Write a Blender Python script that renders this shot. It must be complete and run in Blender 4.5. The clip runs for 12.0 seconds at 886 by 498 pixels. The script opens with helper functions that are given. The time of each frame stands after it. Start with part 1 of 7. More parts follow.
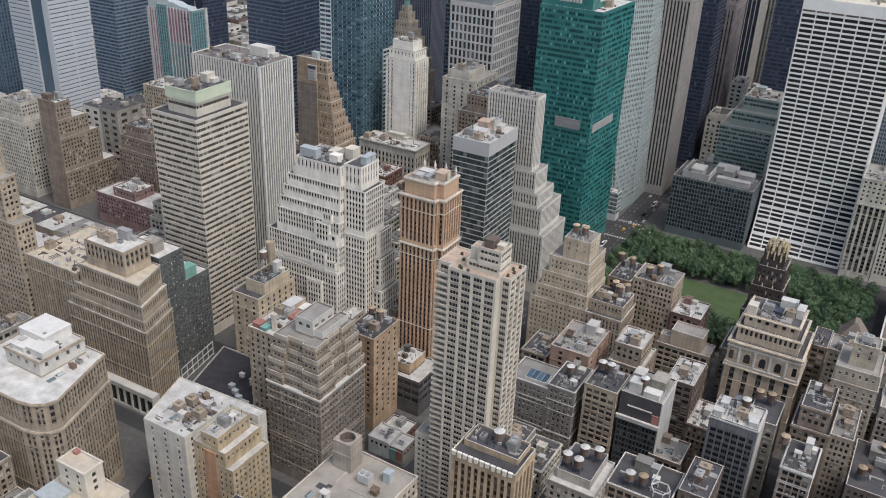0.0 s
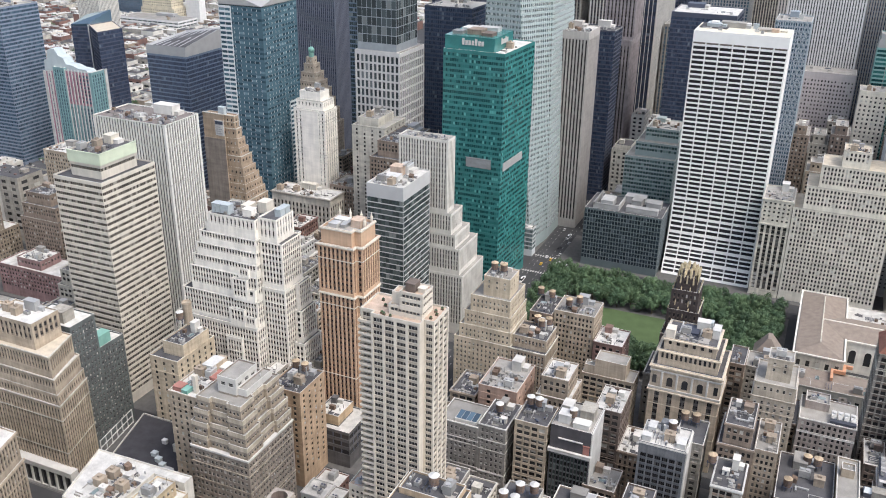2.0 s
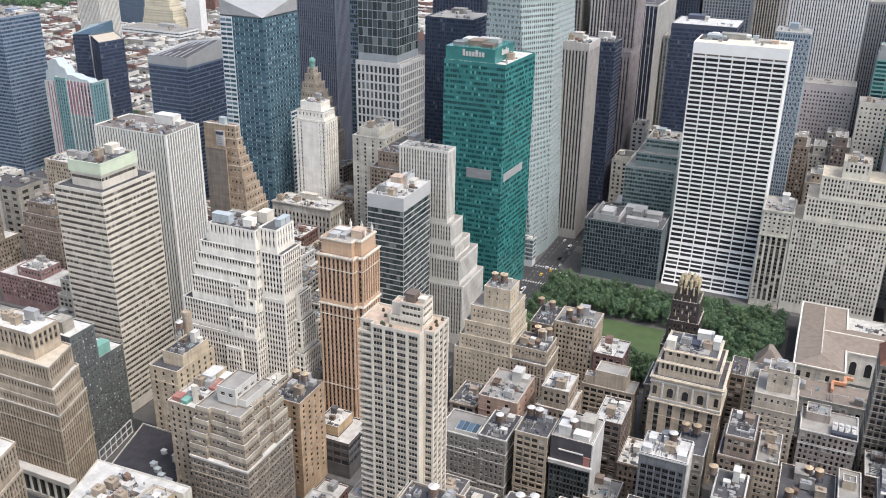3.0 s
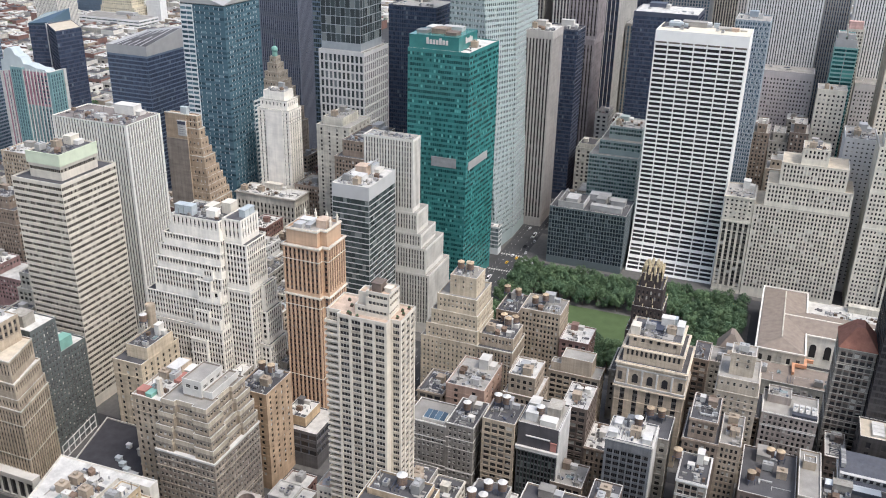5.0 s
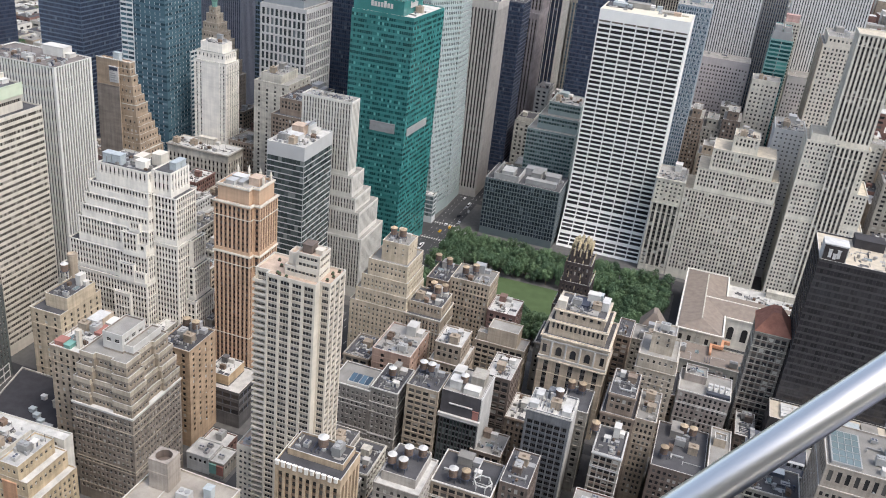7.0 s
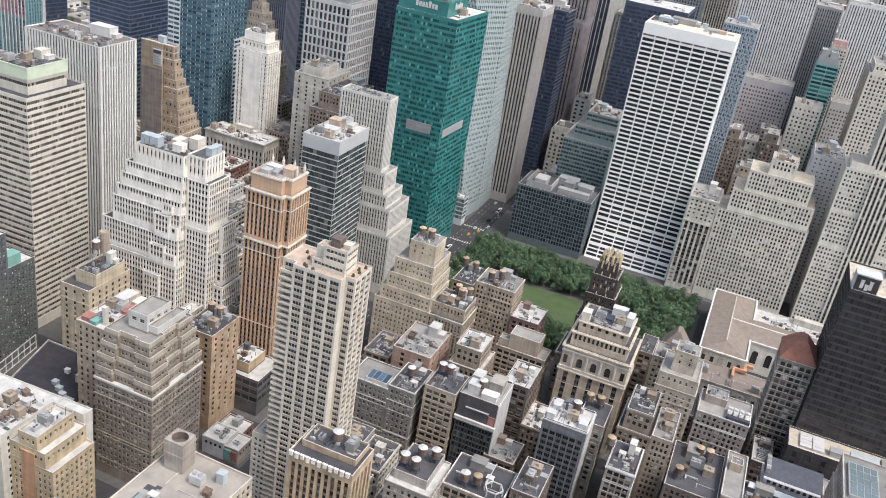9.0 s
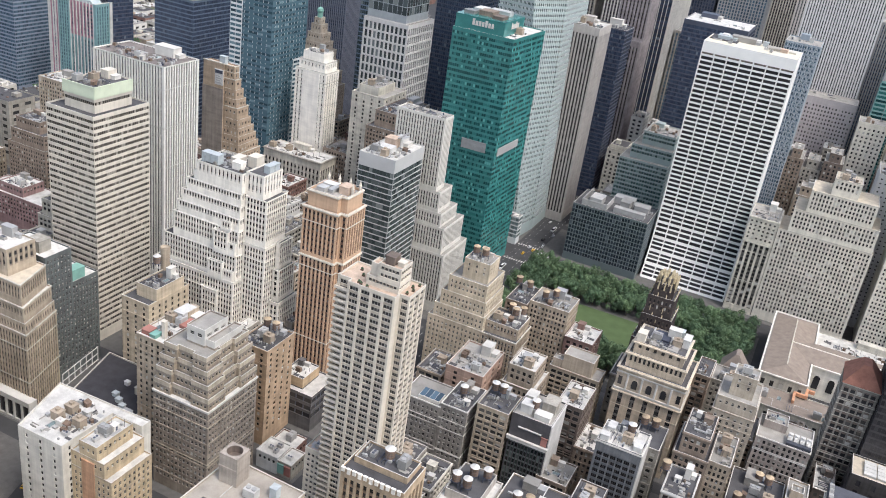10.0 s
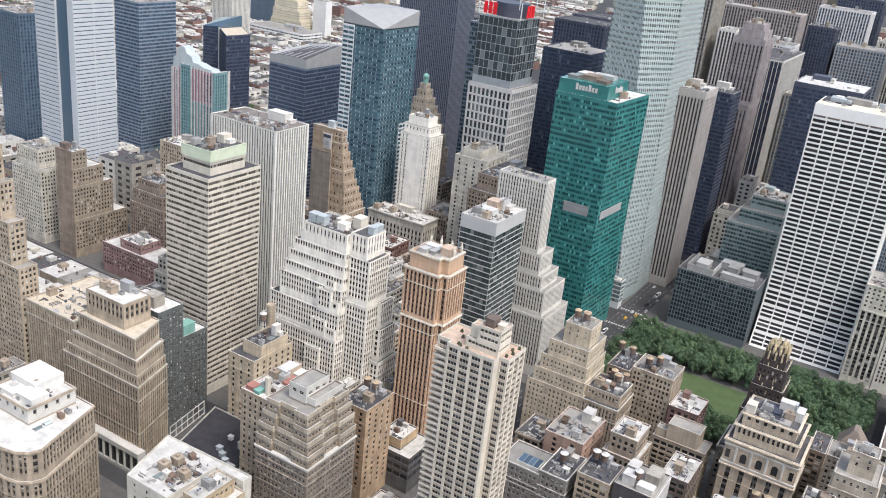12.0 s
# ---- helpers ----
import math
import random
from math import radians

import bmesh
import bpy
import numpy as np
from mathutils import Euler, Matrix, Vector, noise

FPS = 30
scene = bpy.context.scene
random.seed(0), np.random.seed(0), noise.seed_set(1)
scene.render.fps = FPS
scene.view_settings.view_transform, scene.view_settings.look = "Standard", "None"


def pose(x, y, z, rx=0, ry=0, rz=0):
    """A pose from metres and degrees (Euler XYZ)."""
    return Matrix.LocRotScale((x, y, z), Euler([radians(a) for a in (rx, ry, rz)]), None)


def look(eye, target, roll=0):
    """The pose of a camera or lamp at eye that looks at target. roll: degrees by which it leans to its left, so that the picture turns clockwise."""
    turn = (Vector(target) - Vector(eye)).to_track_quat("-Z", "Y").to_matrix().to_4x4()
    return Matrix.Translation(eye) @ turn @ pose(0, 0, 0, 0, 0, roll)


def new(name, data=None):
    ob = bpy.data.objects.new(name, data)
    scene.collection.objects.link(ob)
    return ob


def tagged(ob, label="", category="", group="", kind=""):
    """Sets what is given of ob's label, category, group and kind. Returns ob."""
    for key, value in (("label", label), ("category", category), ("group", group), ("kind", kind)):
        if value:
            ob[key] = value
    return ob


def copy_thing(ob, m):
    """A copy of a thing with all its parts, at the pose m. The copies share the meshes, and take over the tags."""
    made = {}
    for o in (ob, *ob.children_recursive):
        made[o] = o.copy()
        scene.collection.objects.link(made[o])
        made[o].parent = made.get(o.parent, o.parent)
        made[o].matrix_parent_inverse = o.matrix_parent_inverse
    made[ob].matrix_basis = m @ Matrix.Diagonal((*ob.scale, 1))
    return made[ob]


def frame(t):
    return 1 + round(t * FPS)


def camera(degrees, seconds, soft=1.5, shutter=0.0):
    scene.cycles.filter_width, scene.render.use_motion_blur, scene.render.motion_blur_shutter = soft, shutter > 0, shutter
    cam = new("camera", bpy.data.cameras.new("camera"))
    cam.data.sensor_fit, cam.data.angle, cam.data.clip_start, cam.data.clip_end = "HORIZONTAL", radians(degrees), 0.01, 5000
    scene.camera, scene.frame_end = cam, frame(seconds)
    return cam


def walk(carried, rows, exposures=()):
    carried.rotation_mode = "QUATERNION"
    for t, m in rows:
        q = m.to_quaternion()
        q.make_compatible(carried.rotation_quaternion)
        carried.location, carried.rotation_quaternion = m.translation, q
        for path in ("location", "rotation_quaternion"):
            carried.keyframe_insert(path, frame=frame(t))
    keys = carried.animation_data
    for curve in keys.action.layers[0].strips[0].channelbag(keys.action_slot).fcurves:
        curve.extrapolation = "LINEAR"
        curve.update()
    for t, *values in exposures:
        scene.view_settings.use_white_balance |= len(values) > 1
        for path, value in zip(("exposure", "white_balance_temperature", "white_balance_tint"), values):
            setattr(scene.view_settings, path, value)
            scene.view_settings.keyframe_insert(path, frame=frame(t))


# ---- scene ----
cam = camera(53.0, 12.0, soft=1.05)
EXPOSURES = [(0.0, 0.05), (0.25, 0.32), (0.5, 0.61), (1.0, 0.67), (2.5, 0.67), (5.0, 0.64), (6.5, 0.55), (9.0, 0.65), (12.0, 0.69)]
PATH = [
    (0.0, pose(-80.059, -24.965, 316.189, 63.321, -2.231, 30.246)),
    (0.5, pose(-80.059, -24.965, 316.189, 64.252, -1.752, 26.222)),
    (1.0, pose(-80.059, -24.965, 316.189, 64.571, -1.064, 24.409)),
    (1.5, pose(-80.059, -24.965, 316.189, 65.433, -0.875, 23.794)),
    (2.0, pose(-80.059, -24.965, 316.189, 66.344, -0.768, 23.831)),
    (2.5, pose(-80.059, -24.965, 316.189, 66.762, -0.853, 24.220)),
    (3.0, pose(-80.059, -24.965, 316.189, 67.014, -0.862, 23.888)),
    (5.0, pose(-80.059, -24.965, 316.189, 66.331, -1.177, 21.628)),
    (5.5, pose(-80.059, -24.965, 316.189, 66.090, -1.430, 22.036)),
    (6.0, pose(-80.054, -24.973, 316.043, 65.459, -2.645, 20.049)),
    (6.5, pose(-80.031, -24.971, 316.006, 64.625, -4.928, 18.411)),
    (7.0, pose(-80.061, -24.960, 316.036, 64.378, -5.851, 19.011)),
    (7.2, pose(-80.089, -24.956, 316.071, 64.398, -5.762, 19.810)),
    (9.0, pose(-80.082, -24.951, 316.255, 64.088, -8.676, 22.373)),
    (9.5, pose(-80.082, -24.951, 316.255, 64.025, -7.905, 24.605)),
    (10.0, pose(-80.082, -24.951, 316.255, 64.784, -7.705, 25.803)),
    (10.5, pose(-80.082, -24.951, 316.255, 64.935, -8.296, 25.551)),
    (11.0, pose(-80.082, -24.951, 316.255, 64.957, -8.208, 25.703)),
    (11.5, pose(-80.082, -24.951, 316.255, 65.599, -7.147, 27.064)),
    (12.0, pose(-80.082, -24.951, 316.255, 68.038, -5.960, 32.155)),
]
walk(cam, PATH, exposures=EXPOSURES)

# ---- world and sun: bright, thinly overcast noon ----
world = bpy.data.worlds.new("sky")
scene.world = world
world.use_nodes = True
wn = world.node_tree.nodes
sky = wn.new("ShaderNodeTexSky")
sky.sky_type = 'NISHITA'
sky.sun_disc = False
sky.sun_elevation = radians(58)
sky.sun_rotation = radians(110)
sky.air_density, sky.dust_density, sky.ozone_density = 1.0, 3.0, 0.8
wn["Background"].inputs[1].default_value = 0.17
veil = wn.new("ShaderNodeHueSaturation")
veil.inputs["Saturation"].default_value = 0.78
world.node_tree.links.new(sky.outputs[0], veil.inputs["Color"])
world.node_tree.links.new(veil.outputs[0], wn["Background"].inputs[0])
sun_data = bpy.data.lights.new("sun", 'SUN')
sun_data.energy, sun_data.angle, sun_data.color = 1.1, radians(16), (1.0, 0.98, 0.965)
sun = new("sun", sun_data)
sun.matrix_world = look((300, -120, 520), (0, 0, 0))


# ---- materials ----
def material(name, colour, rough=0.85, metal=0.0, vary=0.25, scale=0.15, streak=0.0, bump=0.15, fine=2.5, spread=0.0, spec=0.3):
    """Weathered surface: broad stains, fine grain, optional rain streaks, small random shift from object to object."""
    m = bpy.data.materials.new(name)
    m.use_nodes = True
    nt = m.node_tree
    nodes, links = nt.nodes, nt.links
    bsdf = nodes["Principled BSDF"]
    tc = nodes.new("ShaderNodeNewGeometry")
    broad = nodes.new("ShaderNodeTexNoise")
    broad.inputs["Scale"].default_value = scale
    broad.inputs["Detail"].default_value = 5
    grain = nodes.new("ShaderNodeTexNoise")
    grain.inputs["Scale"].default_value = fine
    grain.inputs["Detail"].default_value = 3
    links.new(tc.outputs["Position"], broad.inputs["Vector"])
    links.new(tc.outputs["Position"], grain.inputs["Vector"])
    total = nodes.new("ShaderNodeMath")
    total.operation = 'MULTIPLY_ADD'
    total.inputs[1].default_value = 0.45
    links.new(grain.outputs["Fac"], total.inputs[0])
    links.new(broad.outputs["Fac"], total.inputs[2])
    last = total.outputs[0]
    if streak:
        mp = nodes.new("ShaderNodeMapping")
        mp.inputs["Scale"].default_value = (0.7, 0.7, 0.03)
        st = nodes.new("ShaderNodeTexNoise")
        st.inputs["Scale"].default_value = 1.0
        st.inputs["Detail"].default_value = 4
        links.new(tc.outputs["Position"], mp.inputs["Vector"])
        links.new(mp.outputs[0], st.inputs["Vector"])
        ad = nodes.new("ShaderNodeMath")
        ad.operation = 'MULTIPLY_ADD'
        ad.inputs[1].default_value = streak
        links.new(st.outputs["Fac"], ad.inputs[0])
        links.new(last, ad.inputs[2])
        last = ad.outputs[0]
        # courses of slightly different brick
        mb = nodes.new("ShaderNodeMapping")
        mb.inputs["Scale"].default_value = (0.05, 0.05, 0.5)
        bn = nodes.new("ShaderNodeTexNoise")
        bn.inputs["Scale"].default_value = 1.0
        bn.inputs["Detail"].default_value = 3
        links.new(tc.outputs["Position"], mb.inputs["Vector"])
        links.new(mb.outputs[0], bn.inputs["Vector"])
        ad2 = nodes.new("ShaderNodeMath")
        ad2.operation = 'MULTIPLY_ADD'
        ad2.inputs[1].default_value = streak * 0.7
        links.new(bn.outputs["Fac"], ad2.inputs[0])
        links.new(last, ad2.inputs[2])
        last = ad2.outputs[0]
    mid = 0.5 + 0.225 + streak * 0.85
    mr = nodes.new("ShaderNodeMapRange")
    mr.inputs["From Min"].default_value = mid - 0.35
    mr.inputs["From Max"].default_value = mid + 0.35
    mr.inputs["To Min"].default_value = 1 - vary
    mr.inputs["To Max"].default_value = 1 + vary
    links.new(last, mr.inputs["Value"])
    value = mr.outputs[0]
    if spread:
        oi = nodes.new("ShaderNodeObjectInfo")
        m2 = nodes.new("ShaderNodeMapRange")
        m2.inputs["To Min"].default_value = 1 - spread
        m2.inputs["To Max"].default_value = 1 + spread
        links.new(oi.outputs["Random"], m2.inputs["Value"])
        mu = nodes.new("ShaderNodeMath")
        mu.operation = 'MULTIPLY'
        links.new(value, mu.inputs[0])
        links.new(m2.outputs[0], mu.inputs[1])
        value = mu.outputs[0]
    vm = nodes.new("ShaderNodeVectorMath")
    vm.operation = 'SCALE'
    vm.inputs[0].default_value = colour
    links.new(value, vm.inputs["Scale"])
    links.new(vm.outputs[0], bsdf.inputs["Base Color"])
    bsdf.inputs["Roughness"].default_value = rough
    bsdf.inputs["Metallic"].default_value = metal
    bsdf.inputs["Specular IOR Level"].default_value = spec
    if bump:
        bp = nodes.new("ShaderNodeBump")
        bp.inputs["Strength"].default_value = bump
        bp.inputs["Distance"].default_value = 0.05
        links.new(grain.outputs["Fac"], bp.inputs["Height"])
        links.new(bp.outputs[0], bsdf.inputs["Normal"])
    return m


def glazing(name, dark, mid, pale, cut=(0.62, 0.85), rough=0.12, spec=0.6, ripple=0.0):
    """Window glass: panes dark, half drawn, pale blinds or painted reflections, at random."""
    m = bpy.data.materials.new(name)
    m.use_nodes = True
    nodes, links = m.node_tree.nodes, m.node_tree.links
    bsdf = nodes["Principled BSDF"]
    geo = nodes.new("ShaderNodeNewGeometry")
    oi = nodes.new("ShaderNodeObjectInfo")
    ad = nodes.new("ShaderNodeMath")
    ad.operation = 'ADD'
    fr = nodes.new("ShaderNodeMath")
    fr.operation = 'FRACT'
    links.new(geo.outputs["Random Per Island"], ad.inputs[0])
    links.new(oi.outputs["Random"], ad.inputs[1])
    links.new(ad.outputs[0], fr.inputs[0])
    ramp = nodes.new("ShaderNodeValToRGB")
    ramp.color_ramp.elements[0].position = 0.0
    ramp.color_ramp.elements[0].color = (*[c * 0.6 for c in dark], 1)
    e = ramp.color_ramp.elements[1]
    e.position, e.color = cut[0], (*dark, 1)
    e = ramp.color_ramp.elements.new(cut[0] + 0.02)
    e.color = (*mid, 1)
    e = ramp.color_ramp.elements.new(cut[1])
    e.color = (*mid, 1)
    e = ramp.color_ramp.elements.new(cut[1] + 0.02)
    e.color = (*pale, 1)
    links.new(fr.outputs[0], ramp.inputs[0])
    links.new(ramp.outputs[0], bsdf.inputs["Base Color"])
    bsdf.inputs["Roughness"].default_value = rough
    bsdf.inputs["Specular IOR Level"].default_value = spec
    if ripple:
        nz = nodes.new("ShaderNodeTexNoise")
        nz.inputs["Scale"].default_value = 0.25
        links.new(geo.outputs["Position"], nz.inputs["Vector"])
        bp = nodes.new("ShaderNodeBump")
        bp.inputs["Strength"].default_value = ripple
        bp.inputs["Distance"].default_value = 0.4
        links.new(nz.outputs["Fac"], bp.inputs["Height"])
        links.new(bp.outputs[0], bsdf.inputs["Normal"])
    return m


def stone(name, c, **k):
    k.setdefault("streak", 0.9)
    k.setdefault("vary", 0.32)
    return material(name, c, **k)


CREAM = stone("cream_brick", (0.66, 0.605, 0.515), vary=0.14)
WHITE_STONE = stone("white_brick", (0.84, 0.795, 0.715), vary=0.16)
PALE_PRECAST = stone("pale_precast", (0.64, 0.615, 0.56), vary=0.14)
TRAVERTINE = stone("white_travertine", (0.89, 0.872, 0.832), vary=0.06, streak=0.25)
LIMESTONE = stone("limestone", (0.53, 0.50, 0.43))
BUFF = stone("buff_brick", (0.42, 0.35, 0.268))
TAN = stone("tan_brick", (0.345, 0.285, 0.22))
BROWN = stone("brown_brick", (0.26, 0.205, 0.162))
DARKBROWN = stone("dark_brown_brick", (0.17, 0.135, 0.115))
GREYSTONE = stone("grey_stone", (0.36, 0.335, 0.29))
REDBRICK = stone("red_brick", (0.21, 0.125, 0.105))
OCHRE = stone("ochre_brick", (0.51, 0.41, 0.275))
BLACKBRICK = stone("black_brick", (0.06, 0.052, 0.05))
WHITEPAINT = material("white_painted_wall", (0.58, 0.57, 0.545), vary=0.2, streak=0.7)
GREYMETAL = material("grey_aluminium", (0.38, 0.38, 0.375), rough=0.5, metal=0.1, vary=0.12)
# Dark metal, lifted and blued: distance haze of the far towers is in the colour.
DARKMETAL = material("hazed_dark_metal", (0.09, 0.10, 0.135), rough=0.45, metal=0.3, vary=0.2)
BLUEMETAL = material("blue_grey_metal", (0.15, 0.20, 0.265), rough=0.4, metal=0.3, vary=0.2)
GREENMETAL = material("green_spandrel_glass", (0.05, 0.205, 0.195), rough=0.2, vary=0.35, scale=0.08, spec=0.5)
MINT = material("pale_green_panel", (0.62, 0.68, 0.52), vary=0.1, streak=0.4)
WHITELINE = material("white_metal_band", (0.62, 0.65, 0.65), rough=0.5, vary=0.1)
GOLD = material("gilded_terracotta", (0.56, 0.47, 0.31), rough=0.5, metal=0.1, vary=0.4, scale=0.5)
COPPER = material("copper_green", (0.22, 0.42, 0.36), vary=0.25)
TAR = material("black_tar_roof", (0.09, 0.088, 0.092), vary=0.45, scale=0.12, streak=0.0, spread=0.15)
GRAVEL = material("grey_gravel_roof", (0.30, 0.285, 0.26), vary=0.35, scale=0.15, spread=0.2)
WHITEROOF = material("white_coated_roof", (0.56, 0.545, 0.51), vary=0.38, scale=0.22, spread=0.12)
COPING = material("pale_coping_stone", (0.58, 0.56, 0.52), vary=0.25, spread=0.15)
CREAMROOF = material("cream_roof_paving", (0.56, 0.49, 0.385), vary=0.25, scale=0.3)
BLIND = material("window_blind", (0.40, 0.375, 0.33), vary=0.2, scale=0.5)
TERRACE = material("terracotta_terrace", (0.52, 0.40, 0.31), vary=0.3, scale=0.4)
TILE_GREY = material("brown_grey_roof_tile", (0.27, 0.222, 0.185), vary=0.22, scale=0.3)
TILE_RED = material("red_clay_roof_tile", (0.33, 0.15, 0.105), vary=0.3, scale=0.4)
ASPHALT = material("asphalt", (0.06, 0.06, 0.062), vary=0.3, scale=0.08)
CONCRETE = material("pavement_concrete", (0.125, 0.12, 0.115), vary=0.25, scale=0.3)
GRASS = material("lawn_grass", (0.080, 0.118, 0.050), vary=0.25, scale=0.1, rough=0.95)
LEAF = material("plane_tree_leaf", (0.088, 0.146, 0.080), vary=0.3, scale=0.25, rough=0.7, spread=0.25)
BARK = material("bark", (0.12, 0.09, 0.065), vary=0.3, scale=2.0)
WOOD = material("weathered_cedar_staves", (0.17, 0.12, 0.09), vary=0.4, scale=1.0, streak=0.7, spread=0.3)
WOODTAN = material("new_cedar_boards", (0.44, 0.345, 0.235), vary=0.3, scale=1.0, spread=0.25)
STEELDUCT = material("galvanised_steel", (0.40, 0.395, 0.38), rough=0.5, metal=0.15, vary=0.3, spread=0.35)
RAILSTEEL = material("polished_steel_tube", (0.97, 0.945, 0.895), rough=0.3, metal=1.0, vary=0.05, bump=0.0)
SLATEBLUE = material("blue_black_panel", (0.06, 0.065, 0.08), rough=0.5, vary=0.2)
COOLER = material("pale_blue_grey_steel", (0.44, 0.48, 0.49), rough=0.55, vary=0.2, scale=0.6)
FRAMEWHITE = material("white_sash_frame", (0.55, 0.53, 0.49), vary=0.1)
FRAMEDARK = material("dark_sash_frame", (0.10, 0.09, 0.085), vary=0.15)

GLASS = glazing("window_glass", (0.042, 0.041, 0.042), (0.12, 0.115, 0.105), (0.55, 0.53, 0.48), cut=(0.72, 0.90))
GLASS_GREY = glazing("grey_green_glass", (0.065, 0.085, 0.082), (0.095, 0.115, 0.11), (0.2, 0.22, 0.21), cut=(0.7, 0.93), rough=0.08, ripple=0.15)
GLASS_DARK = glazing("dark_window_glass", (0.048, 0.047, 0.05), (0.075, 0.07, 0.072), (0.16, 0.155, 0.15), cut=(0.75, 0.94))
GLASS_DEEP = glazing("deep_dark_window_glass", (0.026, 0.025, 0.027), (0.04, 0.038, 0.038), (0.13, 0.125, 0.12), cut=(0.78, 0.95), spec=0.4)
GLASS_BLUE = glazing("blue_curtain_glass", (0.07, 0.115, 0.16), (0.09, 0.145, 0.195), (0.13, 0.19, 0.235), cut=(0.6, 0.92), rough=0.08, ripple=0.2)
# Lighter panes are reflections on the green tower, put into the glass colour.
GLASS_TEAL = glazing("teal_green_glass", (0.02, 0.088, 0.09), (0.035, 0.16, 0.155), (0.11, 0.36, 0.33), cut=(0.58, 0.90), rough=0.1, ripple=0.2)
GLASS_PALE = glazing("pale_blue_glass", (0.17, 0.22, 0.225), (0.25, 0.305, 0.305), (0.45, 0.50, 0.49), cut=(0.6, 0.88), rough=0.08, ripple=0.2)
GLASS_FACET = glazing("grey_green_facet_glass", (0.07, 0.105, 0.10), (0.12, 0.165, 0.16), (0.38, 0.44, 0.42), cut=(0.55, 0.86), rough=0.08, ripple=0.25)
GLASS_BLINDS = glazing("office_glass_with_blinds", (0.05, 0.046, 0.04), (0.11, 0.10, 0.086), (0.40, 0.37, 0.32), cut=(0.55, 0.84))
# Mid and pale panes carry reflected sky in their colour.
GLASS_OCEAN = glazing("deep_teal_blue_glass", (0.045, 0.095, 0.125), (0.085, 0.155, 0.19), (0.17, 0.26, 0.30), cut=(0.5, 0.9), rough=0.08, ripple=0.2)
# Navy glass with distance haze and reflected sky put into the pane colours.
GLASS_NAVY_HAZE = glazing("hazed_navy_glass", (0.058, 0.078, 0.128), (0.072, 0.095, 0.145), (0.18, 0.215, 0.26), cut=(0.8, 0.97), rough=0.08, ripple=0.2)


# ---- mesh helpers ----
class Shell:
    """Collects quads and polygons with material numbers, then makes one mesh."""

    def __init__(self):
        self.v, self.f, self.m = [], [], []

    def poly(self, pts, mat=0):
        n = len(self.v)
        self.v.extend(pts)
        self.f.append(tuple(range(n, n + len(pts))))
        self.m.append(mat)

    def prism(self, foot, z0, z1, mat=0, top=True, bottom=False, topfoot=None):
        up = topfoot or foot
        n = len(foot)
        for i in range(n):
            a, b, c, d = foot[i], foot[(i + 1) % n], up[(i + 1) % n], up[i]
            self.poly([(a[0], a[1], z0), (b[0], b[1], z0), (c[0], c[1], z1), (d[0], d[1], z1)], mat)
        if top:
            self.poly([(p[0], p[1], z1) for p in up], mat)
        if bottom:
            self.poly([(p[0], p[1], z0) for p in reversed(foot)], mat)

    def box(self, x0, x1, y0, y1, z0, z1, mat=0):
        self.prism(rect(x0, x1, y0, y1), z0, z1, mat, True, True)

    def mesh(self, name, mats):
        me = bpy.data.meshes.new(name)
        me.from_pydata(self.v, [], self.f)
        for m in mats:
            me.materials.append(m)
        me.polygons.foreach_set("material_index", self.m)
        me.update()
        return me


def rect(x0, x1, y0, y1):
    return [(x0, y0), (x1, y0), (x1, y1), (x0, y1)]


def ring(cx, cy, r, n=12, turn=0.0):
    return [(cx + r * math.cos(turn + 2 * math.pi * i / n), cy + r * math.sin(turn + 2 * math.pi * i / n)) for i in range(n)]


def inset(foot, d):
    """The footprint moved inwards by d, mitred at its corners."""
    out, n = [], len(foot)
    for i in range(n):
        p, q, r = Vector(foot[i - 1]), Vector(foot[i]), Vector(foot[(i + 1) % n])
        a, b = (q - p).normalized(), (r - q).normalized()
        na, nb = Vector((-a.y, a.x)), Vector((-b.y, b.x))
        k = na + nb
        k = k / max(k.length_squared / 2, 0.25)
        out.append((q.x + k.x * d, q.y + k.y * d))
    return out


def part(name, shell, mats, parent, label=""):
    ob = new(name, shell.mesh(name, mats) if isinstance(shell, Shell) else shell)
    ob.parent = parent
    if label:
        ob["label"] = label
    return ob


# ---- facades ----
PUNCH = dict(mode="V", fh=3.4, bw=2.6, ww=0.55, wh=0.6, sill=0.22, d=0.35, ds=0.0, top=2.0, bot=5.0, edge=0.8, ledge=0.22, course=3)
PIER = dict(PUNCH, bw=2.5, ww=0.55, wh=0.62, ds=0.25, d=0.5, course=5)
LOFT = dict(PIER, bw=4.0, ww=0.78, wh=0.62, sill=0.24, ds=0.12, d=0.45, course=2)
FIN = dict(mode="V", fh=3.7, bw=2.0, ww=0.6, wh=0.75, sill=0.12, d=0.7, ds=0.6, top=2.5, bot=8.0, edge=0.8)
RIBBON = dict(mode="H", fh=3.7, bw=1.8, ww=0.86, wh=0.5, sill=0.3, d=0.35, ds=0.2, top=1.5, bot=6.0, edge=0.3)
CURTAIN = dict(mode="H", fh=3.9, bw=3.0, ww=0.94, wh=0.72, sill=0.16, d=0.14, ds=0.02, top=1.0, bot=5.0, edge=0.15)


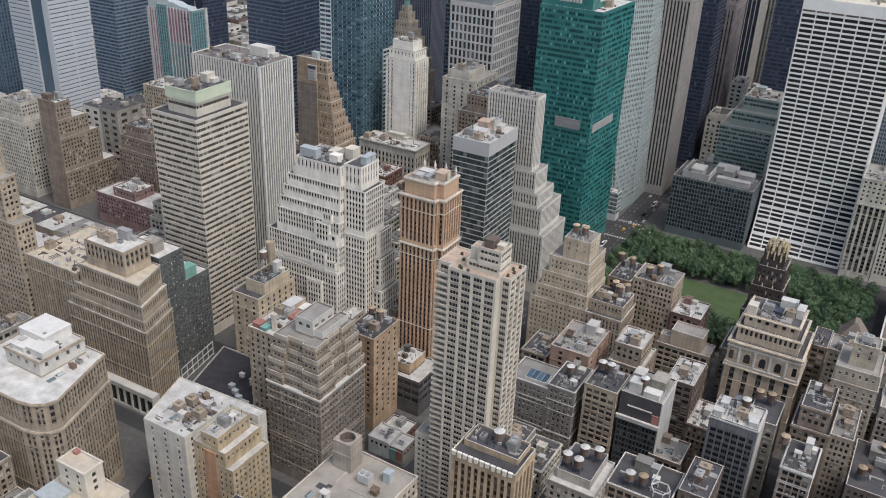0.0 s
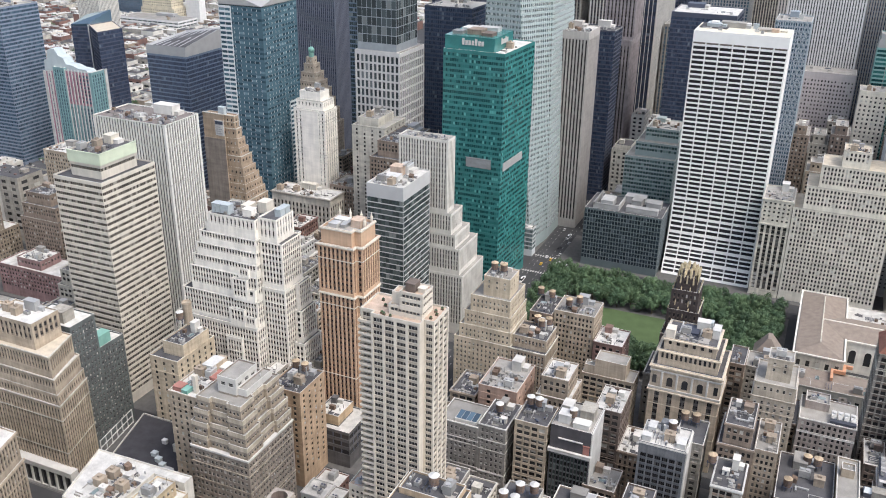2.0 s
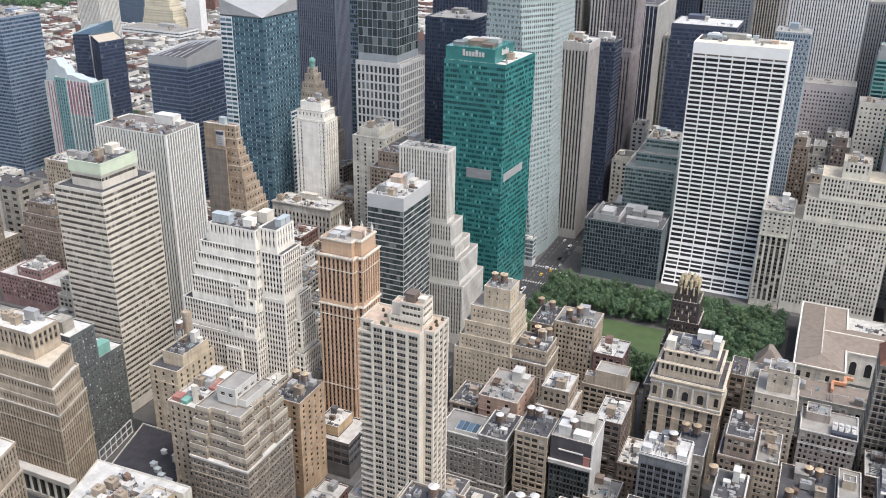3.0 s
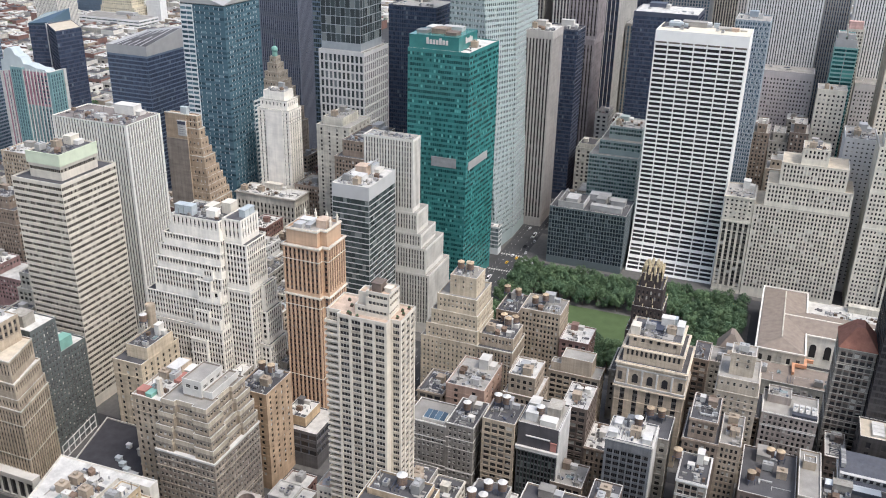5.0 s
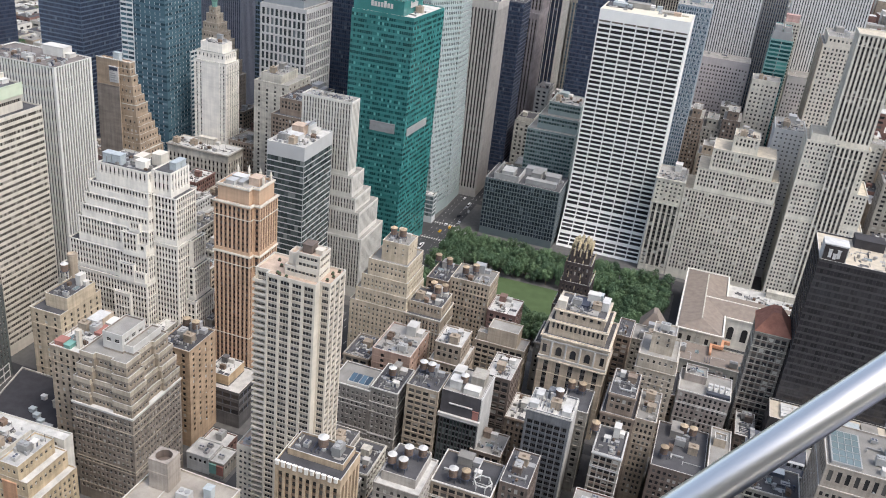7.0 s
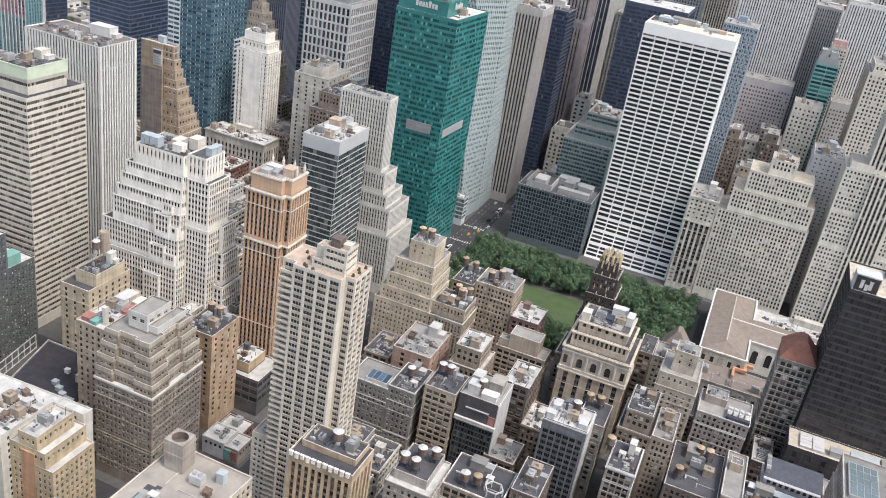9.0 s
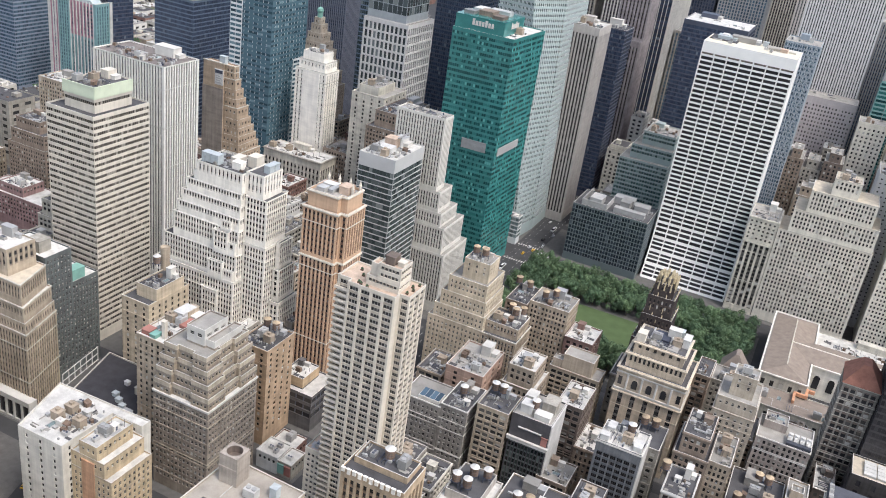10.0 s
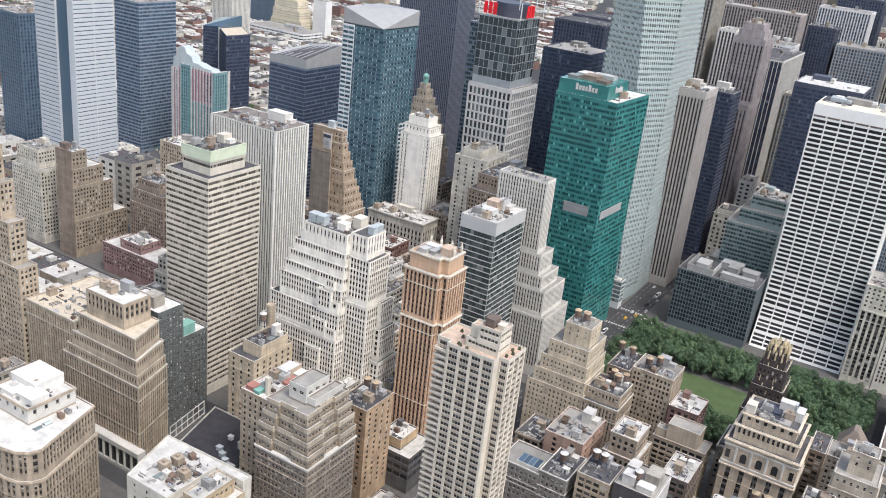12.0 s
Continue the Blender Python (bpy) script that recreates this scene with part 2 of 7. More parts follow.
def facade(sh, wins, a, b, c, d, st):
    """Wall with real window recesses on the quad a b c d (lower two corners, upper two, seen from outside, anticlockwise).
    Materials in sh: 0 wall, 1 spandrel or mullion."""
    a, b, c, d = Vector(a), Vector(b), Vector(c), Vector(d)
    first, lift = len(sh.m), st.get("wm", 0)
    width, height = (b - a).length, ((d - a).length + (c - b).length) / 2
    n = (b - a).cross(d - a).normalized()
    fh = st["fh"]
    floors = int((height - st["top"] - st["bot"]) / fh + 0.02)
    bays = int((width - 2 * st["edge"]) / st["bw"] + 0.3)

    def at(s, z, dep=0.0):
        u, t = s / width, z / height
        p = (a * (1 - u) + b * u) * (1 - t) + (d * (1 - u) + c * u) * t - n * dep
        return (p.x, p.y, p.z)

    def quad(s0, z0, s1, z1, dep, mat=0):
        sh.poly([at(s0, z0, dep), at(s1, z0, dep), at(s1, z1, dep), at(s0, z1, dep)], mat)

    if floors < 1 or bays < 1:
        quad(0, 0, width, height, 0, lift)
        return
    edge = st["edge"]
    bw = (width - 2 * edge) / bays
    zb = height - st["top"] - floors * fh
    zt = height - st["top"]
    dep, ds = st["d"], st["ds"]
    wh, sill = st["wh"] * fh, st["sill"] * fh
    hw = bw * st["ww"] / 2
    quad(0, 0, width, zb, 0)
    if st["top"] > 0:
        quad(0, zt, width, height, 0)
    # underside over the topmost recess and ledge under the lowest
    sh.poly([at(0, zt, dep), at(width, zt, dep), at(width, zt, 0), at(0, zt, 0)], 0)
    sh.poly([at(0, zb, 0), at(width, zb, 0), at(width, zb, dep), at(0, zb, dep)], 0)
    if st["mode"] == "V":
        s = 0.0
        for i in range(bays):
            mid = edge + bw * (i + 0.5)
            quad(s, zb, mid - hw, zt, 0)
            s = mid + hw
            sh.poly([at(mid - hw, zb, 0), at(mid - hw, zb, dep), at(mid - hw, zt, dep), at(mid - hw, zt, 0)], 0)
            sh.poly([at(mid + hw, zb, dep), at(mid + hw, zb, 0), at(mid + hw, zt, 0), at(mid + hw, zt, dep)], 0)
            z = zb
            for k in range(floors):
                z0 = zb + k * fh + sill
                m = 1 if ds else 0
                quad(mid - hw, z, mid + hw, z0, ds, m)
                sh.poly([at(mid - hw, z0, ds), at(mid + hw, z0, ds), at(mid + hw, z0, dep), at(mid - hw, z0, dep)], m)
                if k:
                    sh.poly([at(mid - hw, z, dep), at(mid + hw, z, dep), at(mid + hw, z, ds), at(mid - hw, z, ds)], m)
                z = z0 + wh
                wins.append((at(mid, z0 + wh / 2, dep), (b - a).normalized(), n, 2 * hw, wh))
            quad(mid - hw, z, mid + hw, zt, ds, 1 if ds else 0)
        quad(s, zb, width, zt, 0)
    else:
        z = zb
        for k in range(floors):
            z0 = zb + k * fh + sill
            quad(0, z, width, z0, 0)
            sh.poly([at(0, z0, 0), at(width, z0, 0), at(width, z0, dep), at(0, z0, dep)], 0)
            if k:
                sh.poly([at(0, z, dep), at(width, z, dep), at(width, z, 0), at(0, z, 0)], 0)
            z = z0 + wh
            quad(0, z0, edge + bw / 2 - hw, z, ds, 0)
            quad(edge + bw * (bays - 0.5) + hw, z0, width, z, ds, 0)
            for i in range(bays):
                mid = edge + bw * (i + 0.5)
                if i:
                    s0, s1 = mid - bw + hw, mid - hw
                    quad(s0, z0, s1, z, ds, 1)
                    if dep - ds > 0.1:
                        sh.poly([at(s0, z0, dep), at(s0, z0, ds), at(s0, z, ds), at(s0, z, dep)], 1)
                        sh.poly([at(s1, z0, ds), at(s1, z0, dep), at(s1, z, dep), at(s1, z, ds)], 1)
                wins.append((at(mid, z0 + wh / 2, dep), (b - a).normalized(), n, 2 * hw, wh))
        quad(0, z, width, zt, 0)
    every = st.get("course", 0)
    if every:
        for k in range(1, floors, every):
            z0 = zb + k * fh + sill
            quad(0, z0 - 0.34, width, z0, -0.12, 2)
            sh.poly([at(0, z0, -0.12), at(width, z0, -0.12), at(width, z0, 0), at(0, z0, 0)], 2)
            sh.poly([at(0, z0 - 0.34, 0), at(width, z0 - 0.34, 0), at(width, z0 - 0.34, -0.12), at(0, z0 - 0.34, -0.12)], 2)
    if lift:
        sh.m[first:] = [lift] * (len(sh.m) - first)


UNIT = {}
SASH = {1: ((-0.42, 0.42, -0.44, -0.03), (-0.42, 0.42, 0.03, 0.44)), 3: ((-0.48, -0.19, -0.45, 0.45), (-0.15, 0.15, -0.45, 0.45), (0.19, 0.48, -0.45, 0.45))}


def unit_window(frame_mat, glass_mat, sash):
    """One window, one metre square, to be scaled to its opening: the frame, and the two sash panes set in it."""
    key = (frame_mat.name, glass_mat.name, sash)
    if key not in UNIT:
        sh, pane = Shell(), Shell()
        if sash:
            sh.poly([(-0.5, 0, -0.5), (0.5, 0, -0.5), (0.5, 0, 0.5), (-0.5, 0, 0.5)], 0)
            for s0, s1, z0, z1 in SASH[sash]:
                pane.poly([(s0, -0.012, z0), (s1, -0.012, z0), (s1, -0.012, z1), (s0, -0.012, z1)], 0)
        else:
            sh.poly([(-0.5, 0, -0.5), (0.5, 0, -0.5), (0.5, 0, 0.5), (-0.5, 0, 0.5)], 1)
            sh.poly([(-0.5, -0.01, 0.44), (0.5, -0.01, 0.44), (0.5, -0.01, 0.5), (-0.5, -0.01, 0.5)], 0)
        UNIT[key] = sh.mesh("window", [frame_mat, glass_mat]), pane.mesh("pane", [glass_mat]) if sash else None
    return UNIT[key]


def building(name, label, tiers, style, walls, glass=GLASS, roof=GRAVEL, singles=30, frame_mat=FRAMEDARK, sash=False,
             category="building", group="", parapet=0.9, cornice=0.0, clutter=3, far=False):
    """tiers: (footprint, z0, z1[, changes to style[, upper footprint]]). The first `singles` windows (upper floors of the street
    fronts first) are objects of their own, the rest are joined."""
    f0 = tiers[0][0]
    cx, cy = sum(p[0] for p in f0) / len(f0), sum(p[1] for p in f0) / len(f0)
    base = tagged(new(name), label, category, group)
    base.location = (cx, cy, tiers[0][1])
    shift = Vector((-cx, -cy, -tiers[0][1]))
    sh, wins = Shell(), []
    roofs = []
    for tier in tiers:
        foot, z0, z1 = tier[:3]
        st = dict(style, **(tier[3] or {})) if len(tier) > 3 else style
        up = tier[4] if len(tier) > 4 else foot
        n = len(foot)
        if z0 > tiers[0][1]:
            sh.prism(inset(foot, 0.06), z0 - 1.3, z0, 0, False)
            st = dict(st, bot=min(st["bot"], st.get("upbot", 0.8)))
        for i in range(n):
            a, b, c, d = foot[i], foot[(i + 1) % n], up[(i + 1) % n], up[i]
            facade(sh, wins, (*a, z0), (*b, z0), (*c, z1), (*d, z1), st)
        inner = inset(up, 0.35)
        ph = parapet
        for i in range(n):
            a, b, c, d = up[i], up[(i + 1) % n], inner[(i + 1) % n], inner[i]
            sh.poly([(*a, z1), (*b, z1), (*c, z1), (*d, z1)], 3)
            sh.poly([(*d, z1), (*c, z1), (*c, z1 - ph), (*d, z1 - ph)], 0)
        rs = Shell()
        rs.poly([(x + shift.x, y + shift.y, z1 - ph + shift.z) for x, y in inner], 0)
        roofs.append((rs, st.get("roof", roof)))
        lg = st.get("ledge", 0)
        if lg and z1 - z0 > 7:
            levels = [z1 - 0.35] + ([z1 - st["top"] - 2 * st["fh"] - 0.2] if z1 - z0 > 18 else []) + ([z0 + (z1 - z0) * 0.45] if z1 - z0 > 45 else [])
            for zl in levels:
                o = inset(up, -lg)
                sh.prism(o, zl - 0.25, zl + 0.25, 2, False)
                for i in range(n):
                    a, b, c, d = up[i], up[(i + 1) % n], o[(i + 1) % n], o[i]
                    sh.poly([(*d, zl + 0.25), (*c, zl + 0.25), (*b, zl + 0.25), (*a, zl + 0.25)], 2)
                    sh.poly([(*a, zl - 0.25), (*b, zl - 0.25), (*c, zl - 0.25), (*d, zl - 0.25)], 2)
        if cornice:
            o = inset(up, -cornice)
            sh.prism(o, z1 - 1.3, z1 - 0.5, 2, False, False)
            for i in range(n):
                a, b, c, d = up[i], up[(i + 1) % n], o[(i + 1) % n], o[i]
                sh.poly([(*d, z1 - 0.5), (*c, z1 - 0.5), (*b, z1 - 0.5), (*a, z1 - 0.5)], 2)
                sh.poly([(*a, z1 - 1.3), (*b, z1 - 1.3), (*c, z1 - 1.3), (*d, z1 - 1.3)], 2)
    sh.v = [(x + shift.x, y + shift.y, z + shift.z) for x, y, z in sh.v]
    mats = list(walls) + [walls[-1]] * (3 - len(walls)) + [COPING]
    part("wall", sh, mats, base)
    for rs, cover in roofs:
        part("roof", rs, [cover], base)
    # windows, some with drawn blinds or an air conditioner in the opening
    lived = style.get("course", 0) and style.get("mode") == "V" and not far
    singles = int(singles * 0.12)
    wins.sort(key=lambda w: (0 if w[2].y < -0.5 else 1 if abs(w[2].x) > 0.5 else 2, -w[0][2]))
    me, glass_pane = unit_window(frame_mat, glass, sash)
    for p, u, n, w, h in wins[:singles]:
        ob = new("window", me)
        ob.parent = base
        z = u.cross(-n).normalized()
        m = Matrix((u, -n, z)).transposed().to_4x4()
        ob.matrix_basis = Matrix.Translation(Vector(p) + shift + n * 0.012) @ m @ Matrix.Diagonal((w, 1, h, 1))
        if glass_pane:
            new("pane", glass_pane).parent = ob
    if len(wins) > singles:
        gs = Shell()
        for p, u, n, w, h in wins[singles:]:
            p = Vector(p) + shift + n * 0.012
            z = u.cross(-n).normalized()

            def pane(s0, s1, t0, t1, o, mat):
                gs.poly([tuple(p + u * (w * s) + z * (h * t) + n * o) for s, t in ((s0, t0), (s1, t0), (s1, t1), (s0, t1))], mat)
            if sash:
                pane(-0.5, 0.5, -0.5, 0.5, 0, 0)
                for s0, s1, z0, z1 in SASH[sash]:
                    pane(s0, s1, z0, z1, 0.012, 1)
            else:
                pane(-0.5, 0.5, -0.5, 0.5, 0, 1)
            if lived and p.z > 4:
                q = dice.random()
                if q < 0.15:
                    pane(-0.44, 0.44, 0.5 - dice.choice([0.3, 0.45, 0.6]), 0.48, 0.02, 2)
                elif q < 0.23:
                    a, b = p + u * -0.4 + z * (-h / 2), p + u * 0.4 + z * (-h / 2)
                    o, up = n * 0.4, z * 0.5
                    gs.poly([tuple(v) for v in (a + o, b + o, b + o + up, a + o + up)], 3)
                    gs.poly([tuple(v) for v in (a + o + up, b + o + up, b + up, a + up)], 3)
                    gs.poly([tuple(v) for v in (b + o, b, b + up, b + o + up)], 3)
                    gs.poly([tuple(v) for v in (a, a + o, a + o + up, a + up)], 3)
        tagged(part("glazing", gs, [frame_mat, glass, BLIND, STEELDUCT], base), kind="stuff")
    top = tiers[-1][4] if len(tiers[-1]) > 4 else tiers[-1][0]
    if clutter:
        x0, x1 = max(min(p[0] for p in top), top[0][0]) + 1.5, min(max(p[0] for p in top), top[1][0]) - 1.5
        y0, y1, z1 = top[0][1] + 1.5, top[-1][1] - 1.5, tiers[-1][2]
        if x1 - x0 > 8 and y1 - y0 > 10 and not group:
            k = (len(TOPS) * 7) % 5
            xa = x0 + (x1 - x0) * (0.12 + 0.1 * k)
            xb, yb = xa + (x1 - x0) * 0.28, y1 - (y1 - y0) * 0.28
            m = (walls[0], GRAVEL, walls[0], GREYMETAL, COPING)[k]
            block_part(base, "bulkhead", xa, xb, yb, y1 - 0.6, z1 - parapet - 0.05, z1 + 3 + k * 0.6, m)
            block_part(base, "bulkhead", xb + 0.2, min(xb + 3.5, x1), yb + 1.5, y1 - 1, z1 - parapet - 0.05, z1 + 1.6, (COPING, GREYMETAL)[k % 2])
            y1 = yb - 0.6
        if clutter > 2 and not far and y0 < 760 and x1 - x0 > 5 and y1 - y0 > 5:
            roof_bits(base, x0 - 0.8, x1 + 0.8, y0 - 0.8, y1, z1 - parapet)
        TOPS.append((x0, x1, y0, y1, z1 - parapet, clutter))
    USED.append((min(p[0] for p in f0), max(p[0] for p in f0), min(p[1] for p in f0), max(p[1] for p in f0)))
    return base


USED = []
dice = random.Random(5)
TOPS = []


def objs_by(name):
    return [o for o in scene.objects if o.name == name][0]


def block_part(base, name, x0, x1, y0, y1, z0, z1, mat, label=""):
    """A plain raised piece of a building, with a slightly overhanging cap."""
    sh = Shell()
    o = base.location
    sh.box(x0 - o.x, x1 - o.x, y0 - o.y, y1 - o.y, z0 - o.z, z1 - 0.3 - o.z, 0)
    sh.box(x0 - 0.2 - o.x, x1 + 0.2 - o.x, y0 - 0.2 - o.y, y1 + 0.2 - o.y, z1 - 0.3 - o.z, z1 - o.z, 0)
    return part(name, sh, [mat], base, label)



def roof_bits(base, x0, x1, y0, y1, z):
    """The small uncounted things on a flat roof: patches, pipes, hatches, vents, kerbs."""
    s = Shell()
    x0, x1, y0, y1, z = x0 - base.location.x, x1 - base.location.x, y0 - base.location.y, y1 - base.location.y, z - base.location.z
    for _ in range(min(60, int((x1 - x0) * (y1 - y0) / 10))):
        x, y, q = dice.uniform(x0 + 1, x1 - 1), dice.uniform(y0 + 1, y1 - 1), dice.random()
        if q < 0.22:
            a, b, h, m = dice.uniform(0.6, 2.6), dice.uniform(0.5, 1.8), 0.05 + dice.random() * 0.03, dice.choice([1, 1, 2, 4])
        elif q < 0.45:
            a, b, h, m = dice.uniform(0.25, 0.7), dice.uniform(0.25, 0.7), dice.uniform(0.4, 1.5), dice.choice([0, 0, 2, 5])
        elif q < 0.65:
            a, b, h, m = dice.uniform(1.2, 3.5), 0.12, dice.uniform(0.3, 0.9), dice.choice([0, 2, 1])
            if dice.random() < 0.5:
                a, b = b, a
        elif q < 0.85:
            a, b, h, m = dice.uniform(0.5, 1.2), dice.uniform(0.4, 1.0), dice.uniform(0.7, 2.2), dice.choice([0, 2, 3, 4])
        else:
            a, b, h, m = 0.09, 0.09, dice.uniform(1.5, 4.5), dice.choice([1, 2])
        xa, xb, ya, yb = max(x - a, x0), min(x + a, x1), max(y - b, y0), min(y + b, y1)
        s.prism(rect(xa, xb, ya, yb), z, z + h, m)
    tagged(part("roof_clutter", s, [STEELDUCT, TAR, GRAVEL, WOOD, GREYMETAL, DARKMETAL], base), kind="stuff")

# ---- ground, streets, pavements ----
STREETS = [80.5 * k for k in range(-1, 41)]


def broadway(y):
    return -372 - 0.324 * (y - 206)


gs = Shell()
gs.poly([(-4500, -600, 0), (4500, -600, 0), (4500, 4600, 0), (-4500, 4600, 0)])
tagged(new("ground", gs.mesh("ground", [ASPHALT])), "grey asphalt street level of the city", "ground", kind="structure")
AVENUES = [(-1939, 30), (-1665, 30), (-1391, 30), (-1117, 30), (-843, 30), (-569, 30), (-280, 30), (62, 30), (212, 24), (340, 30)]
BLOCKS = []
for (xa, wa), (xb, wb) in zip(AVENUES[:-1], AVENUES[1:]):
    for k in range(len(STREETS) - 1):
        ya = STREETS[k] + (15 if k in (1, 9) else 9)
        yb = STREETS[k + 1] - (15 if k in (0, 8) else 9)
        shift = 18 if ya < 400 else 0
        BLOCKS.append((xa + wa / 2 + (shift if xa == -280 else 0), xb - wb / 2 + (shift if xb == -280 else 0), ya, yb))
for x0, x1, y0, y1 in BLOCKS:
    if y0 < 60 or y0 > 1500:
        continue
    foots = []
    e0, e1 = broadway(y0), broadway(y1)
    if x0 < e0 < x1 or x0 < e1 < x1:
        if min(e0, e1) - 11 > x0 + 4:
            foots.append([(x0, y0), (min(e0 - 11, x1), y0), (min(e1 - 11, x1), y1), (x0, y1)])
        if max(e0, e1) + 11 < x1 - 4:
            foots.append([(max(e0 + 11, x0), y0), (x1, y0), (x1, y1), (max(e1 + 11, x0), y1)])
    else:
        foots.append(rect(x0, x1, y0, y1))
    if x0 == -265 and y0 in (492.0, 572.5):
        foots = []
    for foot in foots:
        ps = Shell()
        ps.prism(inset(foot, -4.0), 0, 0.16)
        tagged(new("pavement", ps.mesh("pavement", [CONCRETE])), "grey concrete pavement with a raised kerb", "pavement", kind="structure")

# ---- towers and buildings of the middle distance ----
# cream apartment tower
T = [(-236, 251.6), (-230, 251.6), (-230, 249), (-208.5, 249), (-208.5, 252.8), (-204, 252.8), (-204, 267), (-236, 267)]
PENT = dict(mode="H", fh=2.95, bw=1.5, ww=0.78, wh=0.5, sill=0.24, d=0.5, ds=0.1, top=0.5, upbot=0.1, edge=0.9)
cream = building("apartment_tower", "cream brick apartment tower with dark windows and a roof terrace",
                 [(T, 0, 152), (rect(-224, -209.4, 253, 263.5), 152, 155.6, PENT), (rect(-219, -209, 252.7, 262.5), 155.6, 162.4, PENT), (rect(-223.4, -219.1, 255, 261), 155.6, 160.4, dict(PENT, fh=30))],
                 dict(PIER, fh=2.85, bw=4.6, ww=0.78, wh=0.6, sill=0.22, ds=0.2, d=0.6, top=1.4, edge=0.4, ledge=0, course=0), [CREAM, stone("grey_cream_panel", (0.46, 0.415, 0.345))], GLASS_DARK, TERRACE, 240, FRAMEWHITE, 3, clutter=0)
block_part(cream, "tank_house", -217.5, -213.5, 255, 260, 161.4, 165.2, DARKBROWN, "dark rooftop tank enclosure")
block_part(cream, "roof_shed", -212.5, -209.6, 256, 259, 161.4, 163.6, CREAM)
bal = Shell()
bal.box(-235.95, -230.05, 249.2, 251.55, 0, 0.2)
bal.box(-235.95, -230.05, 249.2, 249.35, 0.2, 1.1)
bal.box(-235.95, -235.8, 249.35, 251.55, 0.2, 1.1)
bal.v = [(x - cream.location.x, y - cream.location.y, z) for x, y, z in bal.v]
bal_mesh = bal.mesh("balcony", [CREAM])
for k in range(50):
    b = new("balcony", bal_mesh)
    b.parent = cream
    b.location = (0, 0, 7.2 + k * 2.85)
planter = Shell()
for x, y in ((-207, 256), (-206, 259.5), (-207.5, 262), (-206, 265), (-226, 262), (-228, 258), (-231, 262), (-226.5, 252), (-225.2, 251.2), (-222, 250.6)):
    planter.box(x - 0.6, x + 0.6, y - 0.4, y + 0.4, 151.1, 151.7, 0)
    for k in range(16):
        a, r = k * 2.4, 0.15 + 0.05 * (k % 9)
        p = (x + r * math.cos(a), y + r * math.sin(a), 151.8 + 0.1 * (k % 6))
        planter.prism(ring(p[0], p[1], 0.22, 5, a), p[2], p[2] + 0.35, 1, False, True, ring(p[0], p[1], 0.05, 5))
planter.v = [(x - cream.location.x, y - cream.location.y, z) for x, y, z in planter.v]
part("planters", planter, [WOOD, LEAF], cream, "wooden planters with small green shrubs")
building("apartment_wing", "cream brick lower wing of the apartment tower",
         [(rect(-244.5, -236.1, 252, 272), 0, 62)], dict(PUNCH, fh=2.95, bw=2.2, ww=0.66, wh=0.52, ledge=0), [CREAM], GLASS_DARK, TERRACE, 40, FRAMEWHITE, True)

# orange tower with vertical piers
T = [(-320.5, 356), (-298.5, 356), (-298.5, 359.5), (-294.5, 359.5), (-294.5, 379), (-320.5, 379)]
PIERS = dict(PIER, fh=3.2, bw=2.55, ww=0.6, wh=0.56, sill=0.2, ds=0.45, d=0.75, top=0.5, edge=0.4, course=0)
orange = building("orange_tower", "orange brick tower with tall vertical piers and pale cornices",
                  [(T, 0, 95, dict(bot=6)), (T, 95, 124.5, dict(top=2.2, upbot=0.3)), (inset(T, 1.6), 124.5, 133.6, dict(fh=50))],
                  PIERS, [stone("salmon_orange_brick", (0.585, 0.405, 0.275), vary=0.14), stone("dark_rust_spandrel", (0.185, 0.115, 0.085)), CREAM], GLASS_DARK, GRAVEL, 200, FRAMEDARK, cornice=0.6, parapet=1.6, clutter=0)
for x0, x1, y0, y1, z1, m in ((-316, -311, 361, 366, 134.6, STEELDUCT), (-310, -307, 363, 372, 134.0, GREYMETAL), (-305, -299, 366, 373, 136.5, TERRACE), (-317, -309, 369, 374, 134.2, WHITEPAINT)):
    block_part(orange, "roof_plant", x0, x1, y0, y1, 131.9, z1, m)
# grey glass slab with white lines
greyglass = building("office_tower", "dark glass office tower with white floor lines and grey top",
                     [(rect(-342, -315.5, 452, 493), 0, 125)], dict(RIBBON, fh=3.8, bw=2.6, ww=0.96, wh=0.84, sill=0.1, d=0.2, ds=0.15, top=9),
                     [material("pale_grey_metal_band", (0.50, 0.50, 0.49), rough=0.5, vary=0.1), DARKMETAL], GLASS_GREY, WHITEROOF, 120)
block_part(greyglass, "plant_room", -334, -325, 462, 470, 124, 128, WHITEPAINT)
block_part(greyglass, "plant_room", -336, -328, 474, 482, 124, 130.5, TERRACE)
block_part(greyglass, "roof_crane", -326.5, -325.9, 474, 489, 131.5, 132.3, STEELDUCT, "pale steel window-cleaning crane arm")
block_part(greyglass, "crane_mast", -326.7, -325.7, 478, 479, 124, 131.5, STEELDUCT)
# slender pale slab with fins, stepping down to the avenue
building("finned_slab", "pale grey stone slab with close vertical fins and stepped terraces",
         [(rect(-345, -293, 500, 540), 0, 47), (rect(-345, -296.5, 502, 536), 47, 66, dict(upbot=0.5)),
          (rect(-345, -300.5, 503, 530), 66, 76, dict(upbot=0.5)), (rect(-345, -304, 504, 524), 76, 91, dict(upbot=0.5)),
          (rect(-345, -308, 505, 518), 91, 143, dict(upbot=0.5))], dict(FIN, bw=2.1, ww=0.5, top=1.8), [PALE_PRECAST, GREYSTONE], GLASS_DARK, GRAVEL, 100)
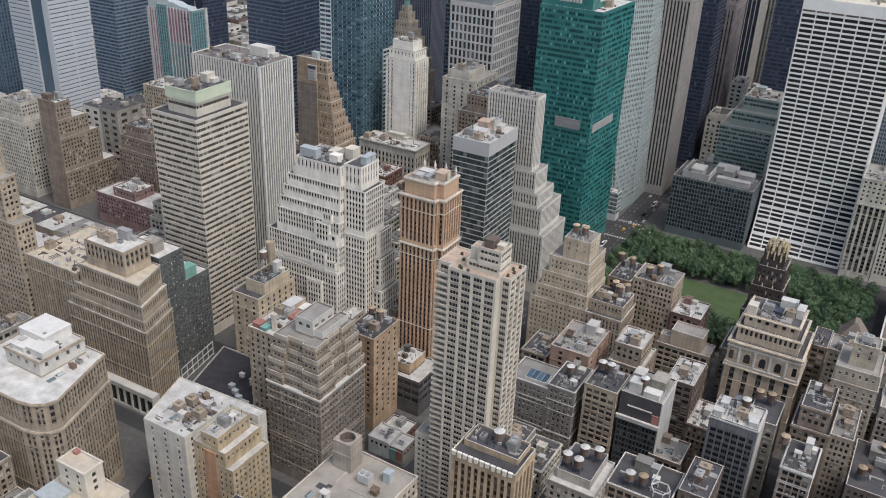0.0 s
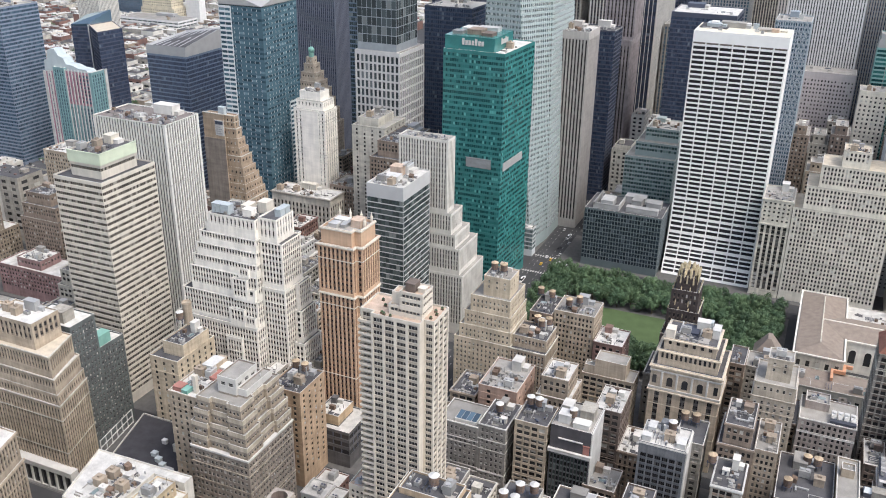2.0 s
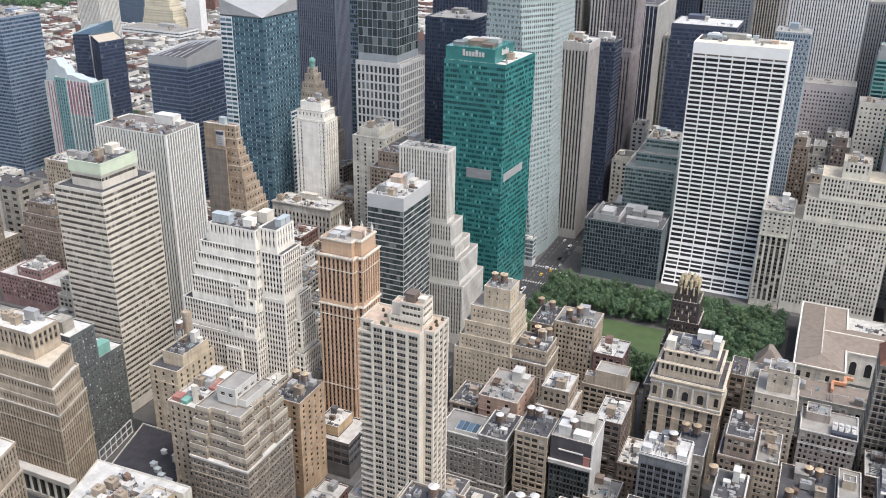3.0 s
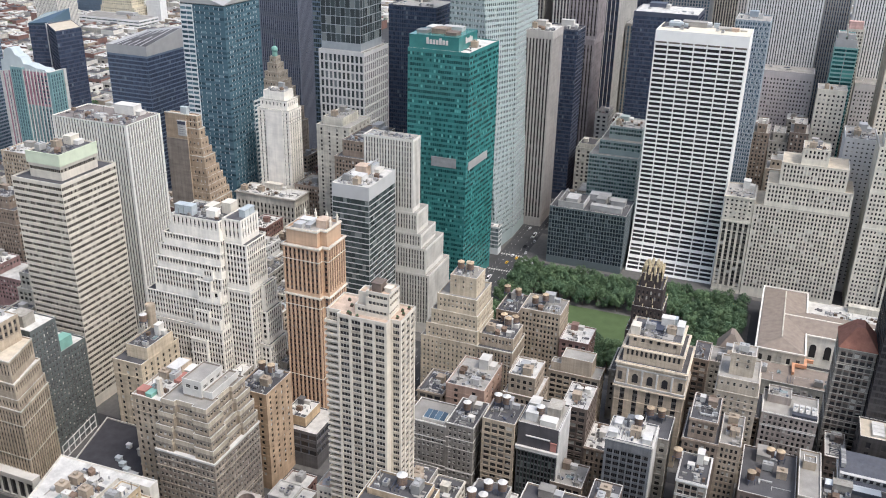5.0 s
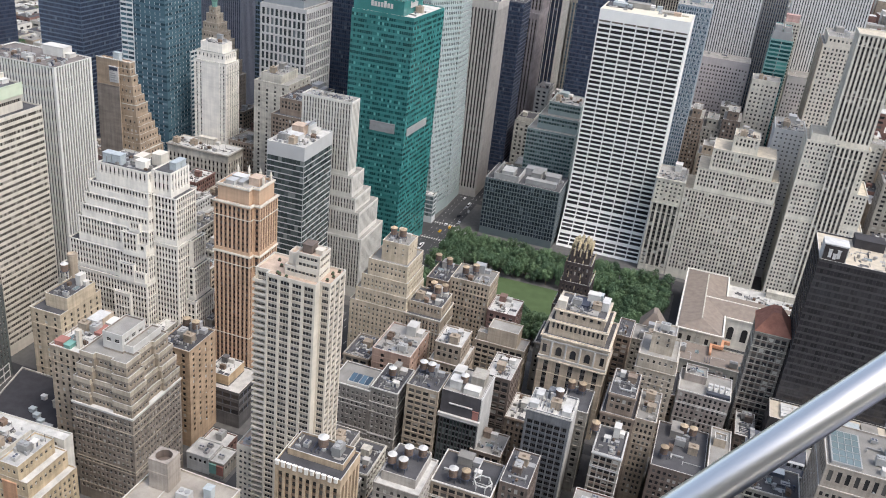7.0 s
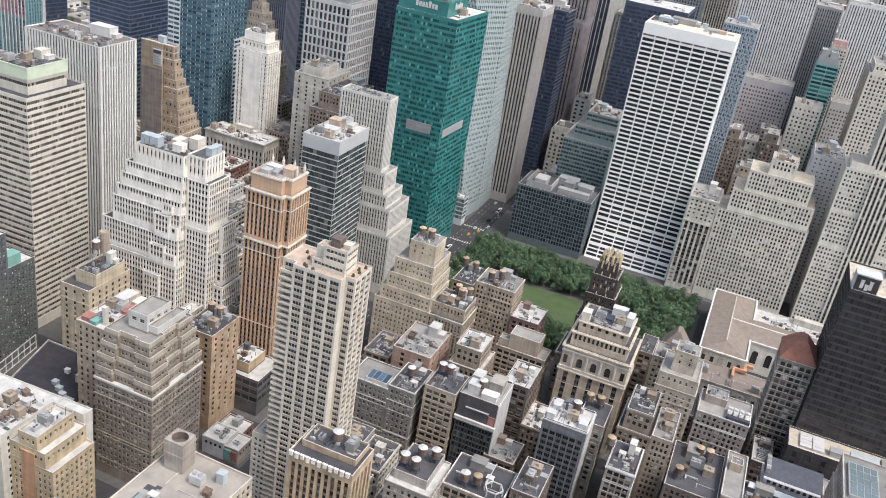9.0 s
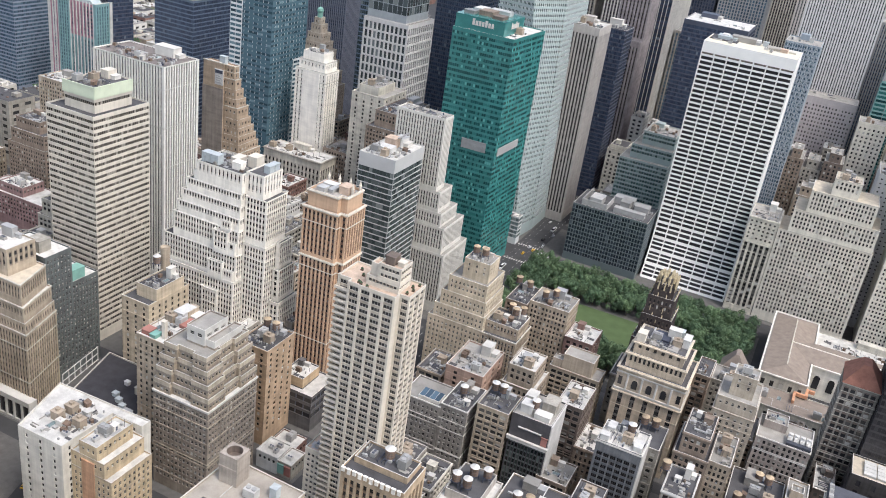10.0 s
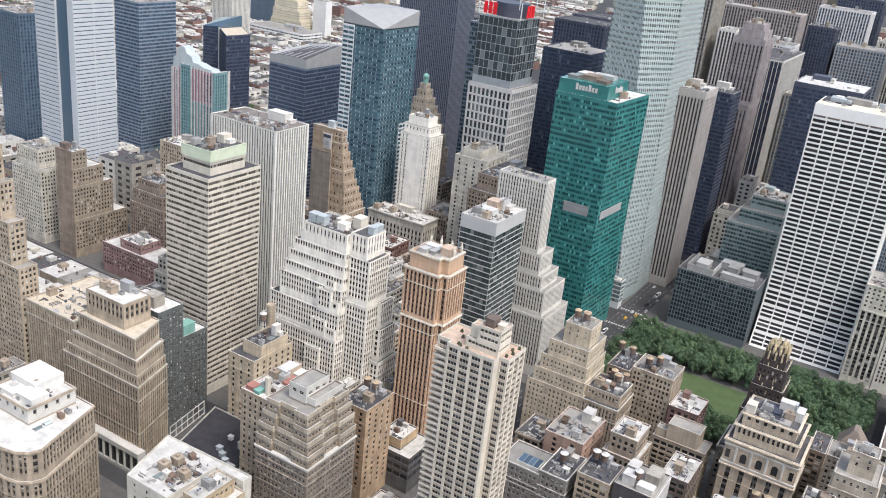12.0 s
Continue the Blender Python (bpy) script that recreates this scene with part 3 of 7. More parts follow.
# green glass tower
green = building("green_glass_tower", "teal green glass office tower with a sign band at its top",
                 [([(-342, 573), (-294, 573), (-291, 631), (-342, 631)], 0, 190.5)], dict(CURTAIN, fh=3.95, bw=1.7, ww=0.9, wh=0.54, sill=0.26, top=2), [GREENMETAL, GREENMETAL],
                 GLASS_TEAL, WHITEROOF, 200)
block_part(green, "sign_band", -341.6, -303, 575, 614, 189.5, 200, GREENMETAL)
block_part(green, "louvre_band", -322, -302, 572.6, 573.5, 103, 110.5, stone("grey_louvre", (0.28, 0.29, 0.29), streak=0.2))
lou = Shell()
q0, q1 = (-293.9, 577.0), (-291.9, 614.0)
lou.prism([(q0[0], q0[1]), (q0[0] + 0.6, q0[1]), (q1[0] + 0.6, q1[1]), (q1[0], q1[1])], 101.5, 107.5, 0, True, True)
lou.v = [(x - green.location.x, y - green.location.y, z) for x, y, z in lou.v]
part("louvre_band", lou, [GREYMETAL], green, "pale grey louvre band")
# faceted pale glass tower
B0, B1 = [(-352, 668), (-296, 665), (-292, 700), (-292, 770), (-352, 770)], [(-352, 690), (-330, 684), (-306, 712), (-303, 765), (-352, 768)]
building("faceted_glass_tower", "tall faceted tower of pale grey glass with white floor bands",
         [(B0, 0, 290, None, B1)], dict(CURTAIN, fh=4.3, bw=2.1, ww=0.78, wh=0.5, sill=0.26, d=0.35, top=3), [material("pale_green_grey_spandrel", (0.34, 0.405, 0.40), rough=0.35, vary=0.1), WHITELINE], GLASS_FACET, WHITEROOF, 200)
building("glass_podium", "pale glass podium at the foot of the faceted tower", [(rect(-350, -291.5, 655.5, 664.8), 0, 26)], CURTAIN, [WHITELINE, GREYMETAL], GLASS_PALE, WHITEROOF, 30)
# ribbon-window tower with pale green crown
light = building("banded_tower", "grey-white banded office tower with ribbon windows and a pale green crown",
                 [(rect(-482, -446, 331.5, 376), 0, 146.5), (rect(-474, -451.2, 338, 367), 146.5, 154, dict(upbot=0.4, top=1)),
                  (rect(-474.3, -450.9, 337.7, 367.3), 154, 161, dict(fh=30))],
                 dict(RIBBON, fh=3.75, bw=1.5, ww=0.76, wh=0.5, sill=0.28), [stone("cream_precast", (0.63, 0.58, 0.495), vary=0.14), stone("grey_brown_mullion", (0.25, 0.225, 0.19))], GLASS_BLINDS, TAR, 200)
block_part(light, "crown_panel", -474.7, -450.5, 337.3, 337.6, 154.2, 161.2, MINT)
block_part(light, "crown_panel", -450.8, -450.4, 337.7, 367.4, 154.2, 161.2, MINT)
# white finned tower
building("finned_tower", "pale grey office tower with continuous white vertical fins",
         [(rect(-526, -466, 411, 445), 0, 157.5)], dict(FIN, bw=2.3, ww=0.56, wh=0.7, d=0.8, ds=0.7, top=0.5, edge=1.4), [stone("white_marble_fin", (0.72, 0.70, 0.65), vary=0.1), stone("grey_marble_spandrel", (0.085, 0.08, 0.078))], GLASS_DARK, stone("brown_ballast_roof", (0.20, 0.175, 0.16)), 220)
fins = [o for o in scene.objects if o.name == "finned_tower"][0]
for z in (52, 88, 116, 142):
    belt = Shell()
    belt.prism(rect(-30.1, 30.1, -17.1, 17.1), z, z + 0.5, 0, False)
    part("belt", belt, [fins.children[0].data.materials[0]], fins, "pale plant floor belt")
# white travertine tower with a curving foot
def foot_y(z):
    return 690 - 19 * max(0.0, 1 - z / 62) ** 2
zs = [0, 11, 22, 33, 46, 62]
tiers = []
for z0, z1 in zip(zs[:-1], zs[1:]):
    tiers.append((rect(-182.5, -112, foot_y(z0), 1420 - foot_y(z0)), z0, z1, dict(top=0.15, bot=0.15, upbot=0.15, fh=(z1 - z0 - 0.3) / round((z1 - z0) / 3.75)),
                  rect(-182.5, -112, foot_y(z1), 1420 - foot_y(z1))))
tiers.append((rect(-182.5, -112, 690, 730), 62, 198.5, dict(top=11, bot=0.15, upbot=0.15)))
grace = building("white_slab_tower", "white travertine office tower with dark windows and a sweeping curved foot", tiers,
                 dict(RIBBON, fh=3.8, bw=9.8, ww=0.91, wh=0.64, sill=0.18, d=0.6, ds=0.05, edge=0.6), [TRAVERTINE, TRAVERTINE], glazing("dull_bronze_glass", (0.04, 0.036, 0.038), (0.05, 0.046, 0.047), (0.09, 0.085, 0.08), cut=(0.75, 0.94), rough=0.35, spec=0.12), stone("cream_roof_membrane", (0.68, 0.625, 0.51), vary=0.12), 300, parapet=0.5, clutter=2)
# dark glass block on the park corner
hbo = building("dark_glass_block", "low dark blue glass office block beside the park",
               [(rect(-249, -185, 660, 700), 0, 52)], dict(CURTAIN, fh=3.7, bw=2.3, ww=0.87, wh=0.8, sill=0.1, d=0.25, top=1.2), [material("slate_teal_frame", (0.135, 0.165, 0.17), rough=0.4, metal=0.1, vary=0.15), material("slate_mullion", (0.22, 0.25, 0.265), rough=0.4, vary=0.15)], glazing("charcoal_teal_glass", (0.036, 0.046, 0.058), (0.05, 0.064, 0.08), (0.10, 0.12, 0.14), cut=(0.7, 0.95), rough=0.1, ripple=0.2), TAR, 120, clutter=2)
for x0, x1, y0, y1, z1 in ((-243, -222, 664, 664.6, 56), (-243, -242.4, 664.6, 696, 56), (-222, -221.4, 664.6, 690, 56), (-238, -228, 670, 684, 57), (-216, -190, 666, 672, 55.5), (-214, -206, 678, 692, 57.5), (-202, -190, 680, 690, 56.5)):
    block_part(hbo, "plant_screen", x0, x1, y0, y1, 51, z1, STEELDUCT, "grey steel plant screen")
building("teal_block", "stepped teal and grey glass block behind the dark office block",
         [(rect(-235, -191.5, 735, 790), 0, 78), (rect(-228, -191.5, 742, 788), 78, 90, dict(upbot=0.5)), (rect(-222, -193, 752, 786), 90, 101, dict(upbot=0.5))],
         dict(RIBBON, bw=2.4, wh=0.6), [material("teal_grey_panel", (0.34, 0.40, 0.385), rough=0.5, vary=0.12), GREYMETAL], glazing("grey_teal_glass", (0.07, 0.115, 0.11), (0.10, 0.16, 0.15), (0.22, 0.30, 0.28), ripple=0.2), GRAVEL, 60)
building("striped_tower", "beige tower with white fins and black window strips", [(rect(-310, -276, 735, 772), 0, 182)], dict(FIN, bw=3.0, ww=0.52, top=7), [stone("taupe_stone", (0.44, 0.41, 0.38), vary=0.15), BLACKBRICK], GLASS_DARK, WHITEROOF, 60)
building("black_tower", "black glass office slab", [(rect(-318, -272, 815, 845), 0, 171)], dict(CURTAIN, bw=1.6), [DARKMETAL, DARKMETAL], GLASS_NAVY_HAZE, TAR, 40)
building("granite_tower", "brown granite tower with vertical window strips", [(rect(-318, -272, 890, 935), 0, 150), (rect(-302, -271, 894, 932), 150, 214), (rect(-299, -274, 896, 930), 214, 222), (rect(-296, -277, 899, 927), 222, 228)], dict(FIN, bw=3.4, ww=0.45, top=6), [stone("brown_granite", (0.32, 0.285, 0.285)), DARKBROWN], GLASS_DARK, GRAVEL, 40)
building("pinstripe_tower", "black tower with white pinstripe fins", [(rect(-300, -264, 970, 1080), 0, 188)], dict(FIN, bw=4.2, ww=0.86, top=2), [PALE_PRECAST, BLACKBRICK], GLASS_NAVY_HAZE, TAR, 40)
building("navy_slab", "navy black slab tower with a white roof edge", [(rect(-228, -168, 850, 905), 0, 188)], dict(CURTAIN, bw=1.8, top=4), [DARKMETAL, DARKMETAL], GLASS_NAVY_HAZE, WHITEROOF, 40)
zigzag = building("zigzag_glass_tower", "pale blue glass tower with zigzag mullions", [(rect(-135, -104, 860, 900), 0, 186)], dict(CURTAIN, bw=2.2, ww=0.8, wh=0.6), [material("steel_blue_panel", (0.30, 0.345, 0.385), rough=0.4, vary=0.15), WHITELINE], GLASS_BLUE, GRAVEL, 40)
zig = Shell()
for c in range(8):
    for k in range(24):
        x, y, z = -134 + c * 4.1 + 2.0 * (k % 2), 861.5 + c * 4.8 + 2.2 * (k % 2), 70 + k * 4.8
        zig.box(x - 0.3, x + 0.3, 859.6, 859.95, z, z + 4.8)
        zig.box(min(x, x + 2.0 - 4.0 * (k % 2)), max(x, x + 2.0 - 4.0 * (k % 2)), 859.6, 859.95, z + 4.5, z + 5.1)
        zig.box(-103.95, -103.6, y - 0.35, y + 0.35, z, z + 4.8)
        zig.box(-103.95, -103.6, min(y, y + 2.2 - 4.4 * (k % 2)), max(y, y + 2.2 - 4.4 * (k % 2)), z + 4.5, z + 5.1)
zig.v = [(x - zigzag.location.x, y - zigzag.location.y, z) for x, y, z in zig.v]
part("zigzag_mullion", zig, [material("pale_zigzag_steel", (0.46, 0.52, 0.55), rough=0.4, vary=0.1)], zigzag, "pale zigzag steel mullions")
# white grid tower with dark glass above
ts4 = building("grid_tower", "white stone grid tower with dark glass top and red signs",
               [(rect(-466, -422, 662, 712), 0, 163, dict(top=3)), (rect(-465, -427, 666, 708), 163, 222, dict(CURTAIN, wm=2, fh=7.4, bw=4.6, ww=0.93, wh=0.93, sill=0.03)), (rect(-474, -466.2, 668, 706), 0, 214, dict(CURTAIN, wm=1, bw=2.0))],
               dict(PUNCH, fh=7.6, bw=4.1, ww=0.66, wh=0.8, sill=0.12, d=0.9, ledge=0, course=0), [stone("pale_grey_stone", (0.56, 0.545, 0.53), vary=0.1), BLUEMETAL, material("charcoal_mullion", (0.33, 0.36, 0.38), rough=0.4, metal=0.1, vary=0.2)], glazing("smoky_glass", (0.06, 0.075, 0.08), (0.085, 0.105, 0.11), (0.2, 0.22, 0.22), rough=0.08, ripple=0.3), GRAVEL, 120)
building("navy_glass_tower", "navy glass tower with bright strips of pale panes", [(rect(-444, -395, 760, 810), 0, 190)], dict(CURTAIN, fh=4.0, bw=2.2), [DARKMETAL, BLUEMETAL], GLASS_NAVY_HAZE, GRAVEL, 60)
# slender white setback tower
building("white_setback_tower", "slender white brick tower with a crown of small setbacks",
         [(rect(-497, -459, 599, 626), 0, 52), (rect(-492.5, -462, 601, 621), 52, 122), (rect(-490, -464, 602, 620), 122, 130, dict(upbot=0.5)),
          (rect(-487, -467, 603, 618), 130, 137, dict(fh=5, ww=0.3))], dict(PIER, bw=3.4, ww=0.38, ds=0.12), [WHITE_STONE, LIMESTONE], GLASS, WHITEROOF, 100, FRAMEWHITE, True)
slim = [o for o in scene.objects if o.name == "white_setback_tower"][0]
block_part(slim, "blank_wall", -484.5, -468, 600.4, 601.05, 53, 121.4, WHITE_STONE, "smooth white brick wall")
# stepped theatre-district tower with a globe
building("stepped_brick_tower", "buff brick ziggurat tower with a clock stage and globe",
         [(rect(-563, -514, 690, 722), 0, 80), (rect(-558, -517, 691, 720), 80, 93), (rect(-554, -520, 692, 718), 93, 103), (rect(-550, -523, 693, 716), 103, 113), (rect(-547, -525.5, 694, 713), 113, 121),
          (rect(-544, -528, 695.5, 711), 121, 129), (rect(-541.5, -530.5, 697, 708.5), 129, 137), (rect(-539.5, -532.5, 698.5, 706.5), 137, 143)],
         dict(PUNCH, bw=2.6, ww=0.36, upbot=0.5), [stone("pale_buff_stone", (0.47, 0.405, 0.325))], GLASS, GRAVEL, 60)
building("columned_block", "grey masonry block with tall white columns between its windows",
         [(rect(-500, -443, 572, 596), 0, 56)], dict(PIER, fh=5.2, bw=3.6, ww=0.5, wh=0.62, top=7), [stone("pale_limestone_front", (0.58, 0.54, 0.465)), GREYSTONE], GLASS_DEEP, WHITEROOF, 70, cornice=0.9)
building("brown_block", "brown masonry office block with a grey roof", [(rect(-458, -420, 598, 628), 0, 60)], PUNCH, [BROWN], GLASS, GRAVEL, 40)
building("pale_blank_tower", "pale grey tower with a mostly blank side wall", [(rect(-430, -400, 590, 628), 0, 118), (rect(-426, -408, 594, 622), 118, 124)], dict(PUNCH, bw=7, ww=0.25), [LIMESTONE], GLASS, GRAVEL, 40)
building("mansard_tower", "dark brown tower with stepped dark roof", [(rect(-398, -366, 560, 620), 0, 104), (rect(-394, -370, 566, 612), 104, 116)], PUNCH, [BROWN], GLASS, TAR, 40)
# brown setback tower with terraces
GREYBROWN = stone("grey_brown_brick", (0.37, 0.285, 0.205))
terr = building("terraced_brown_tower", "grey-brown brick setback tower with terraces and a white sign board",
                [(rect(-497, -463.5, 488, 515), 0, 80), (rect(-497, -464, 488.4, 513), 80, 86), (rect(-497, -464.6, 488.6, 510.5), 86, 92.5), (rect(-497, -465.2, 488.8, 508), 92.5, 98.5),
                 (rect(-497, -466, 489, 505.5), 98.5, 105), (rect(-497, -467, 489.2, 503), 105, 114), (rect(-497, -468, 489.4, 501), 114, 120), (rect(-497, -469, 489.6, 499), 120, 127),
                 (rect(-497, -470, 489.8, 497), 127, 134.5), (rect(-496.5, -471, 490, 495.5), 134.5, 144), (rect(-496.8, -478.5, 487.4, 488.2), 0, 145, dict(fh=200))],
                dict(PUNCH, bw=3.4, ww=0.36, upbot=0.4), [GREYBROWN, GREYBROWN, LIMESTONE], GLASS, TERRACE, 80, clutter=5)
block_part(terr, "sign_board", -486, -478.6, 486.9, 487.3, 128.5, 140, WHITEPAINT, "white painted sign board")
block_part(terr, "sign_panel", -485.6, -479, 486.6, 486.85, 137, 139.4, DARKMETAL, "dark plain sign panel")
for k in range(4):
    block_part(terr, "sign_line", -484.8, -480 - (k % 2), 486.65, 486.85, 130 + k * 1.6, 130.7 + k * 1.6, GREYMETAL)
# This south wall is darker than the tower's brick: its shadow is in the colour.
block_part(terr, "blank_wall", -497, -478.4, 486.95, 487.38, 0, 126, stone("shadowed_party_wall", (0.25, 0.215, 0.185)), "blank grey-brown party wall")
block_part(terr, "cooling_box", -485, -480, 490.5, 494, 143, 149, COOLER)
# blue glass tower with a notched sloping top
# The thin white-banded strips over the glass are sky reflections built as coloured bands.
building("blue_glass_tower", "tall blue glass tower with a folded sloping top", [(rect(-553, -511, 590, 642), 0, 205), (rect(-552.8, -541, 589.2, 589.9), 0, 204, dict(wm=1, bw=5.8, wh=0.56)), (rect(-510.9, -510.4, 624, 641), 0, 120, dict(wm=1, bw=5.8, wh=0.56))], dict(CURTAIN, fh=3.9, bw=4.6, wh=0.5, sill=0.26), [material("teal_blue_spandrel", (0.085, 0.15, 0.185), rough=0.25, vary=0.2, scale=0.05), WHITELINE], GLASS_OCEAN, STEELDUCT, 200)
# Fins are lighter and bluer than the slab's metal: haze put into colour.
building("dark_slab_tower", "very tall dark grey slab tower", [(rect(-640, -566, 800, 836), 0, 245)], dict(FIN, bw=2.4, ww=0.6), [material("hazed_slate_fin", (0.18, 0.195, 0.24), rough=0.45, metal=0.1, vary=0.12), DARKMETAL], GLASS_NAVY_HAZE, GRAVEL, 40)
building("black_glass_hotel", "black glass tower with a sloping grey roof", [(rect(-680, -634, 640, 700), 0, 144)], dict(CURTAIN, bw=2.4, top=1.5), [BLUEMETAL, DARKMETAL], GLASS_NAVY_HAZE, STEELDUCT, 60)
# White stone and steel; on the far slabs its paleness also stands for haze.
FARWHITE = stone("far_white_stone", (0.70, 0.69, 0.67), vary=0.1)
WING = [(-843, 709), (-823.3, 715.1), (-820.3, 747.1), (-856, 747)]
angular = building("angular_black_tower", "black angular glass tower with a raised glass wing", [([(-823, 715), (-782, 684), (-778, 716), (-820, 747)], 0, 148), (WING, 0, 146)], dict(CURTAIN, bw=2.4), [DARKMETAL, DARKMETAL], GLASS_NAVY_HAZE, CREAMROOF, 40, clutter=1)
facet = Shell()
high = [(-843, 709, 147.6), (-823.3, 715.1, 149), (-820.3, 747.1, 160), (-856, 747, 152)]
for i in range(4):
    facet.poly([(*WING[i], 146.02), (*WING[(i + 1) % 4], 146.02), high[(i + 1) % 4], high[i]], 0)
facet.poly(high, 0)
facet.v = [(x - angular.location.x, y - angular.location.y, z) for x, y, z in facet.v]
part("sloping_crown", facet, [GLASS_BLUE], angular, "sloping blue glass crown")
block_part(angular, "corner_fin", -823.9, -823.1, 713.6, 714.6, 60, 148, FARWHITE, "white corner fin")
TEALPANEL, PINKPANEL = material("teal_panel", (0.20, 0.34, 0.35), rough=0.5, vary=0.15), material("pink_panel", (0.42, 0.22, 0.27), rough=0.5, vary=0.15)
hotel = building("striped_hotel", "hotel tower with white, pink and teal stripes and a curved roof",
                 [(rect(-819, -815.4, 640, 654), 0, 113), (rect(-815.3, -812.6, 640.5, 654), 0, 113, dict(wm=1)), (rect(-812.5, -808, 639.6, 654), 0, 114), (rect(-807.9, -805.6, 640.5, 654), 0, 114, dict(wm=1)), (rect(-805.5, -803.2, 639.8, 654), 0, 115),
                  (rect(-803.1, -788.6, 638.6, 654), 0, 119, dict(wm=2)), (rect(-788.5, -757.6, 640.2, 654), 82, 116, dict(bw=4.4, wm=1, ww=0.6)), (rect(-788.5, -757.6, 640.2, 654), 0, 81.9, dict(bw=4.4, wm=2, ww=0.6)), (rect(-757.5, -754, 639.6, 661), 0, 117, dict(wm=2))],
                 dict(FIN, bw=3.0, ww=0.5, d=0.5, ds=0.3), [WHITEPAINT, PINKPANEL, TEALPANEL], GLASS_BLUE, WHITEROOF, 60, clutter=0)
arch = Shell()
crest = [(-818, 111), (-817, 124), (-813, 125), (-811, 134), (-806, 136.5), (-801, 136), (-797, 130), (-791, 128), (-788, 122), (-780, 121.5), (-772, 119), (-762, 118.5), (-756, 112)]
arch.poly([(x, 642, z) for x, z in reversed(crest)])
arch.poly([(x, 653.5, z) for x, z in crest])
for (xa, za), (xb, zb) in zip(crest[:-1], crest[1:]):
    arch.poly([(xa, 642, za), (xb, 642, zb), (xb, 653.5, zb), (xa, 653.5, za)])
arch.v = [(x - hotel.location.x, y - hotel.location.y, z) for x, y, z in arch.v]
part("curved_roof", arch, [material("pale_teal_sheet", (0.50, 0.56, 0.57), rough=0.5, vary=0.12)], hotel, "curved white sheet metal roof")
for k in range(8):
    block_part(hotel, "white_pier", -788.9 + k * 4.4, -788.0 + k * 4.4, 639.3, 640.1, 0, 117.5, WHITEPAINT)
block_part(hotel, "white_pier", -753.9, -753.2, 657.5, 661, 0, 117.5, WHITEPAINT)
# The mullion colour is paled to hold the blue-grey haze before this tower.
building("blue_office_tower", "dark blue glass office tower", [(rect(-907, -868, 640, 692), 0, 172)], dict(CURTAIN, bw=2.4, ww=0.88, wh=0.6), [material("hazed_blue_mullion", (0.25, 0.29, 0.36), rough=0.4, vary=0.15), BLUEMETAL], GLASS_BLUE, GRAVEL, 60)
building("pale_screen_tower", "tall pale grey tower wrapped in fine horizontal screens", [([(-833, 492), (-804, 492), (-804, 500), (-788, 500), (-788, 493), (-780, 493), (-780, 537), (-833, 537)], 0, 235)], dict(RIBBON, fh=3.9, bw=22, ww=0.97, wh=0.22, sill=0.4, ds=0.05), [material("pale_ceramic_screen", (0.54, 0.57, 0.59), rough=0.5, vary=0.08), WHITELINE], GLASS_BLUE, WHITEROOF, 80)
screen_tower = [o for o in scene.objects if o.name == "pale_screen_tower"][0]
block_part(screen_tower, "corner_glass", -803.8, -788.2, 494, 499.8, 0, 236, GLASS_BLUE, "recessed blue glass corner bay")

# ---- north side of the park and the avenue beyond ----
building("column_front_block", "narrow limestone block with tall columns beside the white tower", [(rect(-111, -89, 662, 696), 0, 62), (rect(-111, -89, 662, 696), 62.05, 82, dict(ds=0, bw=3.4, ww=0.45, wh=0.5))], dict(PIER, bw=4.2, ww=0.58, wh=0.7, ds=0.7, d=0.9, course=0), [stone("cream_column_stone", (0.58, 0.545, 0.46)), stone("dark_bay_panel", (0.16, 0.145, 0.125)), stone("cream_column_band", (0.58, 0.545, 0.46))], GLASS, GRAVEL, 60, cornice=0.6)
CREAMTERRA = stone("cream_terracotta", (0.67, 0.63, 0.54), vary=0.18)
building("beige_office_block", "beige brick office block with regular windows and setbacks",
         [(rect(-88.5, -20, 662, 697), 0, 78), (rect(-82, -21, 663, 696), 78, 96, dict(upbot=0.5)), (rect(-74, -27, 664.5, 695), 96, 113, dict(upbot=0.5)), (rect(-61, -42, 668, 690), 113, 125)],
         dict(PUNCH, bw=2.5, ww=0.52, wh=0.58, fh=3.45, ds=0.1, top=1.2, ledge=0.15, course=0, edge=1.2), [CREAMTERRA, stone("cream_terracotta_spandrel", (0.50, 0.46, 0.385))], GLASS, CREAMROOF, 200, FRAMEDARK)
building("pale_blank_slab", "pale slab with small square windows in a plain wall", [(rect(-32, -9, 701, 738), 0, 128)], dict(PUNCH, bw=3.2, ww=0.35, wh=0.35, course=0), [stone("pale_grey_panel", (0.58, 0.57, 0.55), vary=0.1)], GLASS, GRAVEL, 20)
building("deco_setback_tower", "tall limestone setback tower with dark vertical window strips",
         [(rect(-11, 45, 661, 700), 0, 72), (rect(-11, 41.5, 661.4, 698), 72, 100), (rect(-11, 34, 662, 696), 100, 134), (rect(-8.5, 8, 663, 690), 134, 139), (rect(3, 32, 663.5, 692), 134.1, 214, dict(mode="V", ds=0.5, d=0.8, bw=2.9)),
          (rect(9, 30, 659.9, 680), 0, 133.9, dict(ds=0.5, d=0.8, bw=2.9, ww=0.55))],
         dict(PUNCH, bw=2.5, ww=0.5, wh=0.55, fh=3.45, top=1.2, upbot=0.5, course=0), [CREAMTERRA, stone("dark_strip_panel", (0.13, 0.115, 0.10)), CREAMTERRA], GLASS, CREAMROOF, 160)
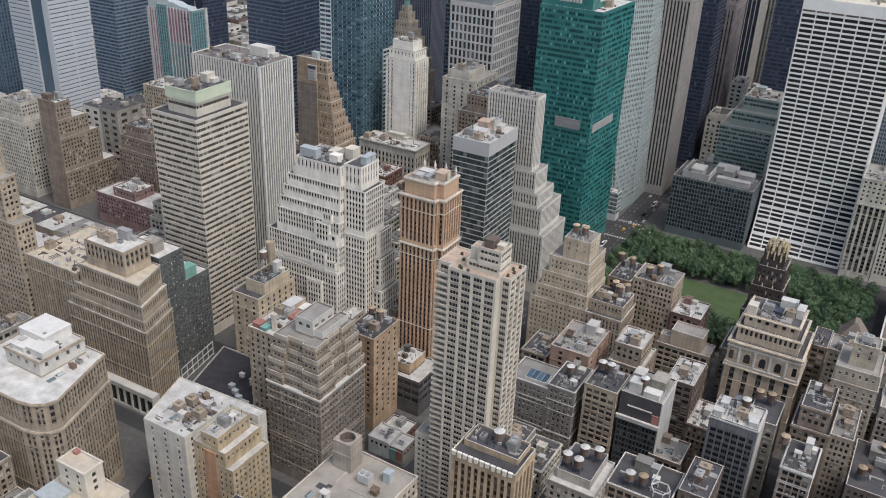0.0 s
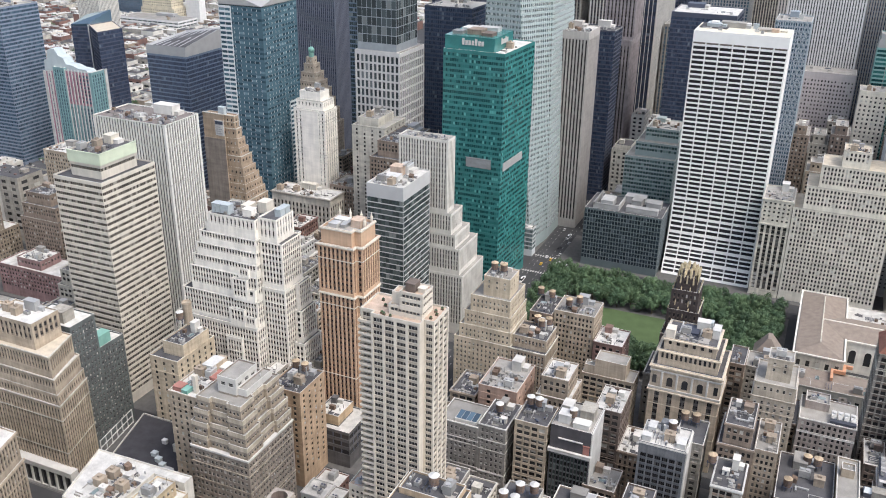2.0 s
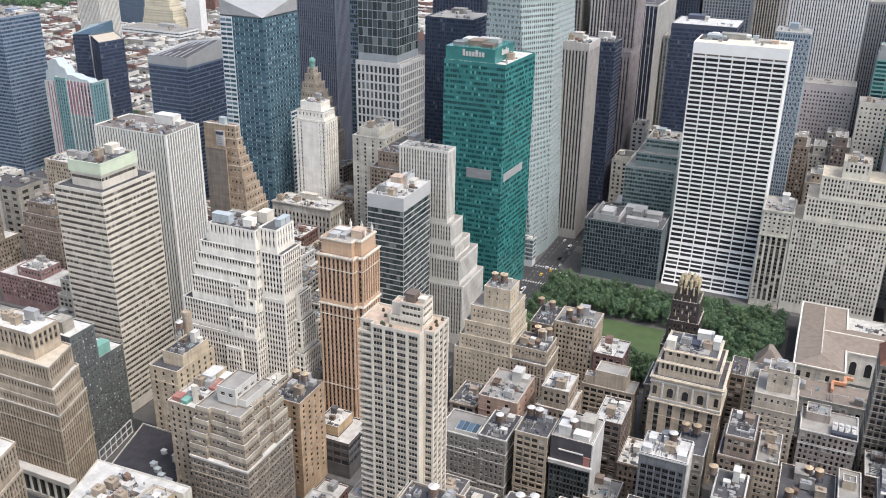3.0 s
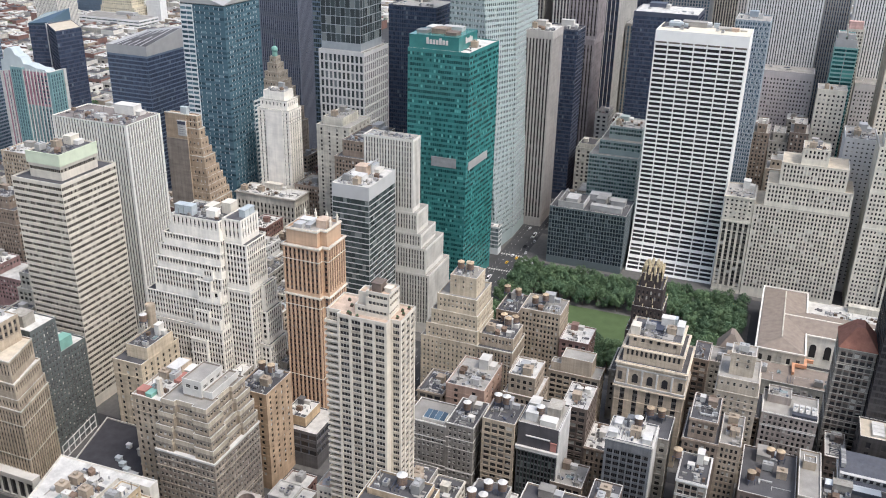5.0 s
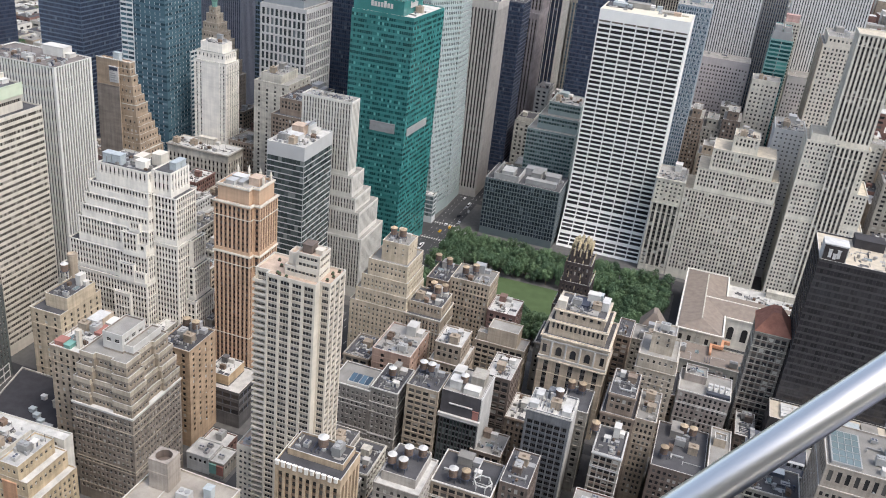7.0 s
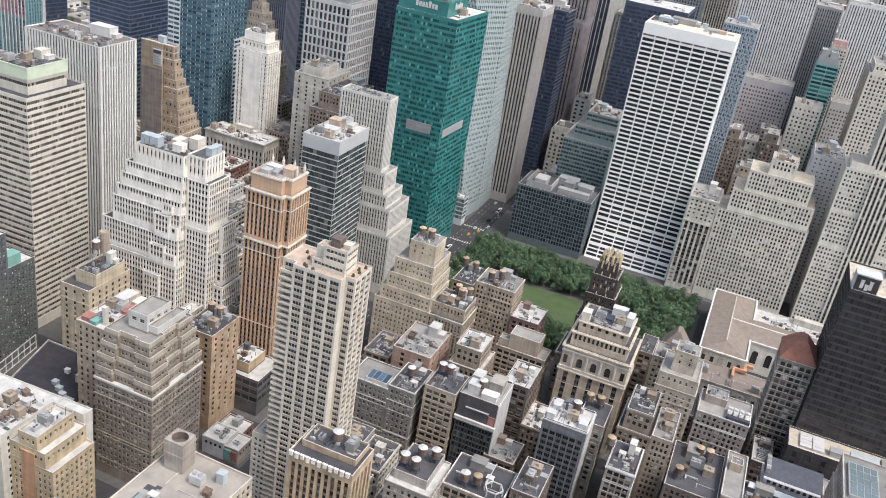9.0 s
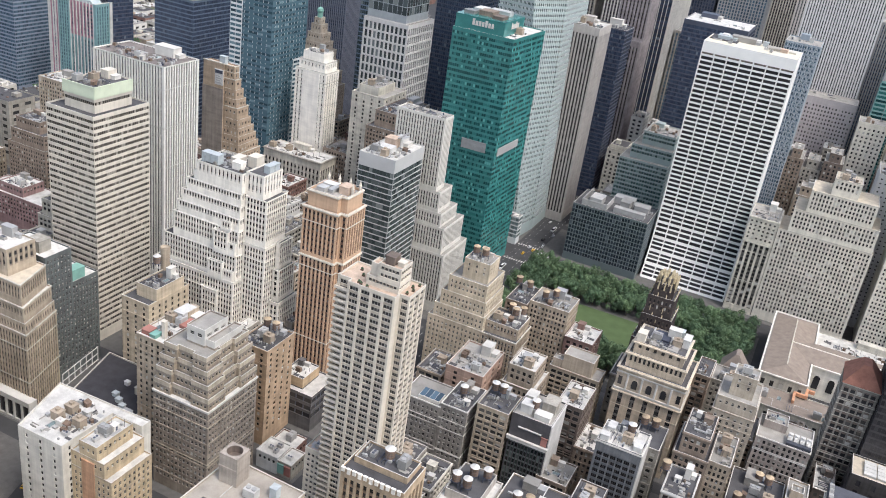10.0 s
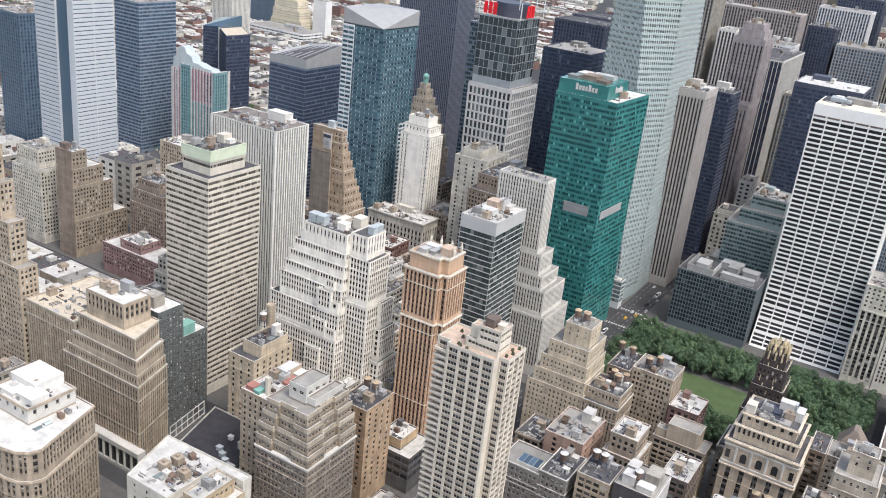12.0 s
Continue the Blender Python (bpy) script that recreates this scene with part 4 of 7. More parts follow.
building("black_office_tower", "black glass office tower with a white roof terrace", [(rect(-12, 45, 432, 472), 0, 135)], dict(CURTAIN, fh=3.9, bw=1.7, wh=0.7), [stone("black_panel", (0.06, 0.056, 0.058), streak=0.3), BLACKBRICK], glazing("even_black_glass", (0.042, 0.04, 0.043), (0.046, 0.044, 0.047), (0.055, 0.053, 0.055), rough=0.15), CREAMROOF, 120)
blk = [o for o in scene.objects if o.name == "black_office_tower"][0]
block_part(blk, "sign_house", -11.4, 0.5, 433.2, 443, 134, 143.5, WHITEPAINT, "white roof house with a dark sign panel")
block_part(blk, "sign_panel", -11, 0.1, 432.7, 433.0, 134.5, 142.8, BLACKBRICK, "black plain sign panel")
for xa, za, zb in ((-8.6, 136.5, 141), (-6.2, 135.8, 139), (-4.4, 136.5, 141.2)):
    block_part(blk, "sign_shape", xa, xa + 1.6, 432.4, 432.65, za, zb, WHITEPAINT, "plain white sign shape")
# The pier limestone is lightened, distance haze being part of its colour.
building("limestone_slab", "very large grey limestone slab tower with vertical piers", [(rect(-155, -50, 1180, 1212), 0, 262), (rect(-115, -51, 1150, 1179.8), 0, 79)], dict(FIN, bw=3.4, ww=0.42, ds=0.25, d=0.5), [stone("hazed_limestone_pier", (0.62, 0.585, 0.54), vary=0.1), stone("grey_strip_panel", (0.27, 0.255, 0.25), vary=0.1)], GLASS_GREY, GRAVEL, 40)

# ---- west of the avenue ----
building("red_brick_block", "dark red brick block with grey flat roofs", [(rect(-646, -580, 411, 437), 0, 26), (rect(-628, -604, 414, 434), 26, 33)], dict(PUNCH, bw=3.0, ledge=0.2), [stone("plum_red_brick", (0.27, 0.175, 0.165))], GLASS, WHITEROOF, 40)
redblock = [o for o in scene.objects if o.name == "red_brick_block"][0]
block_part(redblock, "painted_end_wall", -579.9, -579.4, 412, 436, 2, 25.5, stone("coral_paint", (0.55, 0.20, 0.17)), "coral painted end wall")
def skew(x0, x1, x2, y0, y1):
    return [(x0, y0), (x1, y0), (x2, y1), (x0, y1)]


WEATHERED = stone("weathered_spandrel", (0.25, 0.21, 0.17))
leftbig = building("setback_loft_building", "large beige setback loft building with a pale penthouse",
                   [(skew(-478, -415.5, -424, 252, 279.6), 0, 54), (skew(-475, -416.7, -424.5, 252.6, 279), 54, 60, dict(upbot=0.4)), (skew(-470, -417.8, -425.5, 253.2, 278.4), 60, 69, dict(upbot=0.4)),
                    (skew(-466, -420, -428, 254.5, 277.8), 69, 81, dict(upbot=0.4, roof=CREAMROOF)), (rect(-463, -432.6, 258, 276), 81, 95.5, dict(upbot=2.0, fh=4, wh=0.6, bw=3.0, ledge=0))],
                   dict(PIER, fh=3.5, bw=2.1, ww=0.6, wh=0.6, ds=0.3, course=0), [BUFF, WEATHERED, LIMESTONE], GLASS_DARK, WHITEROOF, 260, FRAMEDARK, True, clutter=1)
front = Shell()
front.poly([(-470, 248.4, 0.5), (-412.5, 248.4, 0.5), (-412.5, 248.4, 12.5), (-470, 248.4, 12.5)], 1)
front.box(-470, -411.5, 247.2, 252.5, 12.5, 15.5, 0)
front.box(-470, -411.5, 247.6, 248.6, 0, 1.6, 0)
front.box(-412.5, -411.5, 248.6, 252.5, 0, 12.5, 0)
for k in range(11):
    front.box(-470 + k * 5.75, -469.1 + k * 5.75, 247.4, 248.5, 1.6, 12.5, 0)
front.v = [(x - leftbig.location.x, y - leftbig.location.y, z) for x, y, z in front.v]
part("shop_front", front, [COPING, GLASS_DARK], leftbig, "tall shop front with pale stone columns")
annex = building("dark_annex", "dark blue-grey brick annex with a green copper roof house", [(rect(-462, -431, 280, 298), 0, 83), (rect(-462, -432.5, 298.2, 318), 0, 60)], dict(PUNCH, ledge=0, bw=2.3, ww=0.5), [stone("blue_grey_brick", (0.12, 0.132, 0.13))], GLASS, WHITEROOF, 80, FRAMEWHITE, True, clutter=0)
block_part(annex, "copper_house", -439, -433, 300, 309, 59, 66.5, COPPER, "green copper roof house")
block_part(annex, "bulkhead", -447, -438, 283, 291, 82, 89, GREYSTONE)
def notched(x0, x1, y0, y1, d):
    """A block whose south front and east side step back in the middle."""
    w, h = x1 - x0, y1 - y0
    return [(x0, y0), (x0 + w * 0.3, y0), (x0 + w * 0.3, y0 + d), (x0 + w * 0.68, y0 + d), (x0 + w * 0.68, y0), (x1, y0), (x1, y0 + h * 0.34), (x1 - d, y0 + h * 0.34),
            (x1 - d, y0 + h * 0.66), (x1, y0 + h * 0.66), (x1, y1), (x0, y1)]


ROWS = dict(upbot=0.3, top=0.3, fh=3.6, wm=1, bw=2.2, ww=0.62, wh=0.62, ledge=0)
BAND = dict(fh=60, wm=2)
setb = building("setback_brick_building", "brown brick building with light setback bands and a white penthouse",
                [(rect(-331.5, -298.5, 252, 290), 0, 56.5), *[t for x0, x1, y0, y1, d, z in ((-331.2, -298.8, 252.3, 289.6, 1.5, 56.6), (-330.4, -299.8, 253, 288.8, 1.8, 63.4), (-328.8, -301.2, 254, 288, 2.0, 70.2), (-327.2, -302.6, 255, 286.5, 1.6, 77))
                   for t in ((notched(x0, x1, y0, y1, d), z, z + 4.3, ROWS), (notched(x0 - 0.2, x1 + 0.2, y0 - 0.2, y1 + 0.2, d), z + 4.3, z + 6.8, BAND))],
                 (rect(-320, -309.5, 262, 279), 84, 92.5, dict(bw=5, wm=3, ledge=0)), (rect(-309.4, -304.4, 263, 284), 84, 87.5, dict(bw=5, wm=3, ledge=0))],
                # Lower brick is a greyer tan, darkened further by canyon shade in the colour.
                dict(PUNCH, fh=3.5, bw=2.3, ww=0.6, wh=0.56, course=4), [stone("shaded_tan_brick", (0.27, 0.23, 0.19)), stone("taupe_brick", (0.33, 0.275, 0.21)), stone("sandy_band", (0.455, 0.395, 0.31))], GLASS, GRAVEL, 300, FRAMEWHITE, True, cornice=0.0)
belt = Shell()
belt.prism(rect(-16.9, 16.9, -19.4, 19.4), 55.6, 56.6, 0, True, True)
part("belt_course", belt, [COPING], setb, "pale stone belt course")
tanside = building("tan_party_wall_loft", "tan brick loft with red and white roof sheds", [(rect(-351, -331.6, 262, 297), 0, 76)], dict(PUNCH, bw=3.6, ww=0.42), [BUFF], GLASS, WHITEROOF, 60, clutter=4)
RED_SHED = material("red_roof_paint", (0.36, 0.17, 0.14), vary=0.3)
block_part(tanside, "roof_shed", -349.5, -344.5, 264, 269, 75, 77.6, RED_SHED, "red painted roof shed")
block_part(tanside, "roof_shed", -339, -334, 279, 287, 75, 77, RED_SHED, "red painted roof shed")
block_part(tanside, "roof_shed", -346, -340, 283, 293, 75, 80.5, WHITEPAINT, "white roof shed")
block_part(tanside, "roof_shed", -344, -340.5, 263.5, 268, 75, 77.2, COPPER, "pale green roof shed")
block_part(tanside, "flue", -338.6, -336.8, 266, 268, 75, 85, CREAM, "tall pale flue")
building("tan_loft", "tan brick loft building with a round chimney and dark roof", [(rect(-395, -376, 298, 330), 0, 66), (rect(-390, -376, 304, 326), 66, 73, dict(fh=30))], dict(PUNCH, bw=5.0, ww=0.3, course=0), [stone("pale_yellow_brick", (0.50, 0.42, 0.31))], GLASS, TAR, 60)
flat = building("flat_black_roof_building", "low wide building with a black tar roof and white parapet", [([(-392, 256), (-352, 256), (-352, 297), (-404, 297)], 0, 26)], PUNCH, [GREYSTONE], GLASS, material("blue_black_tar", (0.045, 0.044, 0.05), vary=0.3, scale=0.2), 30, clutter=0)
for x0, x1, y0, y1, z1, m in ((-366, -356, 276, 288, 29.5, LIMESTONE), (-374, -371, 268, 270.5, 27.4, COOLER), (-369, -366, 265, 267.5, 27.4, COOLER), (-364, -361, 262, 264.5, 27.4, COOLER), (-376, -373.5, 279, 281, 27.6, FARWHITE), (-359, -354, 258.5, 262, 27.8, GREYMETAL), (-366, -362, 289, 292, 28.6, STEELDUCT)):
    block_part(flat, "roof_plant", x0, x1, y0, y1, 25, z1, m)
wedge = building("wedge_loft", "white painted wedge-shaped loft building with a cluttered pale roof", [([(-357, 196), (-331.2, 196), (-331.2, 225.4), (-314, 225.4), (-314, 231), (-367, 229)], 0, 58)],
                 dict(PUNCH, bw=7.5, ww=0.18, ledge=0, course=0), [material("cream_painted_wall", (0.64, 0.61, 0.54), vary=0.22, streak=0.8)], GLASS, WHITEROOF, 80, clutter=0)
TOPS.append((-354, -333, 199, 226, 57.1, 8))
roof_bits(wedge, -355, -332, 198, 227, 57.1)
building("ochre_loft", "ochre and orange brick loft building with stepped parapets", [(rect(-330.9, -308, 200.5, 225), 0, 46), (rect(-330.9, -312, 200.6, 224.6), 46, 54, dict(upbot=0.4)), (rect(-326, -316, 200.7, 222), 54, 61, dict(upbot=0.4))],
         dict(PUNCH, bw=2.7, ww=0.48, ledge=0.1, course=0), [OCHRE, OCHRE, BUFF], GLASS, WHITEROOF, 120, FRAMEWHITE, True)
ochre = [o for o in scene.objects if o.name == "ochre_loft"][0]
block_part(ochre, "party_wall", -324.5, -317.5, 200.1, 200.45, 0, 52, stone("peach_orange_render", (0.52, 0.31, 0.19)), "weathered orange rendered wall strip")
corner = building("round_corner_building", "beige brick corner building with a rounded corner and white roof",
                  [([(-440, 160), (-393, 160), (-386, 161.6), (-381, 165), (-379, 170), (-391, 207), (-440, 207)], 0, 60), ([(-440, 160.6), (-393.2, 160.6), (-386.4, 162.2), (-381.8, 165.4), (-379.8, 170), (-391.6, 206.4), (-440, 206.4)], 60, 75, dict(upbot=0.4)),
                   (rect(-424, -400, 178, 203), 75, 83, dict(wm=3, bw=5, ww=0.3))], dict(PIER, bw=2.2, ww=0.6, ds=0.3, course=0), [stone("sandy_tan_brick", (0.39, 0.325, 0.25)), WEATHERED, BUFF], GLASS, WHITEROOF, 240, FRAMEDARK, True, cornice=0.5)
TOPS.append((-398, -392, 172, 202, 74.1, 3))
for x0, x1, y0, y1, z1 in ((-426, -408, 188, 203, 87.5), (-412, -401, 181, 190, 85.5), (-422, -413, 180, 187.5, 84.5)):
    block_part(corner, "roof_house", x0, x1, y0, y1, 82, z1, stone("bright_white_render", (0.72, 0.70, 0.66), vary=0.12), "white rendered roof house")
building("pale_bulkhead_building", "pale painted building with a tall rooftop bulkhead", [(rect(-352, -322, 132, 156), 0, 62), (rect(-347, -331.5, 144, 153), 62, 75, dict(ledge=0.4))], dict(PUNCH, bw=6, ww=0.25), [CREAM], GLASS, CREAMROOF, 40, clutter=0)
bulk = [o for o in scene.objects if o.name == "pale_bulkhead_building"][0]
block_part(bulk, "red_cover", -345.6, -343.4, 150.4, 152.4, 74, 75.7, RED_SHED, "faded red cloth cover")
block_part(bulk, "roof_deck", -351, -340, 134, 143, 61, 63, COOLER)
building("chimney_building", "pale cream building with a square chimney stack", [([(-251, 166), (-234, 166), (-234, 176), (-226, 176), (-226, 166), (-217, 166), (-215, 205), (-250, 206)], 0, 84)], dict(PUNCH, bw=3.2, ww=0.5), [stone("pale_cream_render", (0.52, 0.46, 0.375))], GLASS, stone("tan_roof_felt", (0.36, 0.325, 0.28), streak=0.0), 60, clutter=0)
TOPS.append((-247, -221, 170, 196, 83.1, 2))
ornate = building("ornate_loft", "ornate tan loft building with a toothed pale cornice", [(rect(-205, -178, 213, 231), 0, 96), (rect(-203, -180, 219, 230.6), 96, 98, dict(fh=60))], dict(PIER, bw=2.9, ww=0.6, wh=0.7, ds=0.5, d=0.9, ledge=0, course=0, top=4.5), [stone("warm_tan_brick", (0.45, 0.345, 0.235)), stone("brown_bay_panel", (0.22, 0.16, 0.115)), CREAM], GLASS, TAR, 100, cornice=0.0, clutter=4)
building("small_brown_loft", "small brown brick building with a black roof and tanks", [(rect(-323, -304, 306, 330.4), 0, 61)], dict(PUNCH, bw=5, ww=0.3), [stone("orange_tan_brick", (0.44, 0.32, 0.215))], GLASS, TAR, 40)
building("terrace_podium", "low dark grey podium with a tan roof box", [(rect(-316, -290, 331, 355.5), 0, 24), (rect(-313, -299, 335, 352), 24, 30, dict(fh=60, wm=2))], dict(RIBBON, bw=5, wh=0.6, fh=5), [stone("dark_grey_stucco", (0.12, 0.115, 0.115)), DARKMETAL, stone("tan_metal_wall", (0.46, 0.34, 0.215))], GLASS_DARK, WHITEROOF, 20, clutter=4)
# white ziggurat loft tower: a forward block with stacked bays and a wing set back beside it
Z = dict(upbot=0.2, top=0.45)
CROWN = dict(upbot=0.6, fh=5.2, wh=0.62, bw=2.6, ww=0.42, top=0.9, ledge=0)
white = building("white_ziggurat", "white brick ziggurat office building with many setbacks",
                 [(rect(-412.5, -356, 344, 378), 0, 68), (rect(-408.6, -356.1, 346, 377), 68, 84, Z), (rect(-402.6, -356.2, 347.6, 376.5), 84, 98.6, Z), (rect(-399.8, -356.3, 348, 376), 98.6, 106.2, Z),
                  (rect(-397.3, -356.4, 348.6, 375.5), 106.2, 113.6, Z), (rect(-394.6, -356.5, 349.2, 375), 113.6, 121, Z), (rect(-388.5, -357, 350.2, 373), 121, 132.4, CROWN), (rect(-391.6, -388.6, 351.5, 372), 121, 125.5, dict(CROWN, fh=30)),
                  (rect(-355.9, -340.6, 351.6, 372), 0, 92), (rect(-355.8, -341.4, 352.2, 371.6), 92, 120, Z), (rect(-356.9, -345, 353.4, 371), 120, 133.6, CROWN),
                  (rect(-340.5, -334, 358, 377), 0, 56), (rect(-340.5, -336, 360, 376), 56, 76, Z), (rect(-340.5, -338, 362, 375), 76, 92, Z),
                  (rect(-377, -366, 342, 343.9), 0, 60), (rect(-374, -364, 343.6, 345.9), 68, 78, Z), (rect(-363.9, -357, 344, 345.9), 68, 74, Z), (rect(-372, -362, 345.2, 347.5), 84, 97, Z), (rect(-361.9, -357, 345.6, 347.5), 84, 91, Z), (rect(-368, -361, 346.6, 348.5), 98.6, 103, Z)],
                 dict(PIER, fh=3.55, bw=1.95, ww=0.66, wh=0.6, ds=0.2, d=0.45, ledge=0.2, course=0), [WHITE_STONE, stone("grey_white_spandrel", (0.55, 0.505, 0.44), vary=0.15), WHITE_STONE], GLASS_DEEP, TAR, 330, FRAMEDARK, clutter=0)
for x0, x1, y0, y1 in ((-387.4, -382, 353, 358), (-381.4, -376, 353, 358), (-350, -346, 360, 364.5), (-350, -346, 365, 369.5)):
    block_part(white, "cooling_box", x0, x1, y0, y1, 131.4, 137.2, COOLER, "pale blue-grey rooftop cooling plant")
for x0, x1, y0, y1, z1, m in ((-368, -362, 355, 360, 136, WHITE_STONE), (-374, -369, 362, 370, 135, CREAM), (-364, -358, 364, 371, 138, CREAM)):
    block_part(white, "roof_shed", x0, x1, y0, y1, 131.4, z1, m)
roof_bits(white, -388, -358, 351, 372, 131.5)

# ---- between the avenues, south of the park ----
building("tan_setback_tower", "tan brick office tower with setbacks and a tank house",
         [(rect(-263.5, -227, 416, 448), 0, 50), (rect(-260.5, -227.4, 416.6, 447), 50, 59, dict(upbot=0.3)), (rect(-257.4, -228, 417.2, 446), 59, 68.5, dict(upbot=0.3)), (rect(-254, -229, 418, 445), 68.5, 79, dict(upbot=0.3)), (rect(-247.5, -231, 422, 438), 79, 91, dict(upbot=2.5, bw=4.5, ww=0.22))],
         dict(PUNCH, bw=2.55, ww=0.44, wh=0.52, fh=3.3, course=0, ledge=0.12), [stone("yellow_cream_brick", (0.52, 0.445, 0.335))], GLASS, GRAVEL, 200, FRAMEWHITE, True)
building("bowed_loft", "tan brick loft with stepped terraces and roof tanks", [(rect(-228, -205, 416, 442), 0, 50), (rect(-227, -206, 420, 440), 50, 57, dict(upbot=0.4))], dict(PIER, bw=2.1, ww=0.56, ds=0.3, course=0), [BUFF, BROWN, LIMESTONE], GLASS, TAR, 80, FRAMEWHITE, True)
building("tanked_loft", "brown brick loft crowned with two tall tanks", [(rect(-226, -212, 448, 474), 0, 60)], dict(LOFT, bw=3.4), [BROWN], GLASS, TAR, 40)
building("park_side_loft", "tan brick building beside the park", [(rect(-211.5, -186, 452, 474), 0, 62)], dict(PUNCH, bw=2.4, ww=0.52, course=5), [BUFF], GLASS, GRAVEL, 60)
building("brown_cornice_house", "small red-brown building with a white roof", [(rect(-185, -167, 450, 472), 0, 47)], dict(PUNCH, bw=4), [stone("plum_brick", (0.24, 0.155, 0.135))], GLASS, WHITEROOF, 30)
building("grey_blank_loft", "grey loft with a plain upper wall and rows of windows", [(rect(-182, -152, 414, 428), 0, 46), (rect(-175, -157, 414.4, 426), 46, 56, dict(fh=60, ledge=0.1)), (rect(-181, -175.2, 415, 421), 46, 51, dict(fh=60, ledge=0.1))], dict(LOFT, top=2), [BUFF], GLASS, GRAVEL, 60)
palace = building("renaissance_office", "tan renaissance-style office building with arches and a deep cornice",
                  [(rect(-143, -105, 412, 445), 0, 47.5, dict(top=1.5)), (rect(-143, -105, 412, 445), 47.5, 62.5, dict(fh=90, ledge=0.3)), (rect(-140.5, -108, 415, 442), 62.5, 71, dict(bw=2.5, ww=0.5, ds=0, upbot=1.5, fh=5.5, top=1.2)),
                   (rect(-138.5, -110.5, 417.5, 440), 71, 77.5, dict(bw=4, ww=0.4, ds=0, upbot=0.4, top=1))],
                  dict(PIER, fh=4.0, bw=7.4, ww=0.36, wh=0.66, ds=0.3, d=0.6, edge=1.0, course=0), [stone("warm_tan_stone", (0.53, 0.44, 0.335)), stone("dark_bronze_spandrel", (0.15, 0.14, 0.13)), stone("pale_cornice_stone", (0.60, 0.52, 0.41))], GLASS_DARK, TAR, 150, FRAMEDARK, 3, cornice=1.0, clutter=4)
for x0, x1, y0, y1, z1, m in ((-138.2, -133.6, 418, 424, 82.5, CREAM), (-114.6, -110.9, 428, 436, 82, WHITEPAINT), (-119, -115.6, 435, 439, 82.5, COOLER), (-130, -122, 427, 437, 78.2, DARKMETAL), (-121, -115.5, 419, 425, 77.6, GRAVEL), (-131, -126, 419, 424, 77.6, GRAVEL), (-132, -131.6, 425, 438, 78.6, STEELDUCT), (-121, -120.6, 426, 438, 78.8, STEELDUCT)):
    block_part(palace, "roof_room", x0, x1, y0, y1, 76, z1, m)
building("narrow_loft", "narrow brown loft building", [(rect(-104.8, -96, 440, 462), 0, 58)], LOFT, [BROWN], GLASS, TAR, 30)
building("pitched_loft", "grey stone tower with a steep pitched roof", [(rect(-96, -78, 455, 474), 0, 50)], PUNCH, [GREYSTONE], GLASS, GRAVEL, 30)
building("grey_setback_loft", "grey-beige setback loft with a pale tower top", [(rect(-89.5, -67, 412, 440), 0, 57), (rect(-88.8, -68, 412.6, 438), 57, 65.5, dict(upbot=0.4)), (rect(-84, -71.5, 418, 430), 65.5, 78, dict(bw=5, ww=0.25))], dict(PUNCH, bw=3.2, ww=0.4), [stone("pale_tan_brick", (0.46, 0.40, 0.32))], GLASS, GRAVEL, 80, FRAMEWHITE, True)
building("low_grey_loft", "grey brick loft with a blue-grey roof and tanks", [(rect(-236, -214, 331.5, 352), 0, 50), (rect(-213.8, -199, 331.5, 356), 0, 53, dict(roof=TAR))], dict(PUNCH, bw=2.5, ww=0.52, wh=0.58, course=4), [stone("dim_grey_brick", (0.27, 0.25, 0.225)), BROWN, COPING], GLASS, GRAVEL, 60, FRAMEWHITE, True)
lowgrey = [o for o in scene.objects if o.name == "low_grey_loft"][0]
sk = Shell()
sk.box(-228, -216, 334, 342, 49, 50.6, 0)
for k in range(4):
    sk.poly([(-227.6 + k * 2.9, 334.4, 50.75), (-224.9 + k * 2.9, 334.4, 50.75), (-224.9 + k * 2.9, 341.6, 51.3), (-227.6 + k * 2.9, 341.6, 51.3)], 1)
sk.v = [(x - lowgrey.location.x, y - lowgrey.location.y, z) for x, y, z in sk.v]
part("skylight", sk, [COPING, GLASS_BLUE], lowgrey, "blue-grey glazed roof skylight")
building("pink_wall_loft", "loft with a salmon painted side wall and white roof", [(rect(-226, -204, 362, 393), 0, 56)], dict(PUNCH, bw=8, ww=0.2), [stone("faded_salmon_brick", (0.43, 0.30, 0.235))], GLASS, GRAVEL, 20, clutter=6)
building("tank_roof_loft", "pale grey loft with a black roof and four grey tanks", [(rect(-183, -162, 262, 288), 0, 56), (rect(-181, -165, 266, 287), 56, 60, dict(fh=60, roof=TAR))], dict(PUNCH, bw=3.4, ww=0.45), [stone("pale_grey_render", (0.40, 0.37, 0.33))], GLASS, WHITEROOF, 30, clutter=0)
hexroof = building("frame_roof_loft", "brick loft with a black roof and a white steel frame", [(rect(-161.8, -134, 279, 303), 0, 52)], dict(LOFT, bw=3.6), [TAN, BROWN, COPING], GLASS, TAR, 30, clutter=2)
hx = Shell()
for a, b in zip(ring(-139.5, 285, 4.2, 6), ring(-139.5, 285, 4.2, 6)[1:] + ring(-139.5, 285, 4.2, 6)[:1]):
    d = (Vector(b) - Vector(a)).normalized() * 0.25
    hx.prism([(a[0] - d.y, a[1] + d.x), (a[0] + d.y, a[1] - d.x), (b[0] + d.y, b[1] - d.x), (b[0] - d.y, b[1] + d.x)], 54.2, 54.6, 0, True, True)
    hx.box(a[0] - 0.2, a[0] + 0.2, a[1] - 0.2, a[1] + 0.2, 51, 54.3, 0)
hx.box(-144, -143.6, 285, 301, 54.0, 54.4, 0)
